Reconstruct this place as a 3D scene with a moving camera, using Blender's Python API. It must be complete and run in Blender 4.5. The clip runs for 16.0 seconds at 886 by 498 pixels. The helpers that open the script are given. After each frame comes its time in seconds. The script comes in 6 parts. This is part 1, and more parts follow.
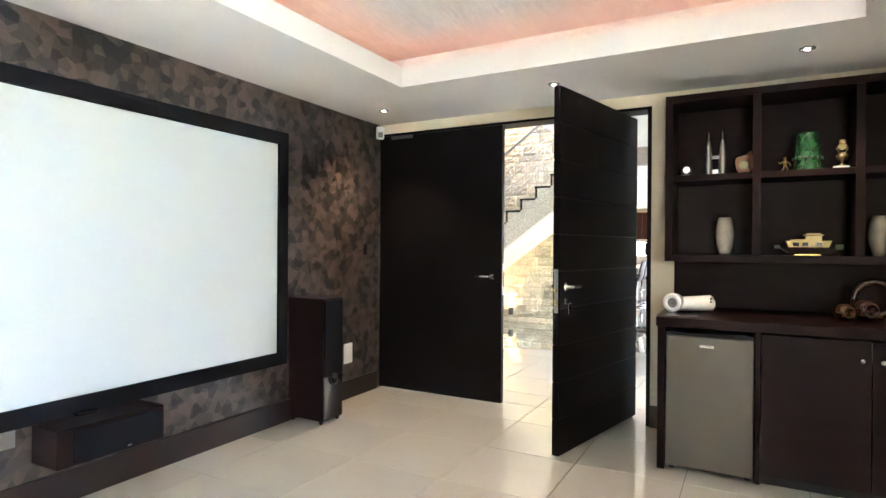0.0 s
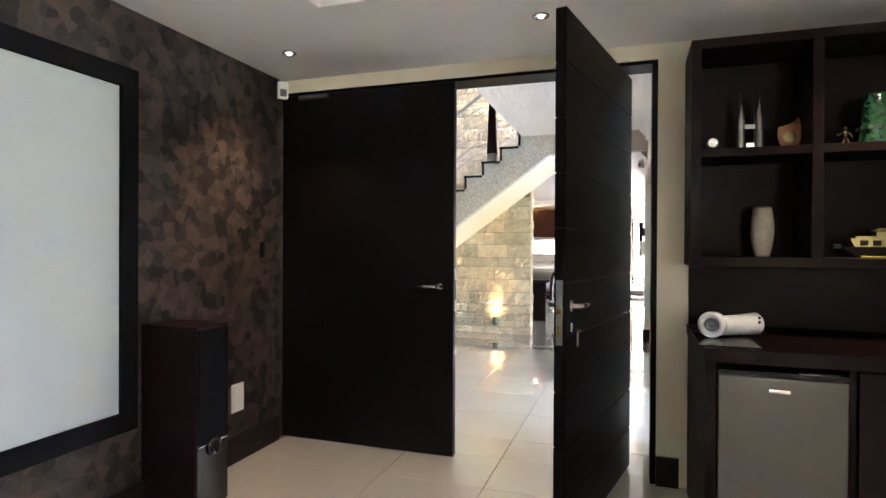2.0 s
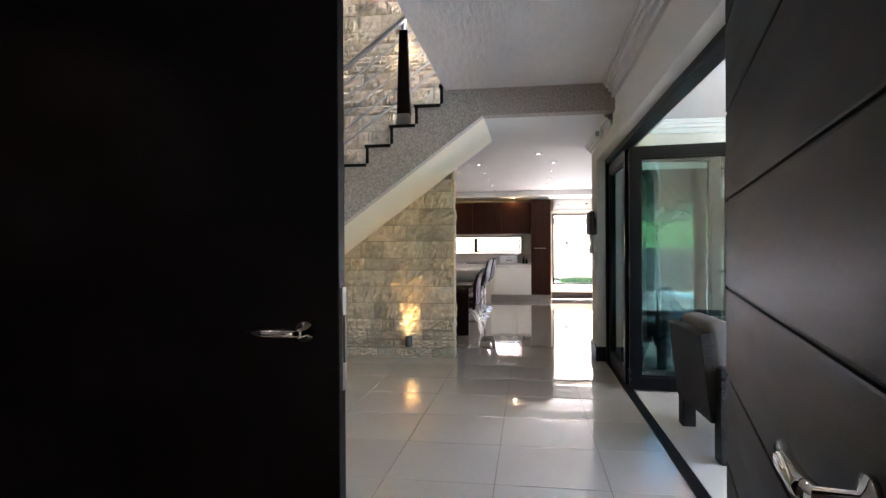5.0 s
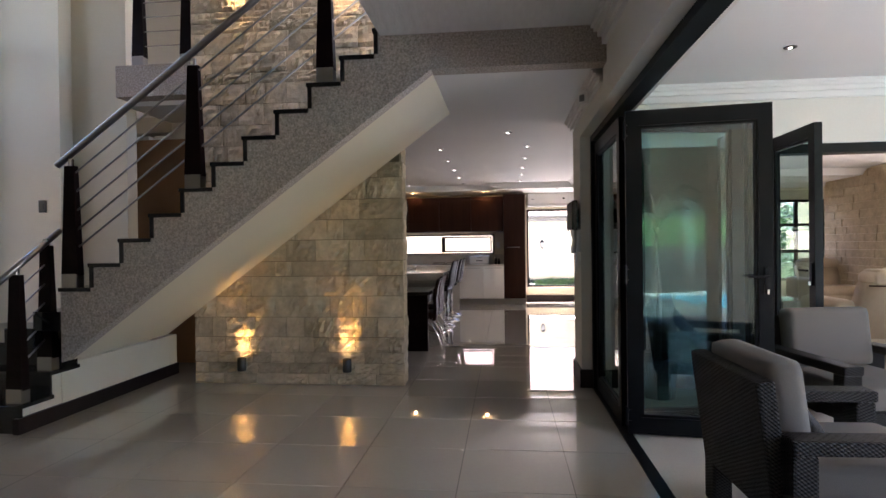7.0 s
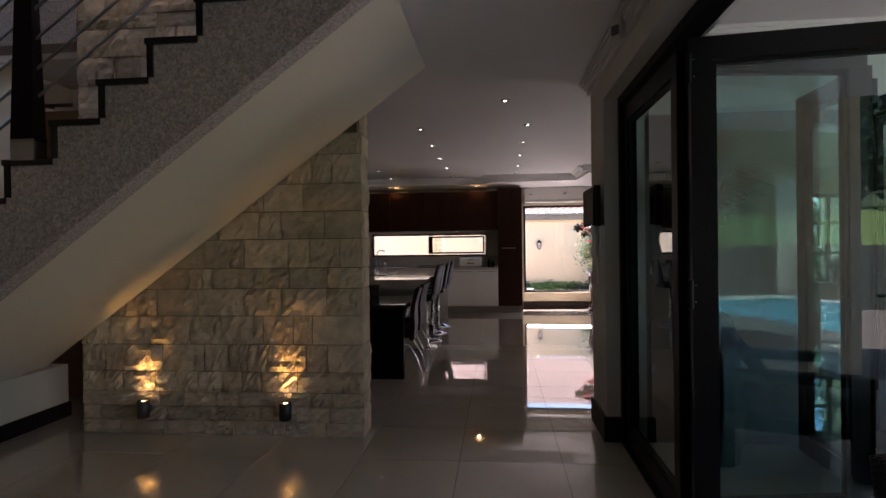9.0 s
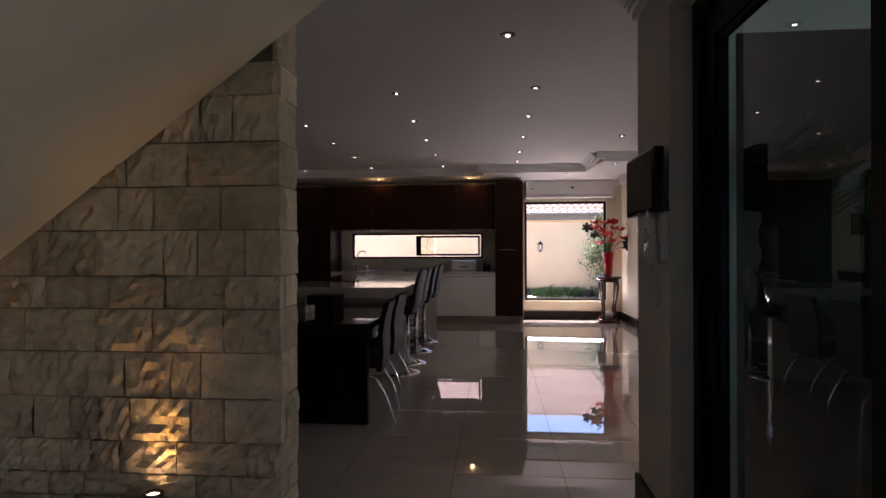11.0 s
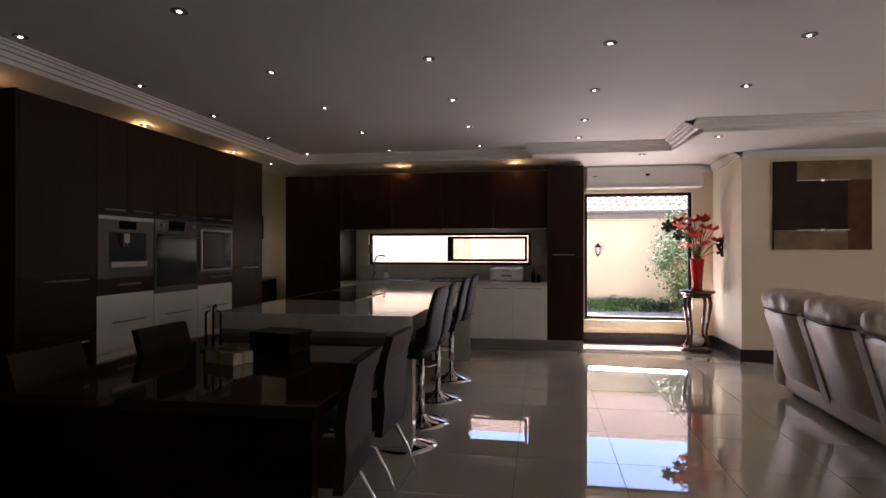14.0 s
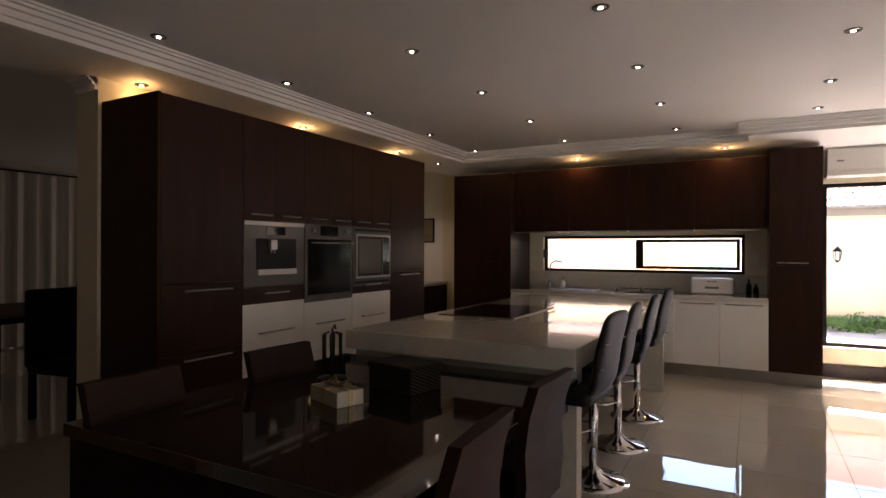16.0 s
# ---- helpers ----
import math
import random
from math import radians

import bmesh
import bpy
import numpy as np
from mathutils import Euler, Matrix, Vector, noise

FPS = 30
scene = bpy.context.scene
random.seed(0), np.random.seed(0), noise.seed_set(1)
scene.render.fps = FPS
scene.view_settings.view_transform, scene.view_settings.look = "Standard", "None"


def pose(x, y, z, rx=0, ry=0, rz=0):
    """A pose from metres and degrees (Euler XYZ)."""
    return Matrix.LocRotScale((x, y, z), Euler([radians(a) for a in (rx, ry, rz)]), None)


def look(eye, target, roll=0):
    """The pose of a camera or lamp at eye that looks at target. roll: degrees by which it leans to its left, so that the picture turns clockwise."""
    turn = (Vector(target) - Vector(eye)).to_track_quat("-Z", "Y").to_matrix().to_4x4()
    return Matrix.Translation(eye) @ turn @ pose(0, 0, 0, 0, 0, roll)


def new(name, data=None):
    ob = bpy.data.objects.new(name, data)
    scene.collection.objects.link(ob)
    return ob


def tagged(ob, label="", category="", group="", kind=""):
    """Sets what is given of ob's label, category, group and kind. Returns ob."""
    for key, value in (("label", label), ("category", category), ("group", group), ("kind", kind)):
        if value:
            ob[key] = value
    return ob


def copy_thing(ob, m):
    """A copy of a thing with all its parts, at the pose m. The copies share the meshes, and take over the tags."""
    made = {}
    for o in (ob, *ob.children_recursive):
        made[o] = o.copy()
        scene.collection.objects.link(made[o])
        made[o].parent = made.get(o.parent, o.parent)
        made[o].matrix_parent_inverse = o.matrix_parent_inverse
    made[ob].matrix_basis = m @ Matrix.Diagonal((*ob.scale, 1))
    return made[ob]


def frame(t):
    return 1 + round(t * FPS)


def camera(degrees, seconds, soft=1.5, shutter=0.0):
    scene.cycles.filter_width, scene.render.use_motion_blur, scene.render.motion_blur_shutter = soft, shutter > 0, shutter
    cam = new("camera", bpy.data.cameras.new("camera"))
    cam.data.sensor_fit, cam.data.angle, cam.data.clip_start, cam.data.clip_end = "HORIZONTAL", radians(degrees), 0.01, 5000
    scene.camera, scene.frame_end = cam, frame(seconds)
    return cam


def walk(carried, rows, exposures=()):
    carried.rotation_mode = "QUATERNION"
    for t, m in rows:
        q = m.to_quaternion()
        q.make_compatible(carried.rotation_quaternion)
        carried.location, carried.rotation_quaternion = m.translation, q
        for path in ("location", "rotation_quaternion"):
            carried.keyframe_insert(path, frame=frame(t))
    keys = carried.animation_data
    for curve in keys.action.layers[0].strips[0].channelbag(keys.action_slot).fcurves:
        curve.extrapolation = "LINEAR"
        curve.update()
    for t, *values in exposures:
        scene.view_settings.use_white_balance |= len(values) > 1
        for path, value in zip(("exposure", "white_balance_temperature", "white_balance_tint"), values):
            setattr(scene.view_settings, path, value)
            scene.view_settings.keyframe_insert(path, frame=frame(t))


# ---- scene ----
cam = camera(75.9, 16.0)
PATH = [
    (0, (0.241, 0.184, 1.3), (-0.713, 1.942, 1.295), 0.4),
    (0.5, (0.056, 0.407, 1.282), (-0.843, 2.194, 1.282), 0.5),
    (1, (-0.109, 0.693, 1.299), (-0.939, 2.513, 1.288), 0.4),
    (1.5, (-0.299, 0.971, 1.293), (-1.046, 2.826, 1.283), 0.3),
    (2, (-0.534, 1.214, 1.31), (-1.165, 3.112, 1.3), 0.3),
    (2.5, (-0.715, 1.528, 1.291), (-1.265, 3.451, 1.284), 0.2),
    (3, (-0.873, 1.822, 1.285), (-1.357, 3.763, 1.278), 0.1),
    (3.2, (-0.95, 1.939, 1.284), (-1.4, 3.888, 1.28), 0.2),
    (5.5, (-1.102, 3.533, 1.271), (-1.382, 5.514, 1.261), -0.5),
    (6, (-1.064, 3.866, 1.275), (-1.32, 5.85, 1.264), -0.5),
    (6.5, (-1.033, 4.182, 1.266), (-1.27, 6.167, 1.255), -0.4),
    (7, (-1.026, 4.504, 1.266), (-1.244, 6.492, 1.256), -0.7),
    (7.5, (-1.004, 4.865, 1.274), (-1.216, 6.854, 1.263), -0.5),
    (8, (-1.022, 5.199, 1.267), (-1.229, 7.188, 1.256), -0.6),
    (8.5, (-1.051, 5.53, 1.29), (-1.253, 7.52, 1.277), -0.6),
    (9, (-1.044, 5.881, 1.277), (-1.239, 7.871, 1.267), -0.7),
    (11.5, (-1.06, 7.694, 1.256), (-1.24, 9.686, 1.253), -0.1),
    (12, (-1.086, 8.095, 1.259), (-1.263, 10.087, 1.255), 0.0),
    (12.5, (-1.086, 8.417, 1.256), (-1.272, 10.408, 1.255), 0.1),
    (13, (-1.115, 8.728, 1.256), (-1.327, 10.717, 1.26), -0.0),
    (13.5, (-1.145, 9.018, 1.281), (-1.4, 11.002, 1.282), -0.1),
    (14, (-1.145, 9.315, 1.291), (-1.483, 11.286, 1.293), -0.0),
    (14.5, (-1.157, 9.577, 1.296), (-1.62, 11.523, 1.297), -0.0),
    (15, (-1.203, 9.801, 1.311), (-1.826, 11.702, 1.316), 0.1),
    (15.5, (-1.217, 9.967, 1.322), (-2.003, 11.806, 1.327), 0.1),
    (16, (-1.204, 10.131, 1.341), (-2.161, 11.887, 1.345), 0.2),
]
EXPOSURES = [(0, 6.55, 6200, 15), (1, 6.25, 6200, 17), (2, 5.85, 6200, 18), (3, 5.6, 6100, 16), (5.5, 4.25, 6100, 23), (7, 3.6, 6350, 27), (8, 2.95, 6450, 30), (9, 2.35, 6600, 33), (11.5, 2.15, 6500, 36), (12.5, 2.2, 6600, 36), (14, 2.7, 6750, 31), (16, 3.35, 7250, 29)]
walk(cam, [(t, look(eye, target, roll)) for t, eye, target, roll in PATH], EXPOSURES)

# ---- light ----
world = bpy.data.worlds.new("sky")
scene.world = world
world.use_nodes = True
wn = world.node_tree.nodes
sky = wn.new("ShaderNodeTexSky")
sky.sky_type = 'NISHITA'
sky.sun_disc = False
sky.sun_elevation = radians(55)
sky.sun_rotation = radians(14)
sky.dust_density = 0.2
sky.ozone_density = 2.5
world.node_tree.links.new(sky.outputs[0], wn["Background"].inputs[0])
wn["Background"].inputs[1].default_value = 0.10
sun_data = bpy.data.lights.new("sun", 'SUN')
sun_data.energy, sun_data.angle, sun_data.color = 5.0, radians(0.5), (1.0, 0.95, 0.88)
sun = new("sun", sun_data)
sun.matrix_world = look((2.5, 10.0, 14.9), (0, 0, 0))


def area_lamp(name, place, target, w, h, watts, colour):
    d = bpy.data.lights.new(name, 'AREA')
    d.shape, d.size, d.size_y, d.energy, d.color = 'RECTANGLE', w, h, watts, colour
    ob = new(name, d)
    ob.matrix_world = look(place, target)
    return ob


def spot_lamp(place, target, watts, colour, cone=100, radius=0.03, blend=0.6):
    d = bpy.data.lights.new("spot_lamp", 'SPOT')
    d.energy, d.color, d.spot_size, d.spot_blend, d.shadow_soft_size = watts, colour, radians(cone), blend, radius
    ob = new("spot_lamp", d)
    ob.matrix_world = look(place, target)
    return ob


# area lamps for daylight; only stairwell and kitchen stand at known windows
# Added fill lamp, set in an assumed window out of view.
area_lamp("fill_light_cinema", (1.25, -0.2, 1.4), (-2, 0.6, 3.0), 2.2, 1.4, 0.34, (1.0, 0.97, 0.93))
area_lamp("window_light_stairwell", (-5.98, 8.88, 3.0), (-2.0, 6.8, 2.2), 0.8, 2.8, 0.1, (1.0, 0.92, 0.84))
# Added low fill, tilted up like light bounced off the paving; unseen side opening.
area_lamp("bounce_fill_patio", (4.36, 6.3, 0.75), (-1.5, 7.2, 3.4), 2.4, 1.3, 3.2, (0.80, 0.94, 1.0))
# Added strip at the sill, standing for sun bounce onto the ceiling.
area_lamp("sill_bounce_kitchen", (0.17, 17.44, 0.36), (0.0, 15.6, 2.5), 1.3, 0.10, 3.0, (0.93, 0.96, 1.0))
# Added fill lamp before a solid, unseen wall; no window stands here.
area_lamp("fill_light_dining", (-8.0, 17.35, 1.3), (-8.0, 13, 1.0), 2.0, 1.4, 0.6, (1.0, 0.92, 0.82))
# Added fill for kitchen and living room, in an assumed window out of view.
area_lamp("fill_light_living", (5.15, 12.1, 1.1), (0, 12.6, 3.6), 1.7, 1.1, 4.8, (1.0, 0.93, 0.82))


# ---- materials ----
def mat(name, col, rough=0.5, metal=0.0, vary=0.12, scale=3.0, fine=90.0, bump=0.08, coat=0.0, rand=0.0, stretch=(1, 1, 1), rvary=0.08, spec=0.5):
    m = bpy.data.materials.new(name)
    m.use_nodes = True
    n, l = m.node_tree.nodes, m.node_tree.links
    b = n["Principled BSDF"]
    co = n.new("ShaderNodeTexCoord")
    mp = n.new("ShaderNodeMapping")
    mp.inputs["Scale"].default_value = stretch
    l.new(co.outputs["Object"], mp.inputs[0])
    big, small = n.new("ShaderNodeTexNoise"), n.new("ShaderNodeTexNoise")
    big.inputs["Scale"].default_value, small.inputs["Scale"].default_value = scale, fine
    big.inputs["Detail"].default_value, small.inputs["Detail"].default_value = 4, 3
    for t in (big, small):
        l.new(mp.outputs[0], t.inputs["Vector"])
    add = n.new("ShaderNodeMath")
    add.operation = 'MULTIPLY_ADD'
    l.new(small.outputs[0], add.inputs[0])
    add.inputs[1].default_value = 0.5
    l.new(big.outputs[0], add.inputs[2])
    mr = n.new("ShaderNodeMapRange")
    mr.inputs[1].default_value, mr.inputs[2].default_value = 0.45, 1.05
    mr.inputs[3].default_value, mr.inputs[4].default_value = 1 - vary, 1 + vary
    l.new(add.outputs[0], mr.inputs[0])
    last = mr.outputs[0]
    if rand:
        oi = n.new("ShaderNodeObjectInfo")
        r = n.new("ShaderNodeMapRange")
        r.inputs[3].default_value, r.inputs[4].default_value = 1 - rand, 1 + rand
        l.new(oi.outputs["Random"], r.inputs[0])
        mul = n.new("ShaderNodeMath")
        mul.operation = 'MULTIPLY'
        l.new(last, mul.inputs[0])
        l.new(r.outputs[0], mul.inputs[1])
        last = mul.outputs[0]
    vm = n.new("ShaderNodeVectorMath")
    vm.operation = 'SCALE'
    vm.inputs[0].default_value = col
    l.new(last, vm.inputs["Scale"])
    l.new(vm.outputs[0], b.inputs["Base Color"])
    rr = n.new("ShaderNodeMapRange")
    rr.inputs[3].default_value, rr.inputs[4].default_value = max(0.0, rough - rvary), min(1, rough + rvary)
    l.new(big.outputs[0], rr.inputs[0])
    l.new(rr.outputs[0], b.inputs["Roughness"])
    b.inputs["Metallic"].default_value = metal
    b.inputs["Specular IOR Level"].default_value = spec
    b.inputs["Coat Weight"].default_value = coat
    b.inputs["Coat Roughness"].default_value = 0.05
    if bump:
        bp = n.new("ShaderNodeBump")
        bp.inputs["Strength"].default_value, bp.inputs["Distance"].default_value = bump, 0.01
        l.new(small.outputs[0], bp.inputs["Height"])
        l.new(bp.outputs[0], b.inputs["Normal"])
    return m


def glass_mat(name, col, rough=0.0):
    m = bpy.data.materials.new(name)
    m.use_nodes = True
    b = m.node_tree.nodes["Principled BSDF"]
    b.inputs["Base Color"].default_value = (*col, 1)
    b.inputs["Transmission Weight"].default_value = 1.0
    b.inputs["Roughness"].default_value = rough
    b.inputs["IOR"].default_value = 1.5
    return m


def glow_mat(name, col, strength):
    m = bpy.data.materials.new(name)
    m.use_nodes = True
    b = m.node_tree.nodes["Principled BSDF"]
    b.inputs["Base Color"].default_value = (*col, 1)
    b.inputs["Emission Color"].default_value = (*col, 1)
    b.inputs["Emission Strength"].default_value = strength
    return m


def wallpaper_mat():
    m = mat("wallpaper", (0.05, 0.04, 0.036), 0.45, vary=0.15, bump=0.05)
    n, l = m.node_tree.nodes, m.node_tree.links
    b = n["Principled BSDF"]
    co = n.new("ShaderNodeTexCoord")
    sep = n.new("ShaderNodeSeparateXYZ")
    l.new(co.outputs["Object"], sep.inputs[0])
    cells = []
    for metric, size, turn in (('EUCLIDEAN', 12.5, 0.0), ('EUCLIDEAN', 18.5, 0.6)):
        flat = n.new("ShaderNodeCombineXYZ")
        l.new(sep.outputs["Y"], flat.inputs["X"])
        l.new(sep.outputs["Z"], flat.inputs["Y"])
        rot = n.new("ShaderNodeMapping")
        rot.inputs["Rotation"].default_value = (0, 0, turn)
        l.new(flat.outputs[0], rot.inputs[0])
        vor = n.new("ShaderNodeTexVoronoi")
        vor.voronoi_dimensions, vor.distance = '2D', metric
        vor.inputs["Scale"].default_value = size
        vor.inputs["Randomness"].default_value = 0.75
        l.new(rot.outputs[0], vor.inputs["Vector"])
        one = n.new("ShaderNodeSeparateXYZ")
        l.new(vor.outputs["Color"], one.inputs[0])
        cells.append(one.outputs["X"])
    mix = n.new("ShaderNodeMix")
    mix.data_type = 'RGBA'
    mix.inputs[0].default_value = 0.5
    l.new(cells[0], mix.inputs[6])
    l.new(cells[1], mix.inputs[7])
    ramp = n.new("ShaderNodeValToRGB")
    ramp.color_ramp.elements[0].position, ramp.color_ramp.elements[0].color = 0.22, (0.004, 0.0032, 0.0028, 1)
    ramp.color_ramp.elements[1].position, ramp.color_ramp.elements[1].color = 0.8, (0.075, 0.053, 0.042, 1)
    l.new(mix.outputs[2], ramp.inputs[0])
    l.new(ramp.outputs[0], b.inputs["Base Color"])
    rr = n.new("ShaderNodeMapRange")
    rr.inputs[3].default_value, rr.inputs[4].default_value = 0.6, 0.3
    l.new(mix.outputs[2], rr.inputs[0])
    l.new(rr.outputs[0], b.inputs["Roughness"])
    return m


M_TILE = mat("porcelain_tile", (0.52, 0.475, 0.40), 0.01, vary=0.05, scale=1.5, fine=40, bump=0.0, coat=0.8, rand=0.03, rvary=0.006)
M_TILE.node_tree.nodes["Principled BSDF"].inputs["Coat Roughness"].default_value = 0.006
M_GROUT = mat("grout", (0.12, 0.105, 0.09), 0.8)
M_WALL = mat("cream_wall_paint", (0.70, 0.665, 0.60), 0.65, vary=0.05, scale=1.2, bump=0.06)
M_WALLY = mat("yellow_cream_wall_paint", (0.68, 0.61, 0.46), 0.65, vary=0.05, scale=1.2, bump=0.06)
M_CEIL = mat("white_ceiling_paint", (0.76, 0.74, 0.71), 0.7, vary=0.04, scale=0.8, bump=0.04)
M_CEILTEX = mat("textured_white_ceiling", (0.78, 0.75, 0.72), 0.7, vary=0.08, scale=4, fine=26, bump=0.9, stretch=(1, 0.25, 1))
M_GRANO = mat("speckled_plaster", (0.42, 0.36, 0.305), 0.75, vary=0.55, scale=75, fine=170, bump=0.6)
M_DARKWOOD = mat("dark_wenge_wood", (0.0095, 0.004, 0.0037), 0.42, vary=0.35, scale=2, fine=30, bump=0.05, stretch=(1, 1, 9), spec=0.09)
M_DOORWOOD = mat("black_stained_door", (0.0035, 0.0024, 0.0024), 0.45, vary=0.3, scale=2, fine=40, bump=0.06, stretch=(1, 1, 7), spec=0.1)
M_MAHOG = mat("reddish_brown_cabinet_veneer", (0.030, 0.0105, 0.006), 0.38, vary=0.3, scale=2, fine=36, bump=0.03, stretch=(6, 6, 0.6), rand=0.08, spec=0.15)
M_SKIRT = mat("dark_wood_skirting", (0.016, 0.009, 0.008), 0.4, vary=0.3, bump=0.03, spec=0.3)
M_BLACK = mat("black_powder_coated_aluminium", (0.005, 0.005, 0.0055), 0.4, vary=0.15, fine=300, bump=0.03, spec=0.18)
M_BLACKGLOSS = mat("gloss_black", (0.008, 0.008, 0.009), 0.1, vary=0.1, bump=0.0)
M_SCREEN = mat("white_screen_fabric", (0.4756, 0.5084, 0.5002), 0.85, vary=0.015, scale=1, bump=0.02)
M_VELVET = mat("black_velvet", (0.006, 0.006, 0.007), 0.95, vary=0.2, bump=0.1, spec=0.1)
M_STEEL = mat("brushed_steel", (0.36, 0.345, 0.325), 0.32, metal=1.0, vary=0.06, scale=2, fine=200, bump=0.04, stretch=(1, 1, 0.05))
M_FRIDGE = mat("silver_fridge_door", (0.088, 0.080, 0.066), 0.42, metal=0.6, vary=0.04, scale=2, fine=250, bump=0.02)
M_CHROME = mat("chrome", (0.75, 0.75, 0.76), 0.07, metal=1.0, vary=0.03, bump=0.0, rvary=0.03)
M_BRASS = mat("polished_brass", (0.68, 0.47, 0.16), 0.22, metal=1.0, vary=0.12, bump=0.05)
M_GOLD = mat("gilt_metal", (0.27, 0.205, 0.105), 0.35, metal=1.0, vary=0.12, bump=0.05)
M_WHITE = mat("white_gloss_cabinet", (0.78, 0.755, 0.70), 0.2, vary=0.03, bump=0.0, rand=0.02)
M_STONETOP = mat("cream_engineered_stone", (0.56, 0.52, 0.45), 0.08, vary=0.08, scale=20, fine=160, bump=0.0, coat=0.4, rvary=0.03)
M_DARKTOP = mat("dark_brown_granite", (0.018, 0.012, 0.010), 0.05, vary=0.3, scale=30, fine=200, bump=0.0, coat=0.5, rvary=0.02)
M_PLASTIC = mat("white_plastic", (0.72, 0.71, 0.68), 0.35, vary=0.04, bump=0.0)
M_GREYPLASTIC = mat("grey_plastic", (0.16, 0.16, 0.16), 0.4, bump=0.0)
M_GLASS = glass_mat("clear_glass", (0.93, 0.97, 0.96))
M_SOLARGLASS = glass_mat("teal_solar_glass", (0.52, 0.74, 0.74))
M_SOLARGLASS.node_tree.nodes["Principled BSDF"].inputs["IOR"].default_value = 1.8
M_STONE = mat("split_sandstone", (0.58, 0.465, 0.315), 0.85, vary=0.22, scale=9, fine=24, bump=0.7, rand=0.2)
nt = M_STONE.node_tree
nt.links.new(nt.nodes.new("ShaderNodeNewGeometry").outputs["Position"], nt.nodes["Mapping"].inputs[0])
M_STONE.node_tree.nodes["Bump"].inputs["Distance"].default_value = 0.018
M_MORTAR = mat("stone_joint_mortar", (0.20, 0.155, 0.10), 0.95, vary=0.3, bump=0.4)
M_LEATHER_B = mat("black_leather", (0.010, 0.009, 0.009), 0.5, vary=0.2, fine=180, bump=0.25, spec=0.12)
M_LEATHER_BR = mat("dark_brown_leather", (0.026, 0.010, 0.007), 0.6, vary=0.2, fine=180, bump=0.25, spec=0.15)
M_LEATHER_C = mat("cream_leather", (0.48, 0.38, 0.27), 0.45, vary=0.12, scale=5, fine=120, bump=0.25)
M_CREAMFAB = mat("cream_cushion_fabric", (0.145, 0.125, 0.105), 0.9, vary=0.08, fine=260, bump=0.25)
M_WICKER = mat("dark_woven_wicker", (0.014, 0.010, 0.008), 0.6, vary=0.35, scale=60, fine=110, bump=0.5, spec=0.25)


def weave_mat():
    m = mat("woven_resin_wicker", (0.022, 0.016, 0.013), 0.5, vary=0.35, scale=14, fine=150, bump=0.2, spec=0.2)
    n, l = m.node_tree.nodes, m.node_tree.links
    b = n["Principled BSDF"]
    co = n.new("ShaderNodeTexCoord")
    waves = []
    for row in ((270.0, 270.0, 0.0), (90.0, -90.0, 420.0)):
        dot = n.new("ShaderNodeVectorMath")
        dot.operation = 'DOT_PRODUCT'
        l.new(co.outputs["Object"], dot.inputs[0])
        dot.inputs[1].default_value = row
        s = n.new("ShaderNodeMath")
        s.operation = 'SINE'
        l.new(dot.outputs["Value"], s.inputs[0])
        waves.append(s.outputs[0])
    mul = n.new("ShaderNodeMath")
    mul.operation = 'MULTIPLY'
    l.new(waves[0], mul.inputs[0])
    l.new(waves[1], mul.inputs[1])
    bp = n.new("ShaderNodeBump")
    bp.inputs["Strength"].default_value, bp.inputs["Distance"].default_value = 1.0, 0.004
    l.new(mul.outputs[0], bp.inputs["Height"])
    l.new(bp.outputs[0], b.inputs["Normal"])
    ramp = n.new("ShaderNodeValToRGB")
    ramp.color_ramp.elements[0].position, ramp.color_ramp.elements[0].color = 0.2, (0.003, 0.0025, 0.002, 1)
    ramp.color_ramp.elements[1].position, ramp.color_ramp.elements[1].color = 0.8, (0.028, 0.022, 0.018, 1)
    mr = n.new("ShaderNodeMapRange")
    mr.inputs[1].default_value = -1.0
    l.new(mul.outputs[0], mr.inputs[0])
    l.new(mr.outputs[0], ramp.inputs[0])
    l.new(ramp.outputs[0], b.inputs["Base Color"])
    return m


M_WEAVE = weave_mat()
M_STEELDARK = mat("dull_appliance_steel", (0.12, 0.115, 0.105), 0.5, metal=1.0, vary=0.08, scale=2, fine=200, bump=0.04, stretch=(1, 1, 0.05))
M_GLOWWHITE = glow_mat("lamp_filament_white", (1.0, 0.93, 0.82), 3)
M_GLOWWARM = glow_mat("lamp_filament_warm", (1.0, 0.72, 0.34), 7)
M_COVE = glow_mat("orange_led_strip", (1.0, 0.36, 0.16), 0.02)
M_WALLPAPER = wallpaper_mat()
M_GREEN = mat("green_glass", (0.011, 0.048, 0.018), 0.12, vary=0.7, scale=40, fine=60, bump=0.3, coat=0.5)
M_LEAF = mat("leaf_green", (0.07, 0.15, 0.03), 0.5, vary=0.4, scale=8, rand=0.2, bump=0.0)
M_LEAFDARK = mat("dark_leaf", (0.012, 0.03, 0.014), 0.35, vary=0.3, scale=8, bump=0.0)
M_RED = mat("red_lacquer", (0.62, 0.015, 0.012), 0.25, vary=0.12, bump=0.0, coat=0.3)
M_PETAL = mat("red_petal", (0.68, 0.035, 0.018), 0.4, vary=0.3, scale=20, bump=0.0)
M_ORANGE = mat("orange_petal", (0.60, 0.13, 0.03), 0.4, vary=0.3, scale=20, bump=0.0)
M_WOODRED = mat("carved_mahogany", (0.07, 0.022, 0.012), 0.25, vary=0.3, bump=0.05, coat=0.3)
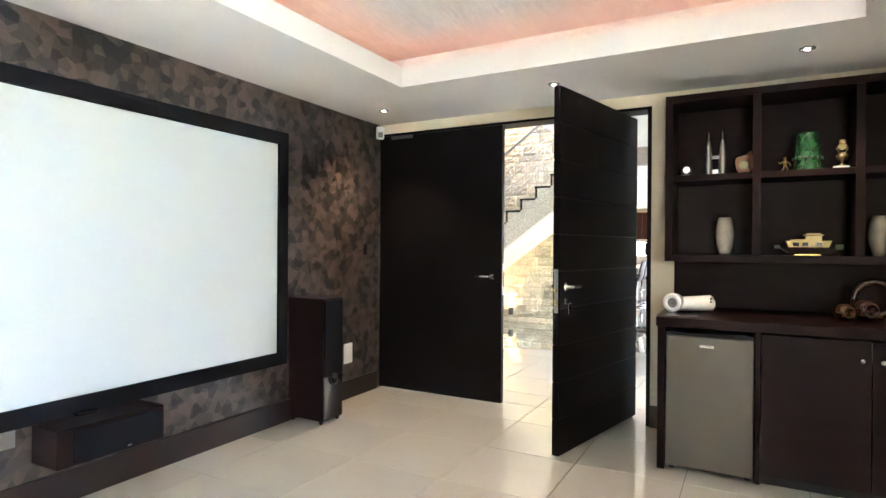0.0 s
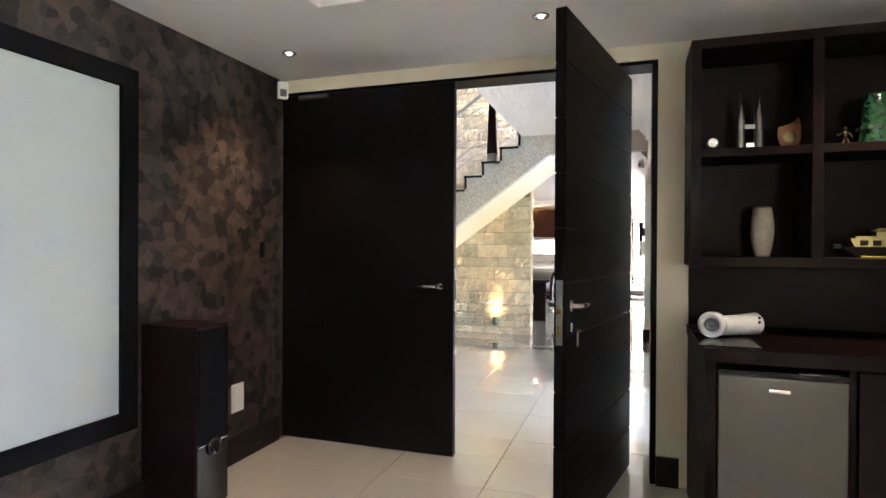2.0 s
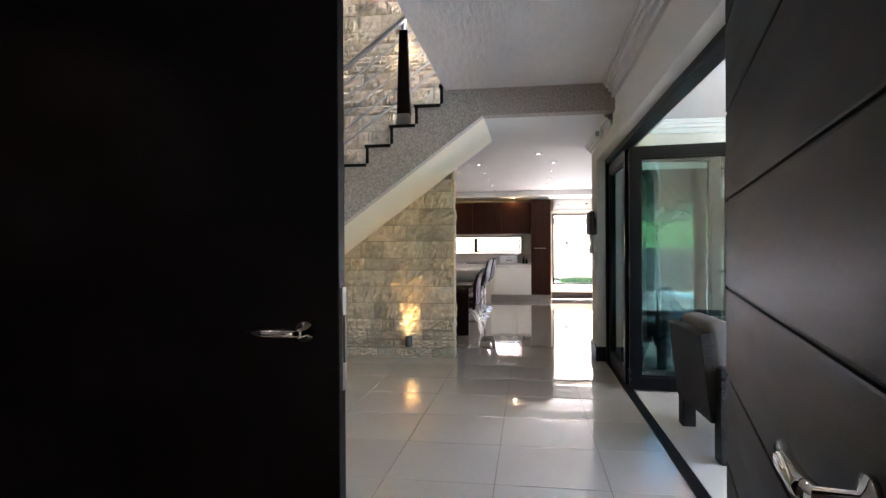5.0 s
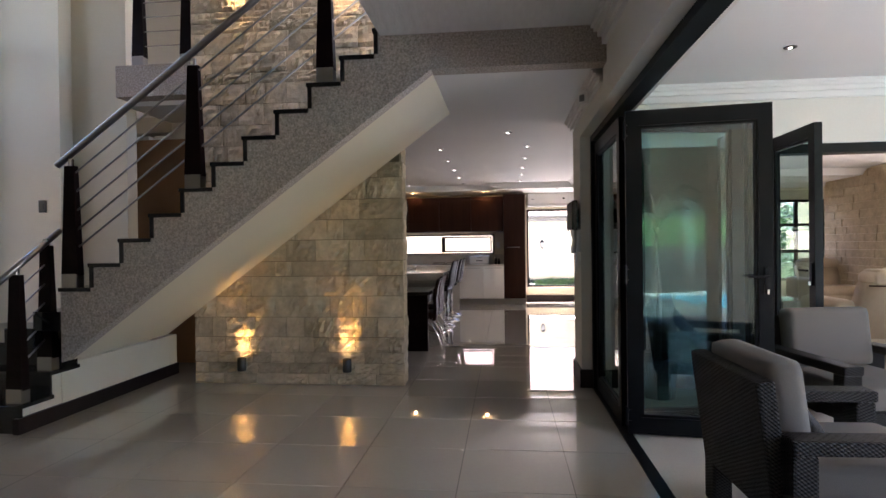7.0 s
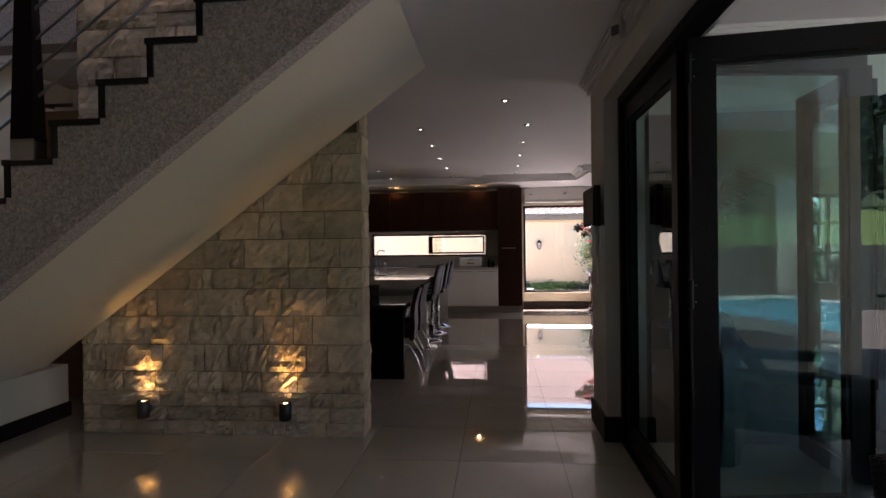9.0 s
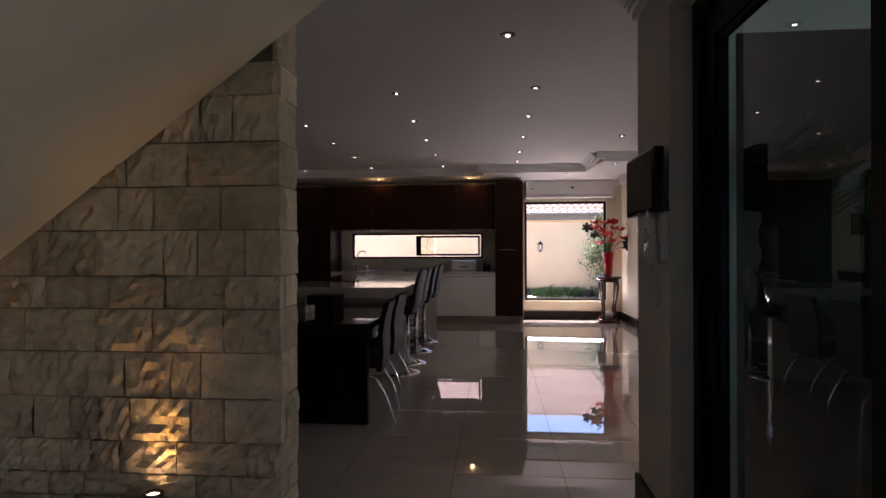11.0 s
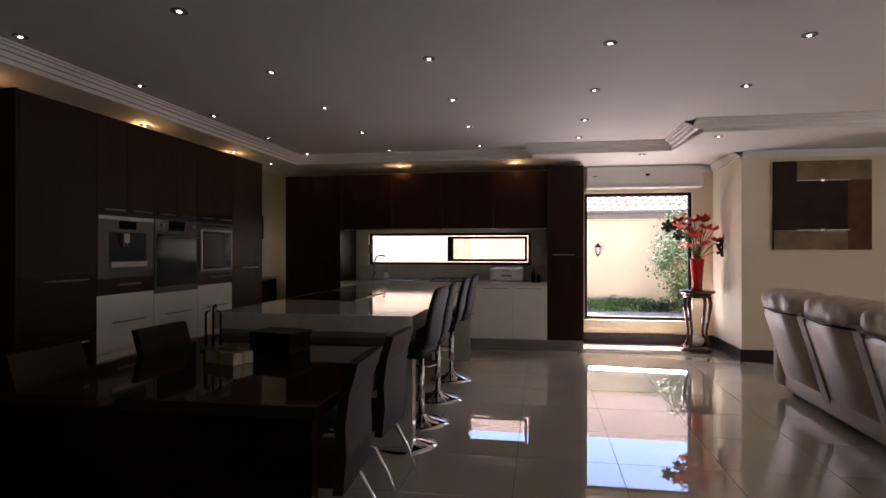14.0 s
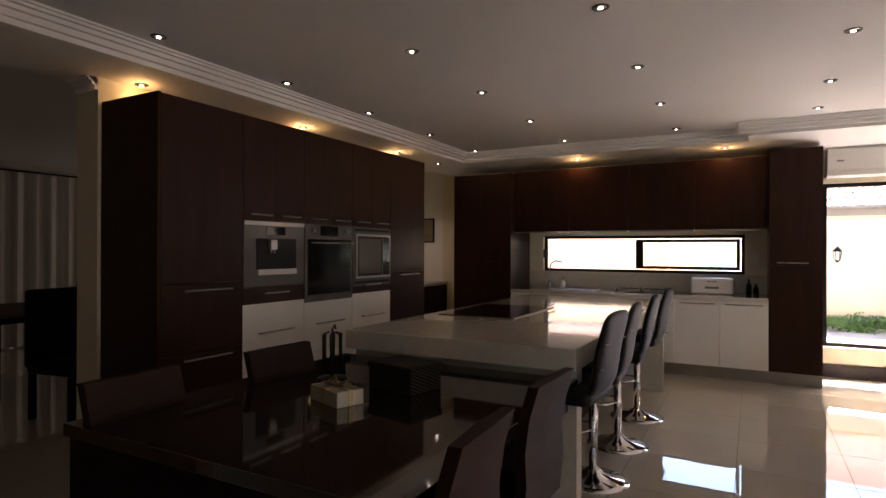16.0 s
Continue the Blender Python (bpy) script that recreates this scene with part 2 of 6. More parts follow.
M_GRASS = mat("lawn_grass", (0.07, 0.13, 0.03), 0.9, vary=0.4, scale=1.5, fine=40, bump=0.8)
M_HILL = mat("wooded_hillside", (0.035, 0.055, 0.03), 0.95, vary=0.6, scale=0.5, fine=5, bump=1.0, spec=0.1)
M_TVSCREEN = mat("matt_dark_display", (0.006, 0.006, 0.006), 0.45, vary=0.1, bump=0.0, spec=0.15)
M_SLATE = mat("mossy_dark_slate", (0.022, 0.026, 0.02), 0.8, vary=0.4, scale=4, fine=30, bump=0.6)
M_PAVE = mat("pale_paving", (0.56, 0.51, 0.43), 0.7, vary=0.15, scale=2, bump=0.2)
M_POOL = mat("pool_water", (0.10, 0.55, 0.68), 0.03, vary=0.15, scale=2.5, fine=9, bump=0.25)
M_ROOFTILE = mat("pale_clay_roof_tile", (0.30, 0.185, 0.14), 0.8, vary=0.2, scale=5, bump=0.3, rand=0.15)
M_EXTWALL = mat("cream_exterior_plaster", (0.72, 0.62, 0.47), 0.85, vary=0.07, scale=1, bump=0.3)
M_CURTAIN = mat("white_sheer_curtain", (0.62, 0.6, 0.56), 0.9, vary=0.06, bump=0.1)
M_CERAMIC = mat("beige_glazed_ceramic", (0.3312, 0.2952, 0.2304), 0.22, vary=0.2, scale=18, bump=0.05, coat=0.3)
M_AMBER = mat("amber_glazed_ceramic", (0.028, 0.010, 0.004), 0.2, vary=0.7, scale=30, bump=0.05, coat=0.15)
M_WOODOR = mat("orange_varnished_wood", (0.34, 0.11, 0.035), 0.3, vary=0.25, bump=0.03)
M_BROWNPANEL = mat("copper_brown_lacquer", (0.34, 0.20, 0.115), 0.12, vary=0.15, bump=0.0)
M_PIC_BRONZE = mat("bronze_painted_canvas", (0.20, 0.15, 0.09), 0.65, vary=0.45, scale=3.5, bump=0.15, spec=0.12)
M_PIC_DARK = mat("dark_brown_canvas", (0.035, 0.019, 0.013), 0.65, vary=0.4, scale=4, bump=0.1, spec=0.12)
M_PIC_RUST = mat("rust_brown_canvas", (0.10, 0.045, 0.022), 0.65, vary=0.4, scale=4, bump=0.1, spec=0.12)


# ---- builders ----
def link(name, bm, m, parent=None, label="", smooth=False):
    me = bpy.data.meshes.new(name)
    bm.to_mesh(me)
    bm.free()
    me.materials.append(m)
    if smooth:
        for p in me.polygons:
            p.use_smooth = True
    ob = new(name, me)
    if parent:
        ob.parent = parent
    if label:
        ob["label"] = label
    return ob


def part(name, bm, m, parent, label="", smooth=False):
    return link(name, bm, m, parent, label, smooth)


def cube(bm, x0, x1, y0, y1, z0, z1, bevel=0.0, m=None):
    r = bmesh.ops.create_cube(bm, size=1)
    vs = r["verts"]
    for v in vs:
        v.co = Vector(((x0 + x1) / 2 + v.co.x * (x1 - x0), (y0 + y1) / 2 + v.co.y * (y1 - y0), (z0 + z1) / 2 + v.co.z * (z1 - z0)))
    if bevel:
        es = list({e for v in vs for e in v.link_edges})
        r = bmesh.ops.bevel(bm, geom=es, offset=bevel, segments=2, affect='EDGES', profile=0.6)
        vs = list({v for f in r["faces"] for v in f.verts} | {v for v in vs if v.is_valid})
    if m is not None:
        bmesh.ops.transform(bm, matrix=m, verts=[v for v in vs if v.is_valid])
    return vs


def boxbm(*boxes, bevel=0.0):
    bm = bmesh.new()
    for b in boxes:
        cube(bm, *b, bevel=bevel)
    return bm


def prism(bm, poly, axis, a, b):
    """Extrude a polygon of two coordinates along axis from a to b."""
    def at(u, v, w):
        return {"x": (w, u, v), "y": (u, w, v), "z": (u, v, w)}[axis]
    lo = [bm.verts.new(at(u, v, a)) for u, v in poly]
    hi = [bm.verts.new(at(u, v, b)) for u, v in poly]
    bm.faces.new(lo)
    bm.faces.new(list(reversed(hi)))
    for i in range(len(poly)):
        j = (i + 1) % len(poly)
        bm.faces.new((lo[j], lo[i], hi[i], hi[j]))
    bmesh.ops.recalc_face_normals(bm, faces=bm.faces[:])


def lathe(bm, profile, segs=24, at=(0, 0, 0), cap=True):
    """Turn (radius, height) pairs round the z axis."""
    rings = []
    for r, z in profile:
        rings.append([bm.verts.new((at[0] + r * math.cos(2 * math.pi * i / segs), at[1] + r * math.sin(2 * math.pi * i / segs), at[2] + z)) for i in range(segs)])
    for a, b in zip(rings, rings[1:]):
        for i in range(segs):
            j = (i + 1) % segs
            bm.faces.new((a[i], a[j], b[j], b[i]))
    if cap:
        bm.faces.new(list(reversed(rings[0])))
        bm.faces.new(rings[-1])
    return rings


def tube(bm, pts, r, segs=10):
    """A round bar along points; r is one radius or one a point."""
    pts = [Vector(p) for p in pts]
    rings = []
    side = None
    for i, p in enumerate(pts):
        d = (pts[min(i + 1, len(pts) - 1)] - pts[max(i - 1, 0)]).normalized()
        if side is None:
            side = d.orthogonal().normalized()
        side = (side - d * side.dot(d)).normalized()
        up = d.cross(side)
        rr = r[i] if isinstance(r, (list, tuple)) else r
        rings.append([bm.verts.new(p + rr * (math.cos(2 * math.pi * k / segs) * side + math.sin(2 * math.pi * k / segs) * up)) for k in range(segs)])
    for a, b in zip(rings, rings[1:]):
        for i in range(segs):
            j = (i + 1) % segs
            bm.faces.new((a[i], a[j], b[j], b[i]))
    bm.faces.new(list(reversed(rings[0])))
    bm.faces.new(rings[-1])


def tubebm(pts, r, segs=10):
    bm = bmesh.new()
    tube(bm, pts, r, segs)
    return bm


def lathebm(profile, segs=24, at=(0, 0, 0)):
    bm = bmesh.new()
    lathe(bm, profile, segs, at)
    return bm


def base(name, label, category, group="", at=(0, 0, 0), rz=0.0):
    ob = new(name)
    ob.empty_display_size = 0.1
    ob.matrix_basis = pose(*at, 0, 0, rz)
    return tagged(ob, label, category, group)


def setting(name, bm, m, label="", category=""):
    return tagged(link(name, bm, m), label, category, kind="structure")


# ---- structure ----
# cinema room
setting("wall_cinema_screen", boxbm((-2.96, -2.805, -2.6, 4.75, 0, 2.9)), M_WALLPAPER, "wall in dark brown geometric wallpaper", "wall")
setting("wall_cinema_door", boxbm((-2.805, -0.402, 4.555, 4.75, 2.345, 2.9), (-0.402, 1.3, 4.555, 4.75, 0, 2.9)), M_WALLY, "cream painted wall over a double door", "wall")
# The window opening is assumed, out of view, to admit the added lamp.
setting("wall_cinema_side", boxbm((1.3, 1.45, -2.6, -1.4, 0, 2.9), (1.3, 1.45, 1.0, 4.75, 0, 2.9), (1.3, 1.45, -1.4, 1.0, 0, 0.7), (1.3, 1.45, -1.4, 1.0, 2.3, 2.9)), M_WALLY, "cream painted wall with an unseen, assumed window", "wall")
setting("wall_cinema_back", boxbm((-2.805, 1.3, -2.6, -2.45, 0, 2.9)), M_WALLY, "cream painted wall", "wall")
CL = 2.43
setting("ceiling_cinema", boxbm((-2.805, -1.97, -2.45, 4.555, CL, CL + 0.03), (0.75, 1.3, -2.45, 4.555, CL, CL + 0.03), (-1.97, 0.75, 3.6, 4.555, CL, CL + 0.03), (-1.97, 0.75, -2.45, -1.2, CL, CL + 0.03),
        (-1.97, -1.94, -1.2, 3.6, CL, 2.57), (0.72, 0.75, -1.2, 3.6, CL, 2.57), (-1.94, 0.72, 3.57, 3.6, CL, 2.57), (-1.94, 0.72, -1.2, -1.17, CL, 2.57)), M_CEIL, "white dropped ceiling with a recessed tray", "ceiling")
setting("ceiling_cinema_tray", boxbm((-2.3, 1.05, -1.5, 3.9, 2.74, 2.8), (-2.3, -2.27, -1.5, 3.9, 2.46, 2.74), (1.02, 1.05, -1.5, 3.9, 2.46, 2.74), (-2.27, 1.02, 3.87, 3.9, 2.46, 2.74), (-2.27, 1.02, -1.5, -1.47, 2.46, 2.74)), M_CEILTEX, "white textured tray ceiling", "ceiling")
setting("trim_cove_light", boxbm((-2.10, -2.05, -1.2, 3.65, 2.47, 2.50), (-2.05, 0.8, 3.65, 3.70, 2.47, 2.50), (0.80, 0.85, -1.2, 3.65, 2.47, 2.50)), M_COVE, "orange glowing cove light strip", "cove light")
setting("baseboard_cinema", boxbm((-2.805, -2.785, -2.45, 4.50, 0, 0.16), (-0.402, -0.285, 4.535, 4.555, 0, 0.16)), M_SKIRT, "dark wood skirting board", "skirting")
setting("trim_door_frame", boxbm((-2.805, -0.402, 4.56, 4.74, 2.325, 2.345), (-0.432, -0.402, 4.56, 4.74, 0, 2.325)), M_DOORWOOD, "black stained door frame", "door frame")

# hall
setting("wall_hall_fold", boxbm((-0.36, -0.10, 4.75, 5.15, 0, 2.95), (-0.36, -0.10, 9.64, 10.14, 0, 2.95), (-0.36, -0.10, 5.15, 9.64, 2.215, 2.95)), M_WALL, "cream painted wall with a wide folding-door opening", "wall")
setting("ceiling_hall", boxbm((-1.85, -0.36, 4.75, 8.28, 2.69, 2.73)), M_CEILTEX, "white brushed-texture ceiling", "ceiling")
setting("wall_upper_slab", boxbm((-1.85, -0.36, 4.75, 8.28, 2.73, 5.4)), M_WALL, "cream painted upper floor wall", "wall")
setting("wall_hall_beam", boxbm((-1.506, -0.36, 8.28, 8.42, 2.45, 2.76)), M_GRANO, "speckled plaster beam at the stair head", "beam")
setting("ceiling_passage", boxbm((-1.506, -0.36, 8.42, 10.7, 2.45, 2.53), (-1.945, -1.506, 9.585, 10.7, 2.45, 2.53), (-3.5, -1.945, 9.84, 10.7, 2.45, 2.53), (-0.36, -0.1, 10.14, 10.7, 2.45, 2.53)), M_CEIL, "white ceiling of the passage", "ceiling")
setting("wall_hall_left", boxbm((-6.15, -6.0, 4.6, 8.4, 0, 5.4), (-6.15, -6.0, 9.52, 11.35, 0, 5.4), (-6.15, -6.0, 8.4, 9.52, 0, 0.55), (-6.15, -6.0, 8.4, 9.52, 4.6, 5.4)), M_WALLY, "tall cream wall with a window", "wall")
setting("wall_hall_back", boxbm((-6.0, -2.96, 4.6, 4.75, 0, 5.4), (-2.96, -1.85, 4.6, 4.75, 2.9, 5.4)), M_WALL, "cream painted wall", "wall")
setting("wall_hall_far", boxbm((-6.0, -5.31, 9.585, 9.75, 0, 5.4), (-5.31, -4.73, 9.75, 9.9, 0, 5.4)), M_WALLY, "tall cream wall beside the stairs", "wall")
setting("wall_gallery", boxbm((-4.72, -3.5, 10.5, 10.6, 2.5, 2.72), (-6.0, -0.1, 11.2, 11.35, 2.9, 5.4), (-1.945, -0.1, 9.585, 9.75, 2.76, 5.4)), M_WALL, "cream upper floor wall", "wall")
setting("floor_gallery", boxbm((-4.72, -3.96, 9.585, 11.2, 2.73, 3.03)), M_GRANO, "speckled plaster gallery edge", "floor")
setting("wall_brown_panel", boxbm((-6.0, -3.5, 10.5, 10.6, 0, 2.498)), M_BROWNPANEL, "glossy copper-brown panelled wall", "wall")
setting("ceiling_under_gallery", boxbm((-4.73, -3.96, 9.75, 10.5, 2.68, 2.725)), M_CEIL, "white ceiling under the gallery", "ceiling")
setting("ceiling_stairwell", boxbm((-6.15, -0.1, 4.6, 11.35, 5.4, 5.5)), M_CEIL, "high white stairwell ceiling", "ceiling")

# kitchen and living room
KC = 2.535
setting("ceiling_kitchen", boxbm((-5.06, 5.2, 10.7, 17.45, KC, KC + 0.05)), M_CEIL, "white kitchen ceiling", "ceiling")
bm = boxbm((-5.06, -4.34, 10.9, 16.43, 2.42, KC), (-5.06, -1.24, 16.43, 17.45, 2.42, KC))
prism(bm, [(-1.24, 16.16), (0.33, 16.16), (0.40, 15.12), (5.2, 15.12), (5.2, 17.45), (-1.24, 17.45)], "z", 2.42, KC)
setting("ceiling_kitchen_bulkhead", bm, M_CEIL, "white dropped bulkhead ceiling", "ceiling")
setting("wall_kitchen_back", boxbm((-5.2, -3.66, 17.45, 17.65, 0, 2.6), (-3.66, -1.28, 17.45, 17.65, 0, 1.07), (-3.66, -1.28, 17.45, 17.65, 1.53, 2.6), (-1.28, -0.54, 17.45, 17.65, 0, 2.6), (-0.54, 0.88, 17.45, 17.65, 0, 0.32), (-0.54, 0.88, 17.45, 17.65, 2.07, 2.6), (0.88, 1.14, 17.45, 17.65, 0, 2.6)), M_WALLY, "cream wall with two windows", "wall")
setting("wall_picture", boxbm((1.14, 4.2, 16.35, 16.5, 0, 2.6), (4.2, 5.2, 16.35, 16.5, 0, 0.5), (4.2, 5.2, 16.35, 16.5, 2.1, 2.6), (1.14, 1.29, 16.5, 17.65, 0, 2.6)), M_WALLY, "cream living room wall", "wall")
setting("wall_kitchen_left", boxbm((-5.03, -4.81, 12.22, 15.4, 0, 2.6)), M_WALLY, "cream wall behind the tall units", "wall")
setting("baseboard_kitchen", boxbm((-0.56, 1.12, 17.43, 17.45, 0, 0.14), (1.12, 1.14, 16.33, 17.45, 0, 0.14), (1.14, 4.6, 16.33, 16.35, 0, 0.14), (-5.03, -4.81, 12.2, 12.22, 0, 0.14)), M_SKIRT, "dark wood skirting board", "skirting")
setting("baseboard_hall", boxbm((-0.38, -0.36, 9.62, 10.14, 0, 0.16), (-0.36, -0.26, 9.62, 9.64, 0, 0.16)), M_SKIRT, "dark wood skirting board", "skirting")
setting("wall_dining", boxbm((-10.15, -10.0, 10.7, 17.6, 0, 2.6), (-10.0, -6.0, 10.6, 10.75, 0, 2.6), (-10.0, -5.2, 17.45, 17.6, 0, 2.6)), M_WALL, "cream dining room wall", "wall")
setting("ceiling_dining", boxbm((-10.0, -5.06, 10.6, 17.45, 2.5, 2.56)), M_CEIL, "white dining room ceiling", "ceiling")
setting("wall_patio_back", boxbm((-0.10, 5.2, 9.64, 9.85, 2.1, 2.7), (4.4, 5.2, 9.64, 9.85, 0, 2.1)), M_WALL, "cream wall over the living room opening", "wall")
setting("wall_living_stone", boxbm((5.2, 5.35, 9.85, 11.2, 0, 2.6), (5.2, 5.35, 13.0, 17.6, 0, 2.6), (5.2, 5.35, 11.2, 13.0, 0, 0.5), (5.2, 5.35, 11.2, 13.0, 2.2, 2.6)), M_EXTWALL, "living room wall behind stone cladding", "wall")
setting("ceiling_living", boxbm((-0.10, 5.35, 9.85, 10.7, KC, KC + 0.05)), M_CEIL, "white living room ceiling", "ceiling")
setting("ceiling_patio", boxbm((-0.10, 4.4, 4.75, 9.64, 2.62, 2.7)), M_CEIL, "white patio ceiling", "ceiling")
setting("trim_patio_opening", boxbm((0.85, 4.4, 9.66, 9.8, 2.02, 2.1), (4.32, 4.4, 9.66, 9.8, 0, 2.02)), M_BLACK, "black aluminium opening frame", "door frame")


def cornice(name, runs, z, drop=0.10, out=0.10):
    """Stepped moulding below a ceiling; runs are (axis, fixed, a, b, side)."""
    bm = bmesh.new()
    for axis, fixed, a, b, side in runs:
        for k, (d, o) in enumerate(((1.0, 0.30), (0.62, 0.58), (0.36, 0.82), (0.18, 1.0))):
            w = (fixed, fixed + side * out * o)
            lo, hi = min(w), max(w)
            zz = (z - drop * d, z - 0.001 * k)
            cube(bm, *((lo, hi, a, b) if axis == "y" else (a, b, lo, hi)), *zz)
    return setting(name, bm, M_CEIL, "white stepped plaster cornice", "cornice")


cornice("trim_cornice_hall", [("y", -0.36, 4.75, 8.28, -1)], 2.69, 0.13, 0.1)
cornice("trim_cornice_passage", [("y", -0.36, 9.7, 10.14, -1), ("y", -0.36, 8.42, 9.7, -1)], 2.45, 0.09, 0.08)
cornice("trim_cornice_patio", [("x", 9.64, -0.1, 4.4, -1)], 2.62, 0.14, 0.12)
cornice("trim_cornice_kitchen", [("y", -4.34, 10.9, 16.43, 1), ("x", 16.43, -4.34, -1.24, -1)], KC, 0.085, 0.10)
cornice("trim_cornice_bulkhead", [("x", 16.16, -1.32, 0.34, -1), ("x", 15.12, 0.30, 5.2, -1), ("y", 0.36, 15.12, 16.16, -1)], KC, 0.085, 0.13)
cornice("trim_cornice_wall", [("x", 16.35, 1.14, 5.2, -1), ("y", 1.14, 16.35, 17.45, -1), ("x", 17.45, -0.56, 1.14, -1), ("x", 12.22, -5.03, -4.81, -1)], 2.42, 0.08, 0.07)
setting("trim_eaves", boxbm((-6.0, 1.6, 17.65, 18.70, 2.58, 2.72), (1.29, 5.4, 16.5, 17.65, 2.58, 2.72)), M_CEIL, "white roof eaves over the side yard", "eaves")
setting("roof_house", boxbm((-10.15, 5.4, 10.7, 17.65, 2.62, 2.8)), M_PAVE, "flat roof slab of the house", "roof")
# Added black backing, stands for the dark behind the glass so reflections show.
setting("wall_black_backing", boxbm((-0.10, 0.85, 9.64, 9.85, 0, 2.1)), M_BLACK, "black backing added behind the stacked doors", "wall")
# Unseen side wall, added to limit the daylight reaching patio and hall.
setting("wall_patio_light_stop", boxbm((4.4, 4.55, 7.6, 9.64, 0, 2.7), (4.4, 4.55, 4.75, 7.6, 2.3, 2.7), (4.4, 4.55, 4.75, 4.95, 0, 2.3)), M_WALL, "cream patio side wall, unseen, added to limit daylight", "wall")

# ---- windows ----
def window_frame(name, x0, x1, y0, y1, z0, z1, bars, panes, w=0.05, label="black aluminium framed window"):
    """Fixed window. bars: extra boxes; panes: glass boxes."""
    ob = tagged(new(name), label, "window", kind="structure")
    along_x = (x1 - x0) > (y1 - y0)
    bm = bmesh.new()
    cube(bm, x0, x1, y0, y1, z0, z0 + w)
    cube(bm, x0, x1, y0, y1, z1 - w, z1)
    if along_x:
        cube(bm, x0, x0 + w, y0, y1, z0 + w, z1 - w)
        cube(bm, x1 - w, x1, y0, y1, z0 + w, z1 - w)
    else:
        cube(bm, x0, x1, y0, y0 + w, z0 + w, z1 - w)
        cube(bm, x0, x1, y1 - w, y1, z0 + w, z1 - w)
    part("window_frame", bm, M_BLACK, ob)
    for b in bars:
        part("glazing_bar", boxbm(b), M_BLACK, ob)
    for p in panes:
        g = part("pane", boxbm(p), M_GLASS, ob)
        g.visible_shadow = False
    return ob


window_frame("window_1", -3.66, -1.28, 17.5, 17.56, 1.07, 1.53, [(-2.48, -2.40, 17.49, 17.57, 1.12, 1.48), (-2.40, -1.33, 17.485, 17.495, 1.12, 1.155), (-2.40, -1.33, 17.485, 17.495, 1.445, 1.48), (-1.365, -1.33, 17.485, 17.495, 1.155, 1.445)],
             [(-3.61, -2.48, 17.525, 17.53, 1.12, 1.48), (-2.40, -1.33, 17.525, 17.53, 1.12, 1.48)], 0.035)
window_frame("window_2", -0.54, 0.88, 17.5, 17.56, 0.32, 2.07, [], [(-0.49, 0.83, 17.525, 17.53, 0.37, 2.02)], 0.04)
window_frame("window_3", 4.2, 5.2, 16.4, 16.46, 0.5, 2.1, [(4.66, 4.72, 16.4, 16.46, 0.55, 2.05), (4.2, 5.2, 16.39, 16.47, 1.05, 1.10), (4.2, 5.2, 16.39, 16.47, 1.58, 1.63)], [(4.25, 5.15, 16.43, 16.435, 0.55, 2.05)])
# Assumed living room window, added for the fill lamp.
window_frame("assumed_window_4", 5.25, 5.31, 11.2, 13.0, 0.5, 2.2, [], [(5.28, 5.285, 11.25, 12.95, 0.55, 2.15)])
window_frame("window_5", -6.1, -6.04, 8.4, 9.52, 0.55, 4.6, [(-6.11, -6.03, 8.4, 9.52, 2.15, 2.23), (-6.11, -6.03, 8.4, 9.52, 3.2, 3.28)], [(-6.07, -6.065, 8.47, 9.45, 0.6, 4.55)], 0.09)
# Assumed cinema window, never in view.
window_frame("assumed_window_6", 1.35, 1.41, -1.4, 1.0, 0.7, 2.3, [], [(1.38, 1.385, -1.35, 0.95, 0.75, 2.25)])

# ---- cinema room doors ----
def lever(parent, at, side, out):
    """Lever handle on a face: side is the way along x that the lever points, out the way off the face (y)."""
    h = part("door_handle", lathebm([(0.0, 0), (0.026, 0), (0.026, 0.008), (0.012, 0.012), (0.011, 0.045), (0.0, 0.045)], 20), M_CHROME, parent, "chrome lever handle", True)
    h.matrix_basis = pose(*at, 90 * out, 0, 0)
    bm = bmesh.new()
    tube(bm, [(0, 0, 0.04), (side * 0.03, 0, 0.046), (side * 0.09, 0, 0.048), (side * 0.135, 0, 0.042)], [0.011, 0.011, 0.010, 0.008])
    part("lever", bm, M_CHROME, h, "", True)


door = tagged(new("door_1"), "closed black stained door leaf with chrome lever", "door", kind="structure")
part("leaf", boxbm((-2.795, -1.572, 4.545, 4.595, 0.012, 2.318), bevel=0.004), M_DOORWOOD, door)
lever(door, (-1.66, 4.545, 1.06), -1, 1)
part("lock_plate", boxbm((-1.572, -1.566, 4.555, 4.585, 0.91, 1.17)), M_STEEL, door, "steel lock plate")
part("strike_box", boxbm((-1.566, -1.562, 4.56, 4.58, 0.98, 1.10)), M_STEELDARK, door)
part("door_closer", boxbm((-2.66, -2.44, 4.52, 4.545, 2.285, 2.312), bevel=0.003), M_STEEL, door, "steel door closer")

door = tagged(new("door_2"), "open black horizontally grooved pivot door leaf", "door", kind="structure")
door.matrix_basis = pose(-0.562, 4.776, 0, 0, 0, -102.37)
part("core", boxbm((0.003, 1.194, -0.018, 0.018, 0.014, 2.305)), M_DOORWOOD, door)
hh = 2.296 / 10
for k in range(10):
    part("plank", boxbm((0, 1.197, -0.024, 0.024, 0.012 + k * hh + 0.003, 0.012 + (k + 1) * hh - 0.003), bevel=0.004), M_DOORWOOD, door)
lever(door, (1.125, 0.024, 1.06), -1, -1)
lever(door, (1.125, -0.024, 1.06), -1, 1)
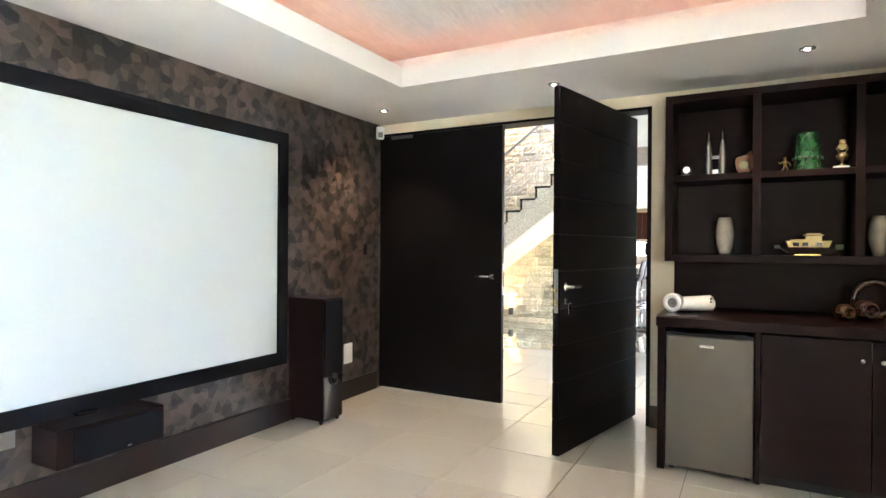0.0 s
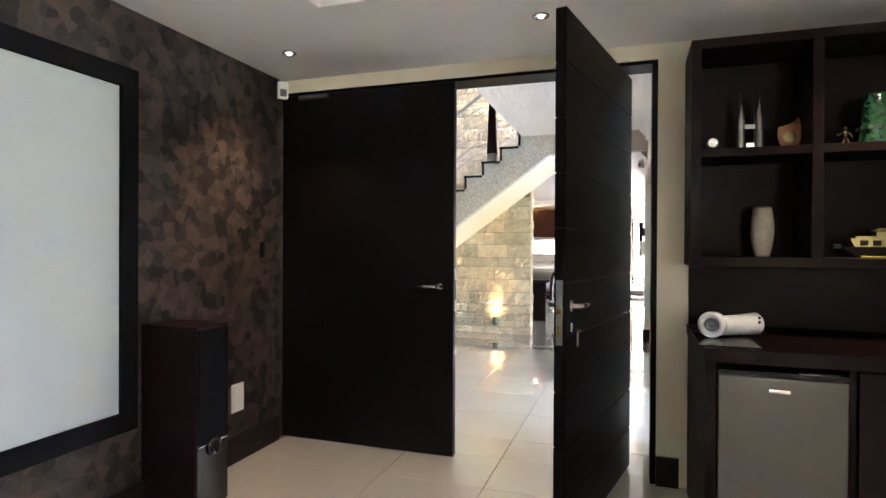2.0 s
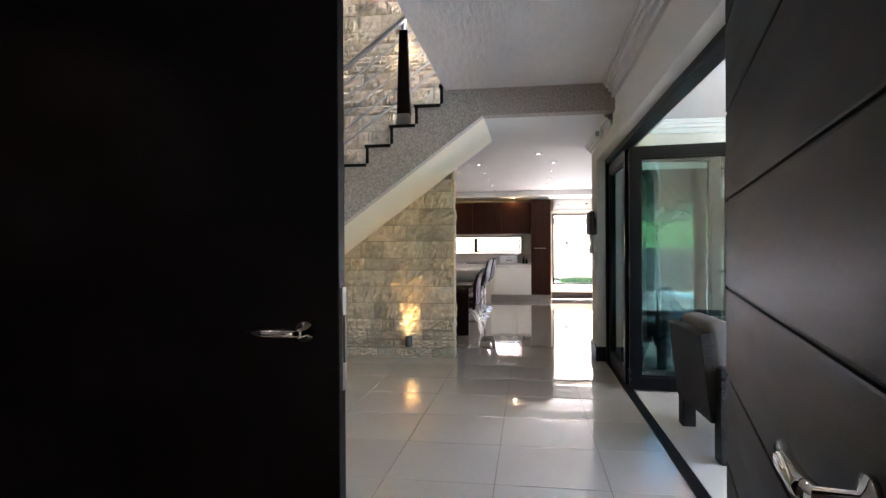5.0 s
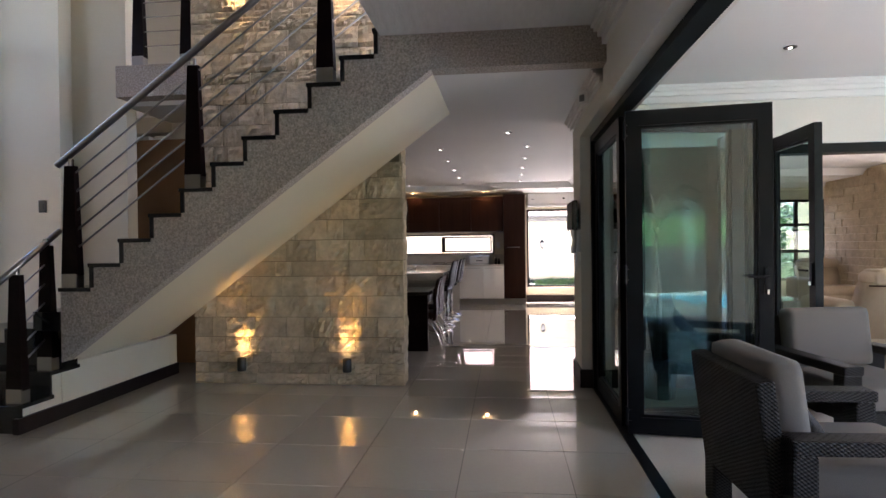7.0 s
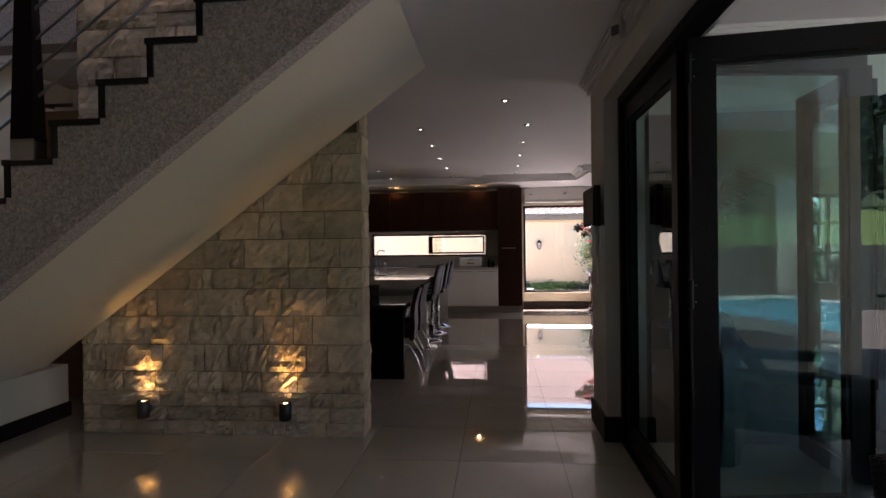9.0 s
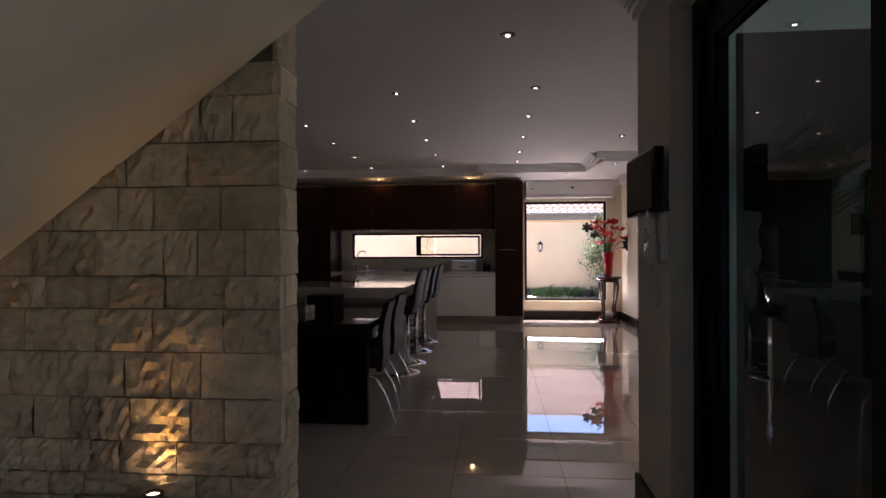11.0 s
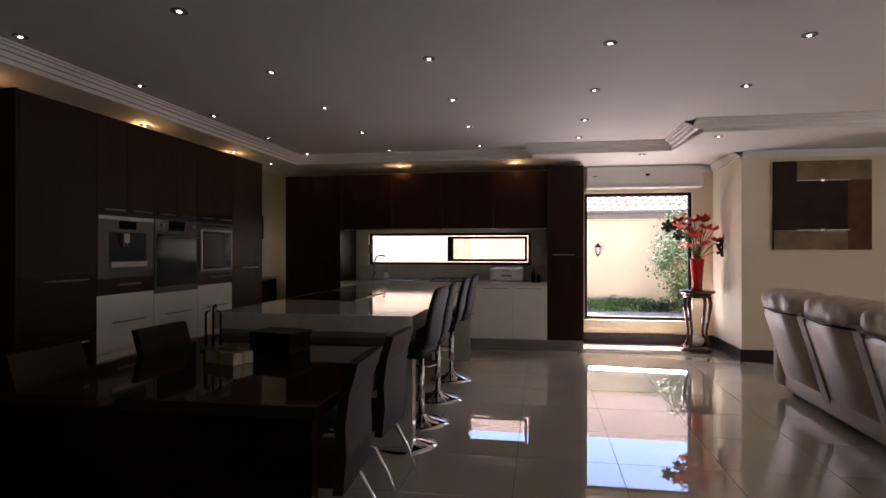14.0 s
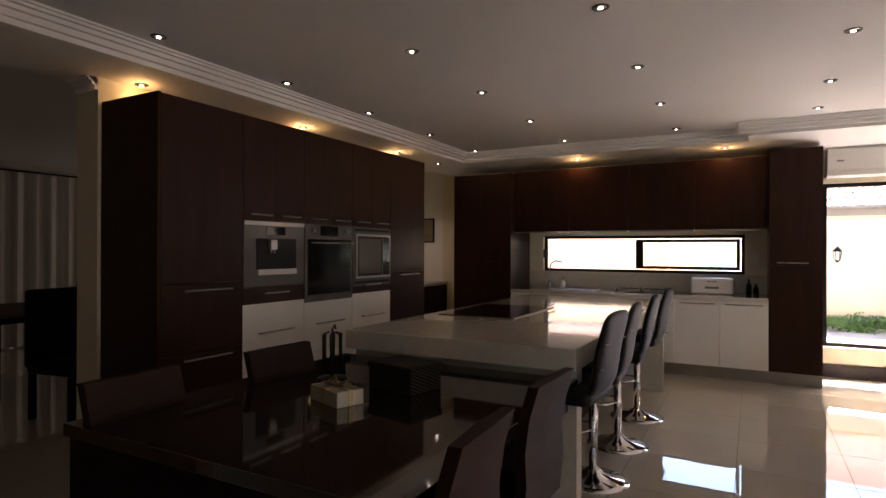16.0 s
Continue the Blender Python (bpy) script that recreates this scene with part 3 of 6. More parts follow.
part("lock_plate", boxbm((1.197, 1.201, -0.014, 0.014, 0.90, 1.17)), M_STEEL, door, "steel lock plate")
part("latch_bolt", boxbm((1.201, 1.216, -0.007, 0.007, 1.03, 1.05), (1.201, 1.21, -0.006, 0.006, 0.94, 0.98)), M_BRASS, door)
part("key_cylinder", boxbm((1.115, 1.14, 0.024, 0.034, 0.95, 0.99), bevel=0.004), M_CHROME, door)
part("key", boxbm((1.124, 1.132, 0.034, 0.07, 0.955, 0.963), (1.115, 1.14, 0.055, 0.058, 0.89, 0.955), bevel=0.001), M_CHROME, door, "hanging steel key")
part("pivot", lathebm([(0.0, 0), (0.02, 0), (0.02, 0.012), (0, 0.012)], 12, (0.05, 0, 0)), M_STEEL, door)

# ---- cinema things ----
sc = base("projection_screen", "fixed white projection screen in a black velvet frame", "screen", at=(-2.805, 1.875, 0.44))
part("fabric", boxbm((0.012, 0.03, -1.35, 1.35, 0.08, 1.61)), M_SCREEN, sc)
part("frame", boxbm((0, 0.05, -1.44, 1.44, 0, 0.09), (0, 0.05, -1.44, 1.44, 1.60, 1.69), (0, 0.05, -1.44, -1.35, 0.09, 1.60), (0, 0.05, 1.35, 1.44, 0.09, 1.60)), M_VELVET, sc, "black velvet frame")

sp = base("tower_speaker", "dark wood tower loudspeaker with a black grille", "loudspeaker", at=(-2.475, 3.49, 0))
part("cabinet", boxbm((-0.33, 0, -0.11, 0.11, 0.03, 0.92), bevel=0.004), M_DARKWOOD, sp)
part("grille", boxbm((0.0, 0.014, -0.10, 0.10, 0.36, 0.905), bevel=0.004), M_VELVET, sp, "black cloth grille")
part("front_panel", boxbm((0.0, 0.008, -0.105, 0.105, 0.04, 0.35), bevel=0.003), M_BLACKGLOSS, sp, "gloss black front panel")
w = part("port", lathebm([(0.045, 0), (0.045, 0.012), (0.032, 0.012), (0.028, 0.002), (0.0, 0.002)], 24), M_BLACKGLOSS, sp, "", True)
w.matrix_basis = pose(0.008, 0, 0.33, 0, 90, 0)
for fx in (-0.30, -0.03):
    for fy in (-0.09, 0.09):
        part("foot", lathebm([(0.006, 0), (0.016, 0.012), (0.016, 0.03), (0, 0.03)], 12, (fx, fy, 0)), M_BLACK, sp)

sp = base("centre_speaker", "dark wood centre loudspeaker on a wall bracket", "loudspeaker", at=(-2.80, 1.90, 0.26))
part("cabinet", boxbm((0.03, 0.25, -0.27, 0.27, 0, 0.18), bevel=0.004), M_DARKWOOD, sp)
part("grille", boxbm((0.25, 0.262, -0.20, 0.25, 0.015, 0.165), bevel=0.003), M_VELVET, sp, "black cloth grille")
part("badge", boxbm((0.262, 0.264, 0.06, 0.08, 0.02, 0.026)), M_STEEL, sp)
part("bracket", boxbm((0.0, 0.03, -0.1, 0.1, 0.05, 0.14)), M_BLACK, sp)
rm = base("infrared_receiver", "small black receiver with chrome edge under the screen", "receiver", at=(-2.80, 1.86, 0.44))
part("body", boxbm((0.03, 0.08, -0.05, 0.05, 0.0, 0.018), bevel=0.004), M_BLACKGLOSS, rm)
part("edge", boxbm((0.08, 0.083, -0.045, 0.045, 0.006, 0.012)), M_CHROME, rm)


def wall_plate(name, label, at, w, h, m, toggles, face="x"):
    ob = base(name, label, "socket", at=at, rz=0 if face == "x" else -90)
    part("plate", boxbm((0, 0.009, -w / 2, w / 2, -h / 2, h / 2), bevel=0.003), m, ob)
    for ty, tz, tw, th in toggles:
        part("switch", boxbm((0.009, 0.013, ty - tw / 2, ty + tw / 2, tz - th / 2, tz + th / 2), bevel=0.001), m, ob)
    return ob


wall_plate("power_socket", "white plastic double wall socket plate", (-2.805, 4.09, 0.385), 0.11, 0.17, M_PLASTIC, [(0, 0.04, 0.07, 0.06), (0, -0.04, 0.07, 0.06)])
wall_plate("power_socket", "silver wall socket plate low on wallpaper", (-2.805, 1.52, 0.40), 0.11, 0.11, M_STEEL, [(-0.02, 0.015, 0.03, 0.03), (0.025, 0.015, 0.03, 0.03)])
wall_plate("wall_sensor", "small black wall sensor on the wallpaper", (-2.805, 4.33, 1.28), 0.04, 0.10, M_BLACK, [(0, 0, 0.02, 0.03)])
wall_plate("light_switch", "small black light switch on cream wall", (-5.50, 9.585, 1.70), 0.08, 0.12, M_BLACK, [(0, 0, 0.03, 0.05)], "y")

al = base("alarm_sensor", "white plastic motion sensor in the ceiling corner", "sensor", at=(-2.77, 4.50, 2.33), rz=-45)
part("body", boxbm((-0.01, 0.035, -0.035, 0.035, -0.04, 0.075), bevel=0.012), M_PLASTIC, al)
part("lens", boxbm((0.035, 0.042, -0.022, 0.022, -0.028, 0.02), bevel=0.004), M_GREYPLASTIC, al)
al2 = base("alarm_sensor", "white plastic motion sensor under the beam end", "sensor", at=(-0.42, 8.85, 2.36), rz=-135)
part("body", boxbm((-0.01, 0.035, -0.035, 0.035, -0.05, 0.06), bevel=0.012), M_PLASTIC, al2)
part("lens", boxbm((0.035, 0.042, -0.022, 0.022, -0.03, 0.02), bevel=0.004), M_GREYPLASTIC, al2)

# wall shelf over the bar
sh = base("wall_shelf", "dark wenge open display shelf fixed to wall", "shelf")
T = 0.045
for n, b in (("side_panel", (-0.265, -0.265 + T, 4.2, 4.55, 1.22, 2.31)), ("side_panel", (1.30 - T, 1.30, 4.2, 4.55, 1.22, 2.31)), ("top_panel", (-0.22, 1.255, 4.2, 4.55, 2.265, 2.31)), ("bottom_panel", (-0.22, 1.255, 4.2, 4.55, 1.22, 1.265)),
             ("divider", (0.245, 0.29, 4.205, 4.54, 1.265, 2.265)), ("divider", (0.77, 0.815, 4.205, 4.54, 1.265, 2.265)), ("back_panel", (-0.22, 1.255, 4.54, 4.55, 1.265, 2.265)),
             ("shelf_board", (-0.22, 0.245, 4.21, 4.54, 1.745, 1.785)), ("shelf_board", (0.29, 0.77, 4.21, 4.54, 1.745, 1.785)), ("shelf_board", (0.815, 1.255, 4.21, 4.54, 1.745, 1.785))):
    part(n, boxbm(b, bevel=0.002), M_DARKWOOD, sh)
bc = base("bar_cabinet", "dark wenge bar cabinet with fridge niche", "cabinet")
part("worktop", boxbm((-0.252, 1.30, 3.745, 4.53, 0.845, 0.90), bevel=0.003), M_DARKWOOD, bc, "polished dark wood worktop")
part("side_panel", boxbm((-0.245, -0.205, 3.76, 4.53, 0, 0.845), bevel=0.002), M_DARKWOOD, bc)
part("splashback", boxbm((-0.24, 1.295, 4.53, 4.553, 0.86, 1.22)), M_DARKWOOD, bc)
part("divider", boxbm((0.265, 0.29, 3.78, 4.53, 0, 0.845)), M_DARKWOOD, bc)
for a, b, kx in ((0.292, 0.785, 0.745), (0.789, 1.285, 0.83)):
    d = part("cabinet_door", boxbm((a, b, 3.76, 3.78, 0.06, 0.835), bevel=0.002), M_DARKWOOD, bc)
    k = part("knob", lathebm([(0.005, 0), (0.005, 0.012), (0.013, 0.016), (0.012, 0.024), (0, 0.026)], 16), M_CHROME, d, "chrome knob", True)
    k.matrix_basis = pose(kx, 3.76, 0.735, 90, 0, 0)
part("plinth", boxbm((0.292, 1.285, 3.81, 3.83, 0, 0.06)), M_BLACK, bc)

fr = base("bar_fridge", "small silver under-counter fridge", "fridge", at=(0.03, 3.80, 0))
part("body", boxbm((-0.228, 0.228, 0.0, 0.50, 0.02, 0.80), bevel=0.004), M_GREYPLASTIC, fr)
part("door", boxbm((-0.228, 0.228, -0.045, -0.003, 0.03, 0.795), bevel=0.008), M_FRIDGE, fr, "silver grey door")
part("top_trim", boxbm((-0.228, 0.228, -0.04, 0.02, 0.797, 0.815)), M_BLACK, fr)
part("hinge", boxbm((0.06, 0.20, -0.05, -0.02, 0.815, 0.822), bevel=0.002), M_BLACKGLOSS, fr)
part("badge", boxbm((-0.045, 0.03, -0.047, -0.045, 0.735, 0.75)), M_CHROME, fr, "chrome name badge")
for fx in (-0.2, 0.2):
    part("foot", lathebm([(0.018, 0), (0.018, 0.02), (0, 0.02)], 10, (fx, 0.03, 0)), M_BLACK, fr)

S1 = 1.785
ob = base("desk_plaque", "small black arched plaque with silver medallion", "plaque", at=(-0.15, 4.36, S1))
bm = bmesh.new()
prism(bm, [(-0.035, 0), (0.035, 0), (0.035, 0.05)] + [(0.035 * math.cos(a), 0.05 + 0.03 * math.sin(a)) for a in (0.5, 1.0, 1.57, 2.1, 2.6)] + [(-0.035, 0.05)], "y", 0, 0.012)
part("shield", bm, M_BLACKGLOSS, ob)
d = part("medallion", lathebm([(0.022, 0), (0.022, 0.004), (0, 0.006)], 20), M_CHROME, ob)
d.matrix_basis = pose(0, 0, 0.052, 90, 0, 0)
part("name_bar", boxbm((-0.025, 0.025, -0.003, 0, 0.006, 0.02)), M_STEEL, ob)

ob = base("twin_tower_model", "pewter model of two linked spired towers", "ornament", at=(0.025, 4.42, S1))
part("plinth", boxbm((-0.08, 0.08, -0.03, 0.03, 0, 0.018), bevel=0.003), M_BLACKGLOSS, ob)
for s in (-0.042, 0.042):
    part("tower", lathebm([(0.022, 0.018), (0.022, 0.11), (0.020, 0.115), (0.020, 0.17), (0.017, 0.175), (0.016, 0.21), (0.012, 0.215), (0.010, 0.24), (0.004, 0.255), (0.0015, 0.31), (0, 0.312)], 16, (s, 0, 0)), M_STEEL, ob)
part("bridge", boxbm((-0.025, 0.025, -0.008, 0.008, 0.125, 0.145)), M_STEEL, ob)
part("gate", boxbm((-0.018, 0.018, -0.02, 0, 0.018, 0.05)), M_CHROME, ob)

ob = base("shield_trophy", "orange wooden shield trophy with gilt disc", "trophy", at=(0.195, 4.40, S1))
part("plinth", boxbm((-0.055, 0.06, -0.025, 0.025, 0, 0.02), bevel=0.003), M_WOODOR, ob)
bm = bmesh.new()
prism(bm, [(-0.03, 0.02), (0.035, 0.02), (0.052, 0.06), (0.055, 0.11), (0.04, 0.165), (0.01, 0.135), (-0.045, 0.12), (-0.052, 0.09), (-0.045, 0.05)], "y", -0.006, 0.008)
part("shield", bm, M_WOODOR, ob)
d = part("disc", lathebm([(0.03, 0), (0.03, 0.004), (0.022, 0.006), (0, 0.006)], 24), M_GOLD, ob, "gilt disc")
d.matrix_basis = pose(0.0, -0.006, 0.07, 90, 0, 0)
part("star", lathebm([(0.011, 0.0), (0.009, 0.006), (0, 0.008)], 8, (0.03, -0.008, 0.128)), M_GOLD, ob)

ob = base("figurine_trophy", "small gilt player figure on white plinth", "trophy", at=(0.425, 4.38, S1))
part("plinth", boxbm((-0.03, 0.03, -0.02, 0.02, 0, 0.014), bevel=0.002), M_PLASTIC, ob)
bm = bmesh.new()
tube(bm, [(-0.018, 0, 0.014), (-0.008, 0, 0.03), (-0.002, 0, 0.05)], 0.005, 8)
tube(bm, [(0.014, 0, 0.014), (0.012, 0, 0.032), (0.002, 0, 0.05)], 0.005, 8)
tube(bm, [(0, 0, 0.048), (0, 0, 0.075), (0, 0, 0.082)], [0.009, 0.012, 0.006], 8)
tube(bm, [(-0.01, 0, 0.076), (-0.028, 0, 0.062), (-0.034, 0, 0.072)], 0.004, 8)
tube(bm, [(0.01, 0, 0.076), (0.026, 0, 0.06), (0.028, 0, 0.048)], 0.004, 8)
bmesh.ops.create_icosphere(bm, subdivisions=2, radius=0.009, matrix=Matrix.Translation((0, 0, 0.094)))
part("figure", bm, M_GOLD, ob, "", True)

ob = base("green_vase", "mottled green glass vase with ringed waist", "vase", at=(0.545, 4.36, S1))
part("body", lathebm([(0.0, 0), (0.082, 0), (0.086, 0.012), (0.078, 0.03), (0.074, 0.06), (0.077, 0.085), (0.070, 0.12), (0.066, 0.18), (0.060, 0.235), (0.052, 0.245), (0.046, 0.22), (0, 0.2)], 28), M_GREEN, ob, "", True)
for k in range(14):
    a = 2 * math.pi * k / 14
    part("bead", boxbm((0.074 * math.cos(a) - 0.008, 0.074 * math.cos(a) + 0.008, 0.074 * math.sin(a) - 0.008, 0.074 * math.sin(a) + 0.008, 0.075, 0.09), bevel=0.003), M_LEAFDARK, ob)

ob = base("cup_trophy", "gilt cup trophy on a white plinth", "trophy", at=(0.715, 4.30, S1))
part("plinth", boxbm((-0.045, 0.035, -0.025, 0.025, 0, 0.018), bevel=0.002), M_PLASTIC, ob)
part("cup", lathebm([(0.018, 0.018), (0.02, 0.022), (0.008, 0.032), (0.008, 0.045), (0.028, 0.062), (0.032, 0.085), (0.02, 0.09), (0.012, 0.10), (0.0, 0.10)], 20), M_GOLD, ob, "", True)
bm = bmesh.new()
tube(bm, [(-0.012, 0, 0.09), (-0.028, 0, 0.125), (-0.012, 0, 0.15)], 0.004, 8)
tube(bm, [(0.012, 0, 0.09), (0.028, 0, 0.125), (0.012, 0, 0.15)], 0.004, 8)
part("wreath", bm, M_GOLD, ob)
d = part("medallion", lathebm([(0.02, -0.004), (0.02, 0.004), (0, 0.006)], 20), M_GOLD, ob)
d.matrix_basis = pose(0, 0, 0.135, 90, 0, 0)
part("crown", boxbm((-0.016, 0.016, -0.008, 0.008, 0.152, 0.175), bevel=0.004), M_GOLD, ob)

S0 = 1.265
ob = base("ceramic_vase", "tall beige mottled ceramic vase", "vase", at=(0.085, 4.42, S0))
part("body", lathebm([(0.0, 0), (0.034, 0), (0.04, 0.02), (0.052, 0.08), (0.056, 0.13), (0.053, 0.18), (0.044, 0.235), (0.04, 0.25), (0.034, 0.247), (0.032, 0.2), (0, 0.2)], 28), M_CERAMIC, ob, "", True)
ob = base("white_vase", "pale ceramic vase on the shelf", "vase", at=(0.90, 4.34, S0))
part("body", lathebm([(0.0, 0), (0.03, 0), (0.05, 0.08), (0.055, 0.13), (0.048, 0.19), (0.035, 0.24), (0.03, 0.24), (0.03, 0.2), (0, 0.2)], 24), M_CERAMIC, ob, "", True)

ob = base("model_boat", "gilt model river boat on a stand", "ornament", at=(0.545, 4.35, S0))
part("stand", boxbm((-0.07, 0.07, -0.025, 0.025, 0, 0.012), bevel=0.002), M_BRASS, ob)
bm = bmesh.new()
prism(bm, [(-0.15, 0.052), (0.15, 0.052), (0.115, 0.014), (-0.10, 0.014)], "y", -0.035, 0.035)
part("hull", bm, M_DARKWOOD, ob, "dark wooden hull")
bm = bmesh.new()
prism(bm, [(-0.10, 0.052), (0.11, 0.052), (0.125, 0.092), (-0.115, 0.092)], "y", -0.032, 0.032)
part("cabin", bm, M_GOLD, ob, "gilt cabin")
for wx in (-0.06, -0.01, 0.06):
    part("window", boxbm((wx - 0.016, wx + 0.016, -0.034, -0.031, 0.058, 0.082), bevel=0.001), M_BLACKGLOSS, ob)
part("upper_cabin", boxbm((-0.01, 0.075, -0.022, 0.022, 0.092, 0.122), bevel=0.002), M_GOLD, ob)
part("canopy", boxbm((-0.02, 0.085, -0.026, 0.026, 0.124, 0.132), (-0.005, 0.07, -0.02, 0.02, 0.132, 0.139), bevel=0.002), M_GOLD, ob)
part("prow", boxbm((-0.09, -0.01, -0.02, 0.02, 0.092, 0.102), bevel=0.002), M_GOLD, ob)
part("bow_lantern", boxbm((-0.175, -0.145, -0.01, 0.01, 0.045, 0.065), bevel=0.004), M_LEAFDARK, ob)
part("stern_lantern", boxbm((0.145, 0.185, -0.012, 0.012, 0.04, 0.07), bevel=0.004), M_LEAFDARK, ob)

ob = base("desktop_projector", "white cylindrical projector lying on the worktop", "projector", at=(-0.165, 4.045, 0.904))
b = part("barrel", lathebm([(0.042, 0), (0.044, 0.02), (0.046, 0.10), (0.050, 0.19), (0.052, 0.225), (0.047, 0.23), (0, 0.225)], 28), M_PLASTIC, ob, "white glossy barrel", True)
b.matrix_basis = pose(0.0, 0.0, 0.052, 0, 90, 38)
l2 = part("lens_ring", lathebm([(0.056, -0.05), (0.059, -0.01), (0.058, 0.0), (0.045, 0.006), (0.034, 0.003), (0.031, -0.012), (0.0, -0.02)], 32), M_PLASTIC, ob, "white lens ring", True)
l2.matrix_basis = pose(-0.03, -0.04, 0.060, 90, 0, -22)
l3 = part("lens", lathebm([(0.031, -0.012), (0.03, -0.002), (0.022, -0.004), (0.016, -0.010), (0.008, -0.006), (0, -0.004)], 24), M_GREYPLASTIC, ob, "dark lens", True)
l3.matrix_basis = pose(-0.03, -0.04, 0.060, 90, 0, -22)
e = part("end_cap", lathebm([(0.046, 0), (0.046, 0.004), (0.02, 0.008), (0, 0.004)], 24), M_GREYPLASTIC, ob, "", True)
e.matrix_basis = pose(0.227 * math.cos(radians(38)), 0.227 * math.sin(radians(38)), 0.052, 0, 90, 38)
for dz in (0.066, 0.086):
    q = part("button", lathebm([(0.007, 0), (0.006, 0.003), (0, 0.004)], 12), M_BLACK, ob, "", True)
    q.matrix_basis = pose(0.185, 0.082, dz, 90, 0, 38)
ob = base("glass_mat", "clear glass sheet lying on the worktop", "mat", at=(-0.11, 3.99, 0.9))
part("sheet", boxbm((-0.15, 0.08, -0.19, 0.21, 0, 0.004), bevel=0.001), M_BLACKGLOSS, ob)

for (vx, vy, rr) in ((0.685, 4.12, 0.05), (0.785, 4.2, 0.062)):
    ob = base("amber_pot", "round amber glazed pot lying on its side", "pot", at=(vx, vy, 0.90), rz=25)
    q = part("body", lathebm([(0.0, 0), (rr * 0.5, 0), (rr * 0.95, rr * 0.5), (rr, rr), (rr * 0.9, rr * 1.5), (rr * 0.6, rr * 1.9), (rr * 0.5, rr * 1.85), (rr * 0.4, rr * 1.2), (0, rr)], 24), M_AMBER, ob, "", True)
    q.matrix_basis = pose(0, 0, rr, 90, 0, 0)
ob = base("ring_sculpture", "dark ring-shaped sculpture behind the pots", "sculpture", at=(0.875, 4.28, 0.90))
part("ring", tubebm([(0.1 * math.cos(a * math.pi / 10), 0, 0.12 + 0.1 * math.sin(a * math.pi / 10)) for a in range(21)], 0.022, 12), M_AMBER, ob, "", True)

# ---- recessed downlights ----
def downlight(glow):
    ob = base("ceiling_downlight", "small recessed round downlight, lit", "downlight", "recessed ceiling downlights")
    part("ring", lathebm([(0.043, 0.0), (0.041, -0.005), (0.032, -0.006), (0.028, 0.0), (0.024, 0.020), (0.0, 0.020)], 20), M_STEELDARK, ob, "", True)
    part("bulb", lathebm([(0.012, -0.0065), (0.009, -0.008), (0, -0.009)], 16), glow, ob, "glowing bulb")
    return ob


cool, warm = downlight(M_GLOWWHITE), downlight(M_GLOWWARM)
spots = [(-2.43, 4.07, CL), (-0.96, 3.98, CL), (0.51, 3.95, CL), (-0.98, 10.5, 2.45), (0.96, 8.7, 2.62)]
for gx, ys in ((-4.13, (12.16, 13.16, 14.15, 15.21, 16.29)), (-3.0, (13.03, 14.03, 15.09, 16.17)), (-1.86, (12.94, 13.96, 15.0, 16.08)), (-0.73, (12.85, 13.87, 14.9)), (0.39, (12.91, 13.94)), (1.47, (12.9, 13.93))):
    spots += [(gx, y, KC) for y in ys]
spots += [(-3.0, 12.0, KC), (-1.86, 11.92, KC), (-0.73, 11.88, KC), (0.60, 15.34, 2.42), (2.5, 15.5, 2.42), (0.04, 16.33, 2.42), (-4.63, 16.29, 2.42)]
cool.matrix_basis = pose(-0.73, 15.75, KC - 0.001)
for x, y, z in spots:
    copy_thing(cool, pose(x, y, z - 0.001))
copy_thing(cool, pose(-5.65, 16.6, 2.499))
spot_lamp((-5.65, 16.6, 2.48), (-5.65, 16.6, 0), 1.6, (1.0, 0.9, 0.76), 120)
warm.matrix_basis = pose(-4.72, 12.45, 2.419)
warm_spots = [(-4.68, 13.93), (-4.66, 15.4), (-3.02, 16.78), (-1.46, 16.74)]
for x, y in warm_spots:
    copy_thing(warm, pose(x, y, 2.419))
for x, y in warm_spots + [(-4.72, 12.45)]:
    d = bpy.data.lights.new("bulb_lamp", 'POINT')
    d.energy, d.color, d.shadow_soft_size = (0.10 if y == 12.45 else 0.17), (1.0, 0.62, 0.24), 0.03
    new("bulb_lamp", d).location = (x + 0.01, y - 0.01, 2.365)
for x, y, z in spots[:3]:
    spot_lamp((x, y, z - 0.02), (x, y, 0), 0.75, (1.0, 0.82, 0.58), 90)
spot_lamp((-2.43, 4.07, CL - 0.02), (-2.83, 3.9, 1.3), 0.55, (1.0, 0.62, 0.32), 60, 0.03, 1.0)

# ---- staircase ----
RUN, RISE, X1, Z1 = 0.2334, 0.1746, -1.893, 2.570
SLOPE, SOFFIT_X, SOFFIT_Z = 0.733, -1.507, 2.452
st = base("staircase", "plastered staircase with black treads and risers", "staircase")


def saw(y0, y1, low):
    """The stepped side of the upper flight down to a sloping underside."""
    pts = [(SOFFIT_X, SOFFIT_Z), (SOFFIT_X, Z1 + RISE - 0.03)]
    for k in range(10):
        xk, zk = X1 - RUN * k, Z1 - RISE * k
        pts += [(xk, zk + RISE - 0.03), (xk, zk - 0.03)]
    pts += [(X1 - RUN * 10, Z1 - RISE * 9 - 0.03), (X1 - RUN * 10, low)]
    bm = bmesh.new()
    prism(bm, pts, "y", y0, y1)
    return bm


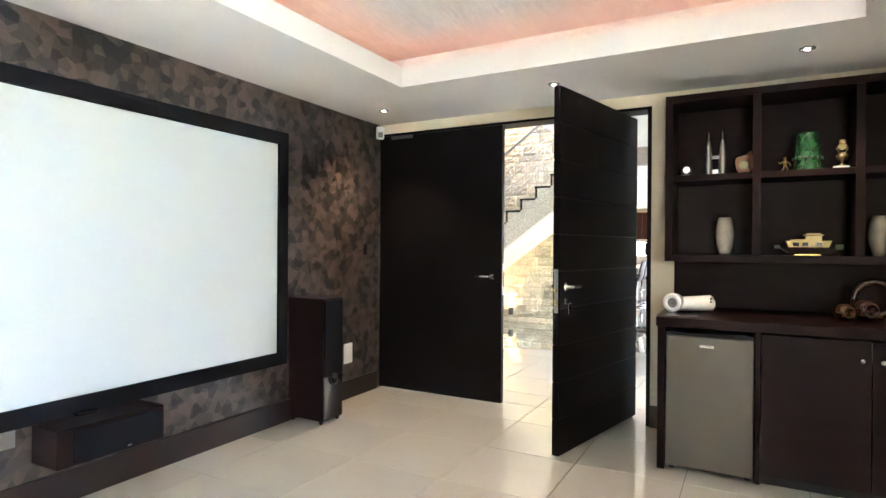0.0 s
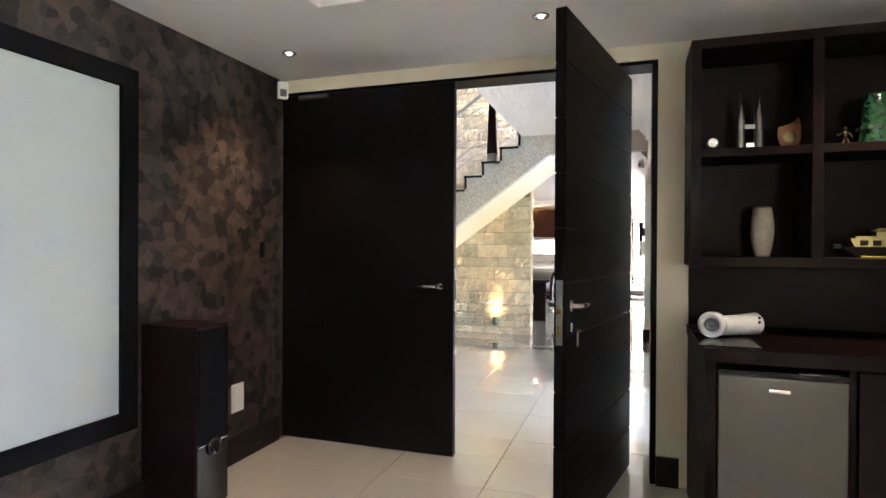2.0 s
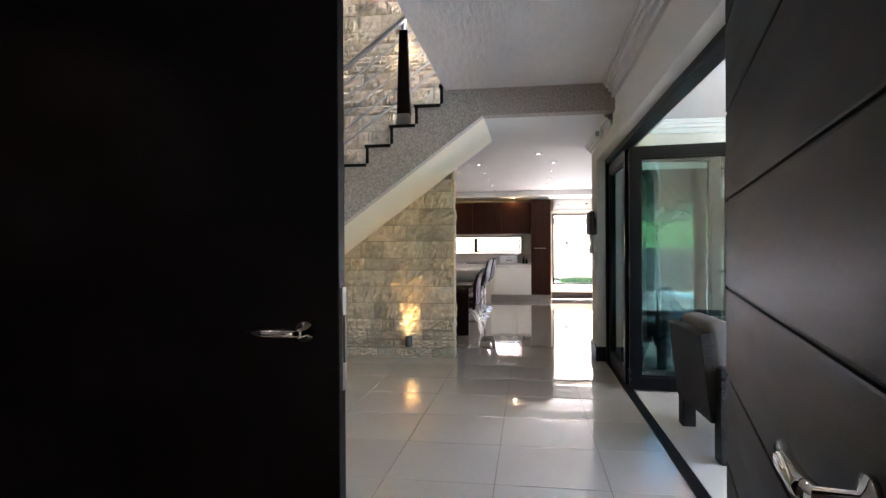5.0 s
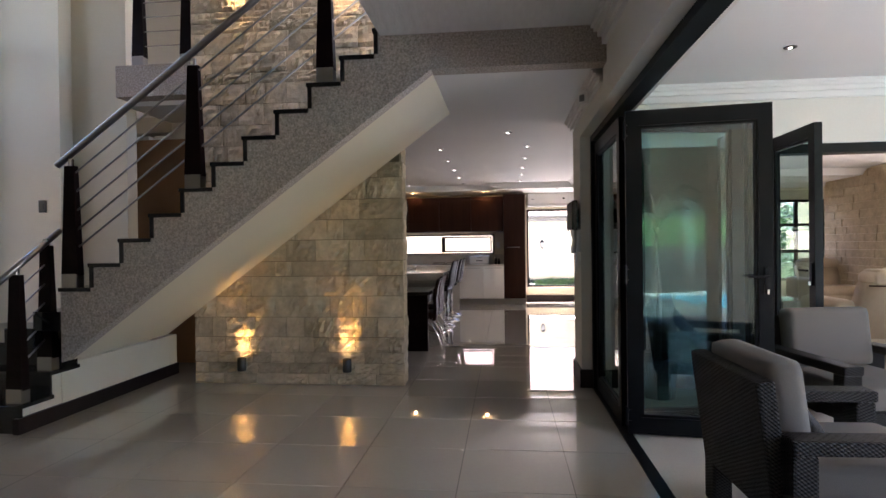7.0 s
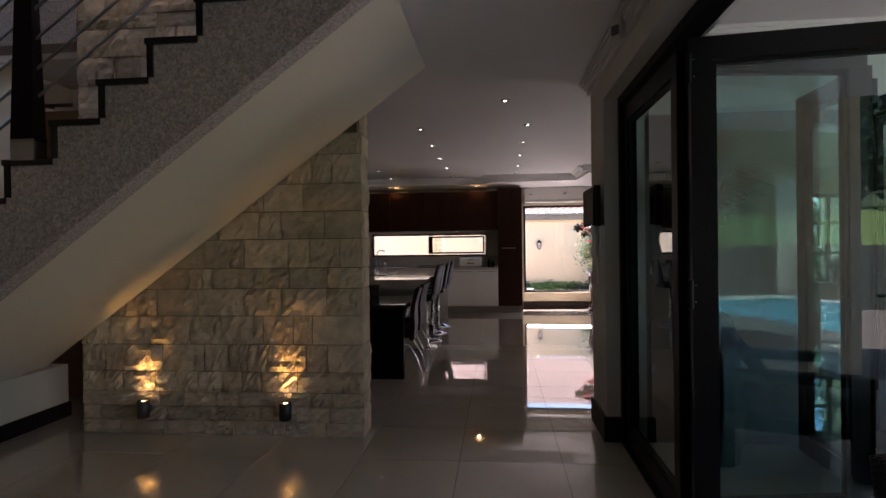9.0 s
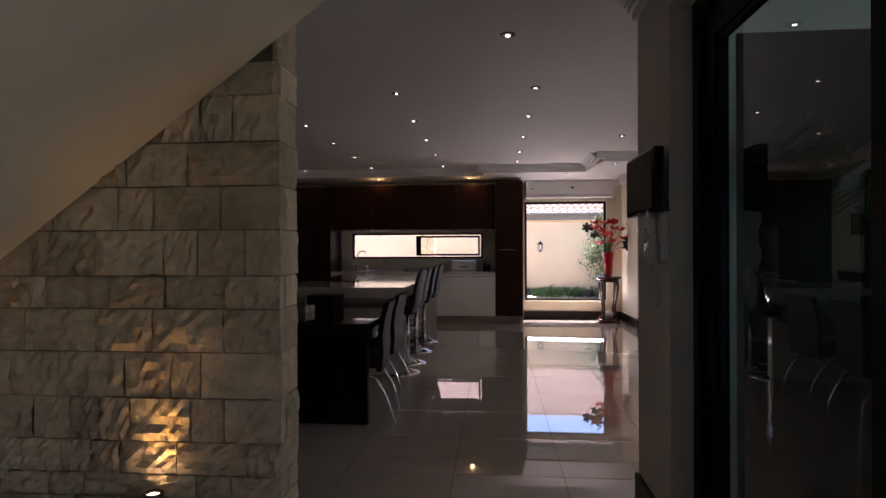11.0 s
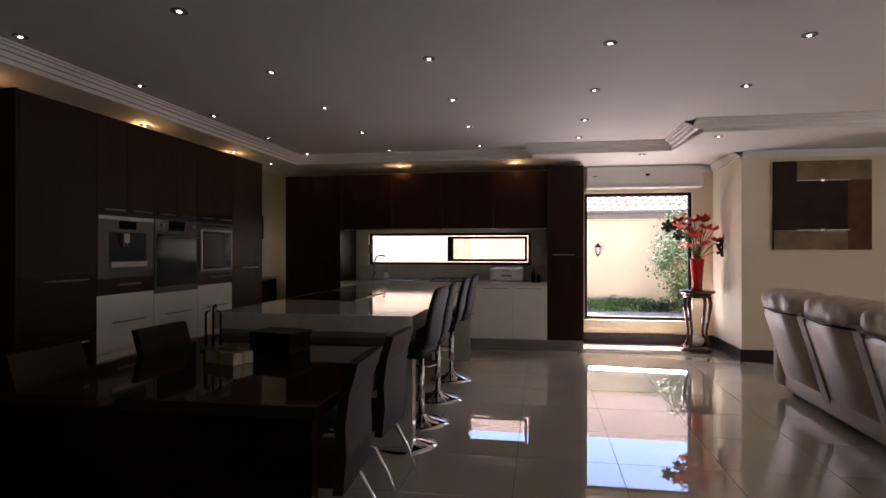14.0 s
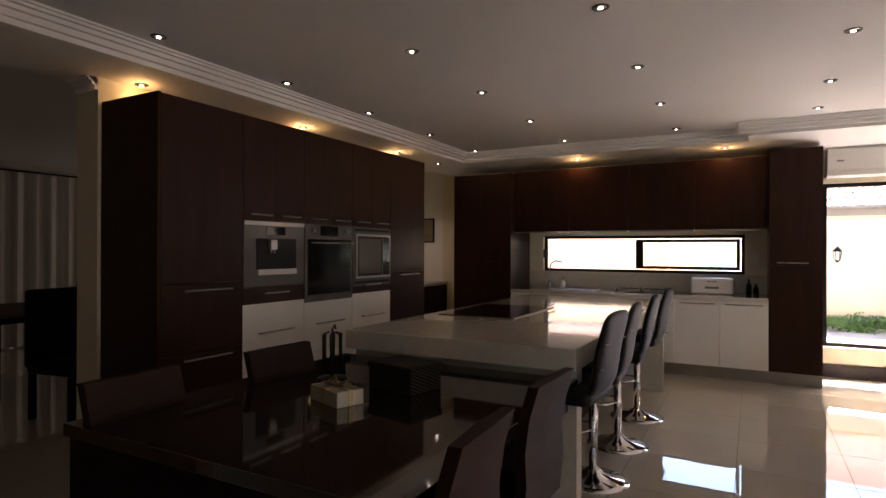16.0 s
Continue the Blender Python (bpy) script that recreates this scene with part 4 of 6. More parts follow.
low = SOFFIT_Z - SLOPE * (SOFFIT_X - (X1 - RUN * 10))
part("stringer", saw(8.285, 8.40, low), M_GRANO, st, "speckled granolithic stringer")
part("flight", saw(8.40, 9.58, low), M_WALLY, st, "cream plastered flight underside")
for k in range(10):
    xk, zk = X1 - RUN * k, Z1 - RISE * k
    part("tread", boxbm((xk - RUN - 0.012, xk + 0.0, 8.272, 9.58, zk - 0.028, zk), bevel=0.003), M_BLACKGLOSS, st)
    part("riser", boxbm((xk - 0.002, xk + 0.026, 8.275, 9.58, zk, zk + RISE - 0.028)), M_BLACKGLOSS, st)
part("top_nosing", boxbm((X1 - 0.012, X1 + 0.12, 8.272, 9.58, Z1 + RISE - 0.028, Z1 + RISE)), M_BLACKGLOSS, st)
for b in ((-5.9, -4.38, 8.47, 9.98, 0, 0.40), (-5.9, -4.40, 8.47, 9.58, 0.401, 0.54), (-5.9, -4.39, 8.36, 8.469, 0, 0.345), (-5.9, -4.39, 8.10, 8.359, 0, 0.17)):
    part("landing_block", boxbm(b), M_WALLY, st, "cream plastered landing block")
part("skirting", boxbm((-4.41, -4.365, 8.06, 9.99, 0, 0.11)), M_SKIRT, st, "black skirting")
for y0, y1, z in ((8.06, 8.38, 0.20), (8.34, 8.64, 0.375), (8.45, 9.58, 0.57)):
    part("tread", boxbm((-5.9, -4.37, y0, y1, z - 0.03, z), bevel=0.003), M_BLACKGLOSS, st)
for y0, z, h in ((8.085, 0.0, 0.17), (8.345, 0.20, 0.145), (8.455, 0.375, 0.165)):
    part("riser", boxbm((-5.9, -4.375, y0, y0 + 0.02 if z < 0.3 else 8.62, z, z + h)), M_BLACKGLOSS, st)
for x1, z in ((-4.229, 0.823), (-4.462, 0.70)):
    part("tread", boxbm((x1 - RUN, x1, 8.3, 9.58, z - 0.14, z), bevel=0.003), M_BLACKGLOSS, st)


def newel(ob, x, y, z, h, w=0.062):
    bm = bmesh.new()
    n = []
    for (hw, zz) in ((w, z + 0.09), (w * 0.62, z + h)):
        n.append([bm.verts.new((x + a * hw, y + b * hw * 0.55, zz)) for a, b in ((-1, -1), (1, -1), (1, 1), (-1, 1))])
    bm.faces.new(list(reversed(n[0])))
    bm.faces.new(n[1])
    for i in range(4):
        bm.faces.new((n[0][i], n[0][(i + 1) % 4], n[1][(i + 1) % 4], n[1][i]))
    p = part("newel_post", bm, M_DARKWOOD, ob, "tapered dark wood newel post")
    part("shoe", boxbm((x - w * 0.95, x + w * 0.95, y - w * 0.62, y + w * 0.62, z, z + 0.10), bevel=0.003), M_STEEL, p, "steel shoe")
    part("cap", lathebm([(0.02, 0), (0.02, 0.05), (0, 0.05)], 14, (x, y, z + h)), M_CHROME, p)
    return p


bal = base("stair_balustrade", "steel handrail and bars on dark wood newels", "balustrade")
for x, z, h in ((-4.15, 0.998, 0.88), (-3.20, 1.69, 0.87), (-2.237, 2.395, 0.87)):
    newel(bal, x, 8.31, z, h)
part("handrail", tubebm([(-4.26, 8.31, 1.885), (-1.70, 8.31, 1.885 + 2.56 * SLOPE)], 0.024, 14), M_STEEL, bal, "brushed steel handrail", True)
for dz in (0.16, 0.30, 0.44, 0.58, 0.71):
    part("bar", tubebm([(-4.15, 8.31, 1.885 + 0.11 * SLOPE - dz), (-1.78, 8.31, 1.885 + 2.48 * SLOPE - dz)], 0.007, 8), M_STEEL, bal, "", True)
bal = base("landing_balustrade", "short steel handrail on two dark wood newels", "balustrade")
newel(bal, -4.45, 8.15, 0.20, 0.90)
newel(bal, -4.45, 8.42, 0.375, 0.93)
part("handrail", tubebm([(-4.45, 8.0, 1.05), (-4.45, 8.55, 1.42)], 0.022, 14), M_STEEL, bal, "brushed steel handrail", True)
for dz in (0.16, 0.30, 0.44, 0.58, 0.71):
    part("bar", tubebm([(-4.45, 8.15, 1.15 - dz), (-4.45, 8.42, 1.335 - dz)], 0.006, 8), M_STEEL, bal, "", True)
bal = base("gallery_balustrade", "gallery railing with dark newels and steel bars", "balustrade")
newel(bal, -4.52, 9.66, 3.03, 0.9)
newel(bal, -4.03, 9.66, 3.03, 0.9)
for dz in (0.2, 0.34, 0.48, 0.62, 0.76, 0.9):
    part("bar", tubebm([(-4.52, 9.66, 3.03 + dz), (-3.98, 9.66, 3.03 + dz)], 0.006, 8), M_STEEL, bal, "", True)

# ---- stone wall ----
rng = random.Random(7)
stone = setting("wall_stone", boxbm((-3.96, -1.965, 9.61, 9.82, 0, 5.4)), M_MORTAR, "split sandstone clad wall beside stairs", "wall")
protos = []
for k in range(14):
    bm = bmesh.new()
    nx, nz = 8, 5
    grid = [[bm.verts.new((i / nx, -0.006 - 0.020 * rng.random() if 0 < i < nx and 0 < j < nz else -0.002 - 0.012 * rng.random(), j / nz)) for i in range(nx + 1)] for j in range(nz + 1)]
    for j in range(nz):
        for i in range(nx):
            bm.faces.new((grid[j][i], grid[j][i + 1], grid[j + 1][i + 1], grid[j + 1][i]))
    for a, b in (((0, 0), (1, 0)), ((1, 0), (1, 1)), ((1, 1), (0, 1)), ((0, 1), (0, 0))):
        p, q = grid[a[1] * nz][a[0] * nx], grid[b[1] * nz][b[0] * nx]
        bm.faces.new((p, q, bm.verts.new((b[0], 0.02, b[1])), bm.verts.new((a[0], 0.02, a[1]))))
    bmesh.ops.recalc_face_normals(bm, faces=bm.faces[:])
    me = bpy.data.meshes.new("stone_block")
    bm.to_mesh(me)
    bm.free()
    me.materials.append(M_STONE)
    protos.append(me)


def stone_piece(parent, x, y, z, w, h, rz=0):
    ob = new("stone_block", rng.choice(protos))
    ob.parent = parent
    ob.matrix_basis = pose(x, y, z, 0, 0, rz) @ Matrix.Diagonal((w - 0.005, (0.5 + 1.3 * rng.random()) * (0.6 if rz else 1), h - 0.005, 1))


z = 0.0
while z < 4.3:
    h = rng.choice((0.10, 0.14, 0.185, 0.195))
    x = -3.96
    while x < -1.95:
        w = min(rng.uniform(0.13, 0.34), -1.945 - x)
        if -1.945 - x - w < 0.12:
            w = -1.945 - x
        s_lo = SOFFIT_Z - SLOPE * (SOFFIT_X - x)
        hidden = z > s_lo + 0.15 and z + h < s_lo + 0.62
        if not hidden:
            stone_piece(stone, x + 0.002, 9.606, z, w, h)
        x += w
    if z < 2.4:
        k = rng.choice((0.0, 0.09, 0.12))
        if k:
            stone_piece(stone, -1.963, 9.596, z, k, h, 90)
        stone_piece(stone, -1.963, 9.596 + k, z, 0.235 - k, h, 90)
    z += h


def wall_uplight(x, y, z, up):
    ob = base("wall_light", "small steel cylinder wall light, lit warm", "wall light", at=(x, y, z))
    part("body", lathebm([(0.036, 0), (0.04, 0.004), (0.04, 0.115), (0.034, 0.119), (0.032, 0.105), (0, 0.105)], 20), M_STEELDARK, ob, "", True)
    part("bracket", boxbm((-0.02, 0.02, 0.02, 0.075, 0.03, 0.07)), M_STEEL, ob)
    part("bulb", lathebm([(0.024, 0.106), (0.018, 0.109), (0, 0.110)], 14), M_GLOWWARM, ob, "glowing bulb")
    spot_lamp((x, y + 0.005, z + 0.122), (x, y + 0.09, z + 0.60), 1.5, (1.0, 0.58, 0.16), 62, 0.012, 1.0)
    if not up:
        ob.matrix_basis = pose(x, y, z, 180, 0, 0)


for x in (-3.465, -2.465):
    wall_uplight(x, 9.525, 0.135, True)
for x in (-3.5, -2.5):
    ob = base("wall_light", "small steel cylinder wall light over stairs, lit", "wall light", at=(x, 9.51, 3.74))
    part("body", lathebm([(0.0, 0.005), (0.03, 0.004), (0.034, 0), (0.034, 0.12), (0, 0.12)], 20), M_STEEL, ob, "", True)
    part("bracket", boxbm((-0.02, 0.02, 0.02, 0.08, 0.04, 0.08)), M_STEEL, ob)
    spot_lamp((x, 9.51, 3.72), (x, 9.56, 3.0), 1.1, (1.0, 0.70, 0.30), 90, 0.02, 0.9)

# ---- folding doors ----
setting("trim_fold_track", boxbm((-0.27, -0.20, 5.15, 9.64, -0.003, 0.006), (-0.27, -0.17, 5.15, 9.64, 2.165, 2.215), (-0.27, -0.17, 9.58, 9.64, 0.006, 2.165), (-0.27, -0.17, 5.15, 5.21, 0.006, 2.165)), M_BLACK, "black aluminium folding door track", "door frame")
setting("pavement_patio", boxbm((-0.20, 5.2, 4.75, 9.85, -0.2, -0.001)), M_PAVE, "pale patio paving", "pavement")


def glass_leaf(at, rz, w, handle=True):
    ob = base("folding_door_leaf", "open black aluminium glazed folding door leaf", "door", "folding door leaves", at=at, rz=rz)
    h, s, d = 2.13, 0.085, 0.028
    part("frame", boxbm((0, s, -d, d, 0, h), (w - s, w, -d, d, 0, h), (s, w - s, -d, d, h - 0.1, h), (s, w - s, -d, d, 0, 0.11)), M_BLACK, ob)
    part("bead", boxbm((s, s + 0.018, -0.018, 0.018, 0.11, h - 0.1), (w - s - 0.018, w - s, -0.018, 0.018, 0.11, h - 0.1), (s + 0.018, w - s - 0.018, -0.018, 0.018, h - 0.118, h - 0.1), (s + 0.018, w - s - 0.018, -0.018, 0.018, 0.11, 0.128)), M_BLACK, ob)
    g = part("pane", boxbm((s + 0.01, w - s - 0.01, -0.003, 0.003, 0.12, h - 0.11)), M_SOLARGLASS, ob)
    g.visible_shadow = False
    for hz in (0.12, 1.05, 2.0):
        hn = part("hinge", tubebm([(-0.008, -d - 0.006, hz - 0.06), (-0.008, -d - 0.006, hz + 0.06)], 0.011, 10), M_BLACK, ob)
        for q in (-0.035, 0.035):
            part("rivet", lathebm([(0.004, 0), (0.003, 0.002), (0, 0.003)], 8, (0.012, -d - 0.004, hz + q)), M_STEEL, hn)
    if handle:
        hb = part("handle", tubebm([(w - 0.04, -d - 0.035, 1.04), (w - 0.16, -d - 0.035, 1.04)], 0.008, 10), M_BLACK, ob)
        part("handle_plate", boxbm((w - 0.055, w - 0.025, -d - 0.012, -d, 0.93, 1.10), bevel=0.003), M_BLACK, ob)
        part("key", boxbm((w - 0.046, w - 0.034, -d - 0.03, -d - 0.012, 0.93, 0.96)), M_CHROME, ob)
    return ob


glass_leaf((-0.228, 8.395, 0.012), -7.2, 0.88)
glass_leaf((-0.20, 8.50, 0.012), 8.0, 0.80, False)
glass_leaf((-0.215, 9.57, 0.012), -90, 1.05, False)
glass_leaf((0.77, 8.88, 0.012), 88, 0.66)
glass_leaf((1.26, 9.66, 0.012), -90, 0.72)

# ---- patio chairs ----
def wicker_chair(at, rz):
    ob = base("wicker_armchair", "dark woven wicker armchair with cream cushions", "armchair", "patio armchairs", at=at, rz=rz)
    bm = bmesh.new()
    cube(bm, 0.0, 0.07, -0.34, 0.34, 0.22, 0.75, bevel=0.012)
    bmesh.ops.transform(bm, matrix=Matrix.Shear('XY', 4, (0, 0)) @ Matrix.Rotation(radians(-7), 4, 'Y'), verts=bm.verts[:])
    part("backrest", bm, M_WEAVE, ob)
    for y in (-0.36, 0.36):
        part("armrest", boxbm((0.0, 0.76, y - 0.06, y + 0.06, 0.50, 0.555), bevel=0.012), M_WEAVE, ob)
    for x, y in ((0.0, -0.36), (0.0, 0.36), (0.66, -0.36), (0.66, 0.36)):
        part("leg", boxbm((x, x + 0.09, y - 0.055, y + 0.055, 0, 0.50), bevel=0.01), M_WEAVE, ob)
    part("seat_frame", boxbm((0.04, 0.74, -0.32, 0.32, 0.20, 0.28), bevel=0.01), M_WEAVE, ob)
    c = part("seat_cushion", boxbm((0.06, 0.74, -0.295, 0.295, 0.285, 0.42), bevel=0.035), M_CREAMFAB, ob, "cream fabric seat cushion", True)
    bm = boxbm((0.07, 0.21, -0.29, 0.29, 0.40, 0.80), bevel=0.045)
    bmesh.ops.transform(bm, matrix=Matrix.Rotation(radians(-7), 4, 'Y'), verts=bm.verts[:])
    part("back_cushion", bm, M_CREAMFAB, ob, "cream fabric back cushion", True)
    return ob


ch = wicker_chair((-0.03, 7.06, 0), 2)
copy_thing(ch, pose(1.15, 8.75, 0, 0, 0, -80))
pillow = base("scatter_cushion", "small dark grey scatter cushion on the armchair", "cushion", at=(0.24, 7.18, 0.42))
bm = boxbm((0, 0.08, -0.17, 0.17, 0, 0.3), bevel=0.035)
bmesh.ops.transform(bm, matrix=Matrix.Rotation(radians(-38), 4, 'Y'), verts=bm.verts[:])
part("cover", bm, M_WICKER, pillow, "", True)

# ---- hall wall fittings ----
tv = base("wall_television", "small black flat television on a wall bracket", "television", at=(-0.36, 9.825, 1.525), rz=180)
def tilt(bm):
    bmesh.ops.transform(bm, matrix=Matrix.Translation((0.055, 0, 0)), verts=bm.verts[:])
    return bm
part("case", tilt(boxbm((-0.025, 0.02, -0.225, 0.225, -0.132, 0.132), bevel=0.008)), M_BLACKGLOSS, tv)
part("screen", tilt(boxbm((0.02, 0.022, -0.213, 0.213, -0.112, 0.12))), M_TVSCREEN, tv, "dark switched-off screen")
part("logo_bar", tilt(boxbm((0.02, 0.023, -0.03, 0.03, -0.126, -0.121))), M_STEEL, tv)
part("bracket", boxbm((0.0, 0.035, -0.05, 0.05, -0.06, 0.06)), M_BLACK, tv)
for nm, y, w, z0, z1, m1, m2 in (("alarm_keypad", 9.905, 0.085, 1.205, 1.345, M_BLACKGLOSS, M_GREYPLASTIC), ("alarm_keypad", 9.75, 0.13, 1.205, 1.35, M_PLASTIC, M_BLACKGLOSS)):
    ob = base(nm, "rounded wall-mounted alarm keypad", "keypad", at=(-0.36, y, z0), rz=180)
    part("case", boxbm((0, 0.024, -w / 2, w / 2, 0, z1 - z0), bevel=0.010), m1, ob)
    part("cover", boxbm((0.022, 0.027, -w * 0.38, w * 0.38, (z1 - z0) * 0.5, (z1 - z0) * 0.9), bevel=0.003), m2, ob)
    part("edge", boxbm((0.008, 0.027, w / 2 - 0.012, w / 2 - 0.006, 0.02, z1 - z0 - 0.02), bevel=0.002), M_CHROME, ob)
ph = base("intercom_phone", "white intercom handset with coiled cord", "intercom", at=(-0.36, 9.675, 1.20), rz=180)
part("wall_unit", boxbm((0, 0.035, -0.045, 0.045, 0, 0.20), bevel=0.01), M_PLASTIC, ph)
bm = bmesh.new()
tube(bm, [(0.055, -0.01, -0.01), (0.06, -0.01, 0.03), (0.05, -0.01, 0.10), (0.06, -0.01, 0.17), (0.055, -0.01, 0.205)], [0.022, 0.026, 0.016, 0.026, 0.022], 14)
part("handset", bm, M_PLASTIC, ph, "", True)
part("cord", tubebm([(0.04 + 0.011 * math.cos(a * 1.2), 0.011 * math.sin(a * 1.2) + (0.02 * math.sin(a / 50)), -0.01 - 0.0016 * a) for a in range(110)], 0.003, 6), M_PLASTIC, ph, "", True)

# potted palm by the stacked doors
pp = base("potted_palm", "potted palm with thin arching fronds", "plant", at=(0.22, 9.38, 0))
part("pot", lathebm([(0.0, 0), (0.13, 0), (0.17, 0.30), (0.185, 0.34), (0.165, 0.34), (0.14, 0.30), (0, 0.28)], 24), M_BLACKGLOSS, pp, "dark glazed pot", True)
part("stem", tubebm([(0, 0, 0.28), (0.02, 0.01, 0.8), (0.0, 0.0, 1.35)], [0.030, 0.022, 0.016], 10), M_WICKER, pp, "", True)
prng = random.Random(11)
for k in range(13):
    a, reach, rise = k * 2.4, prng.uniform(0.20, 0.30), prng.uniform(0.25, 0.62)
    d = Vector((math.cos(a), math.sin(a), 0))
    curve = [Vector((0, 0, 1.33)) + d * reach * u * (0.8 + 0.35 * u) + Vector((0, 0, rise * (1.9 * u - 1.25 * u * u))) for u in (0, 0.2, 0.4, 0.6, 0.8, 1.0)]
    fr2 = part("frond", tubebm(curve, [0.006, 0.005, 0.004, 0.003, 0.002, 0.001], 6), M_LEAFDARK, pp)
    bm = bmesh.new()
    sd = d.cross(Vector((0, 0, 1)))
    for i in range(14):
        u = 0.2 + 0.8 * i / 13
        j = min(int(u * 5), 4)
        p = curve[j].lerp(curve[j + 1], u * 5 - j)
        ln = 0.14 * (1 - 0.6 * abs(u - 0.5))
        for sg in (-1, 1):
            tip = p + sd * sg * ln * 0.7 + d * ln * 0.5 - Vector((0, 0, ln * 0.45))
            bm.faces.new([bm.verts.new(q) for q in (p, p.lerp(tip, 0.45) + Vector((0, 0, 0.009)), tip, p.lerp(tip, 0.45) - Vector((0, 0, 0.009)))])
    part("leaflets", bm, M_LEAFDARK, fr2)

# ---- kitchen ----
def bar_handle(parent, a, b, off):
    """Steel bar handle between two points, standing off along off."""
    a, b, off = Vector(a), Vector(b), Vector(off)
    bm = bmesh.new()
    tube(bm, [a + off, b + off], 0.006, 8)
    d = (b - a).normalized() * 0.02
    tube(bm, [a + d, a + d + off], 0.004, 6)
    tube(bm, [b - d, b - d + off], 0.004, 6)
    part("bar_handle", bm, M_STEEL, parent, "brushed steel bar handle")


XF = -4.245
OUTX = (0.03, 0, 0)


def front(ob, y0, y1, z0, z1, m, label=""):
    return part("front_panel", boxbm((XF - 0.02, XF, y0 + 0.0015, y1 - 0.0015, z0 + 0.0015, z1 - 0.0015), bevel=0.0015), m, ob, label)


def tall_unit(y0, y1, label):
    ob = base("tall_cabinet", label, "cabinet", "tall kitchen cabinets")
    part("carcass", boxbm((-4.80, XF - 0.021, y0 + 0.001, y1 - 0.001, 0.10, 2.262)), M_MAHOG, ob)
    part("plinth", boxbm((-4.79, XF - 0.06, y0 + 0.001, y1 - 0.001, 0, 0.10)), M_STEEL, ob, "brushed steel plinth")
    return ob


u = tall_unit(12.26, 12.87, "tall reddish-brown cabinet with two deep doors")
part("end_panel", boxbm((-4.80, XF, 12.237, 12.259, 0, 2.265), bevel=0.001), M_MAHOG, u)
for z0, z1, hz in ((1.13, 2.262, None), (0.70, 1.13, 1.085), (0.12, 0.70, 0.66)):
    f = front(u, 12.26, 12.87, z0, z1, M_MAHOG)
    if hz:
        bar_handle(f, (XF, 12.40, hz), (XF, 12.76, hz), OUTX)
for y0, y1 in ((12.87, 13.47), (13.47, 14.07), (14.07, 14.66)):
    u = tall_unit(y0, y1, "tall kitchen cabinet holding a built-in appliance")
    for a, b in ((y0, (y0 + y1) / 2), ((y0 + y1) / 2, y1)):
        f = front(u, a, b, 1.545, 2.262, M_MAHOG, "reddish-brown cabinet door")
        bar_handle(f, (XF, a + 0.05, 1.585), (XF, b - 0.05, 1.585), (0.022, 0, 0))
    if y0 != 13.47:
        f = front(u, y0, y1, 0.965, 1.075, M_MAHOG, "reddish-brown drawer")
        bar_handle(f, (XF, y0 + 0.18, 1.03), (XF, y1 - 0.18, 1.03), (0.022, 0, 0))
    for z0, z1 in ((0.535, 0.96), (0.12, 0.535)):
        f = front(u, y0, y1, z0, z1, M_WHITE, "white gloss drawer")
        bar_handle(f, (XF, y0 + 0.13, z0 + 0.22), (XF, y1 - 0.13, z0 + 0.22), (0.026, 0, 0))
u = tall_unit(14.66, 15.30, "tall reddish-brown cabinet with one door")
for z0, z1, hz in ((1.13, 2.262, None), (0.12, 1.13, 1.10)):
    f = front(u, 14.66, 15.30, z0, z1, M_MAHOG)
    if hz:
        bar_handle(f, (XF, 14.8, hz), (XF, 15.16, hz), OUTX)

cm = base("coffee_machine", "built-in steel coffee machine with black display", "coffee machine")
part("fascia", boxbm((XF - 0.3, XF + 0.004, 12.875, 13.465, 1.08, 1.54), bevel=0.002), M_STEELDARK, cm, "brushed steel fascia")
part("top_strip", boxbm((XF + 0.004, XF + 0.009, 12.875, 13.465, 1.512, 1.54), bevel=0.001), M_STEEL, cm, "bright steel strip")
part("display", boxbm((XF + 0.004, XF + 0.009, 13.08, 13.26, 1.445, 1.505)), M_BLACKGLOSS, cm)
part("recess", boxbm((XF + 0.004, XF + 0.008, 12.985, 13.375, 1.20, 1.42), bevel=0.001), M_BLACK, cm, "dark dispensing recess")
part("spout", boxbm((XF + 0.008, XF + 0.04, 13.09, 13.15, 1.34, 1.41), (XF + 0.015, XF + 0.03, 13.10, 13.11, 1.315, 1.34), (XF + 0.015, XF + 0.03, 13.13, 13.14, 1.315, 1.34), bevel=0.003), M_STEEL, cm)
part("tray", boxbm((XF + 0.004, XF + 0.02, 12.99, 13.37, 1.16, 1.20), bevel=0.002), M_STEEL, cm)
ov = base("wall_oven", "built-in black glass oven with steel trim", "oven")
part("control_panel", boxbm((XF - 0.3, XF + 0.006, 13.475, 14.065, 1.445, 1.54), bevel=0.002), M_STEELDARK, ov, "brushed steel control panel")
part("display", boxbm((XF + 0.006, XF + 0.008, 13.65, 13.87, 1.452, 1.532)), M_BLACKGLOSS, ov)
for y in (13.56, 13.98):
    q = part("knob", lathebm([(0.018, 0), (0.016, 0.02), (0, 0.022)], 18), M_STEEL, ov, "", True)
    q.matrix_basis = pose(XF + 0.006, y, 1.492, 0, 90, 0)
od = part("door", boxbm((XF - 0.25, XF + 0.006, 13.475, 14.065, 0.93, 1.44), bevel=0.002), M_STEELDARK, ov, "steel framed door")
part("glass", boxbm((XF + 0.006, XF + 0.011, 13.502, 14.04, 0.985, 1.425), bevel=0.001), M_BLACKGLOSS, od, "black glass")
bar_handle(od, (XF + 0.011, 13.52, 1.395), (XF + 0.011, 14.02, 1.395), (0.035, 0, 0))
mw = base("microwave", "built-in steel microwave with dark window", "microwave")
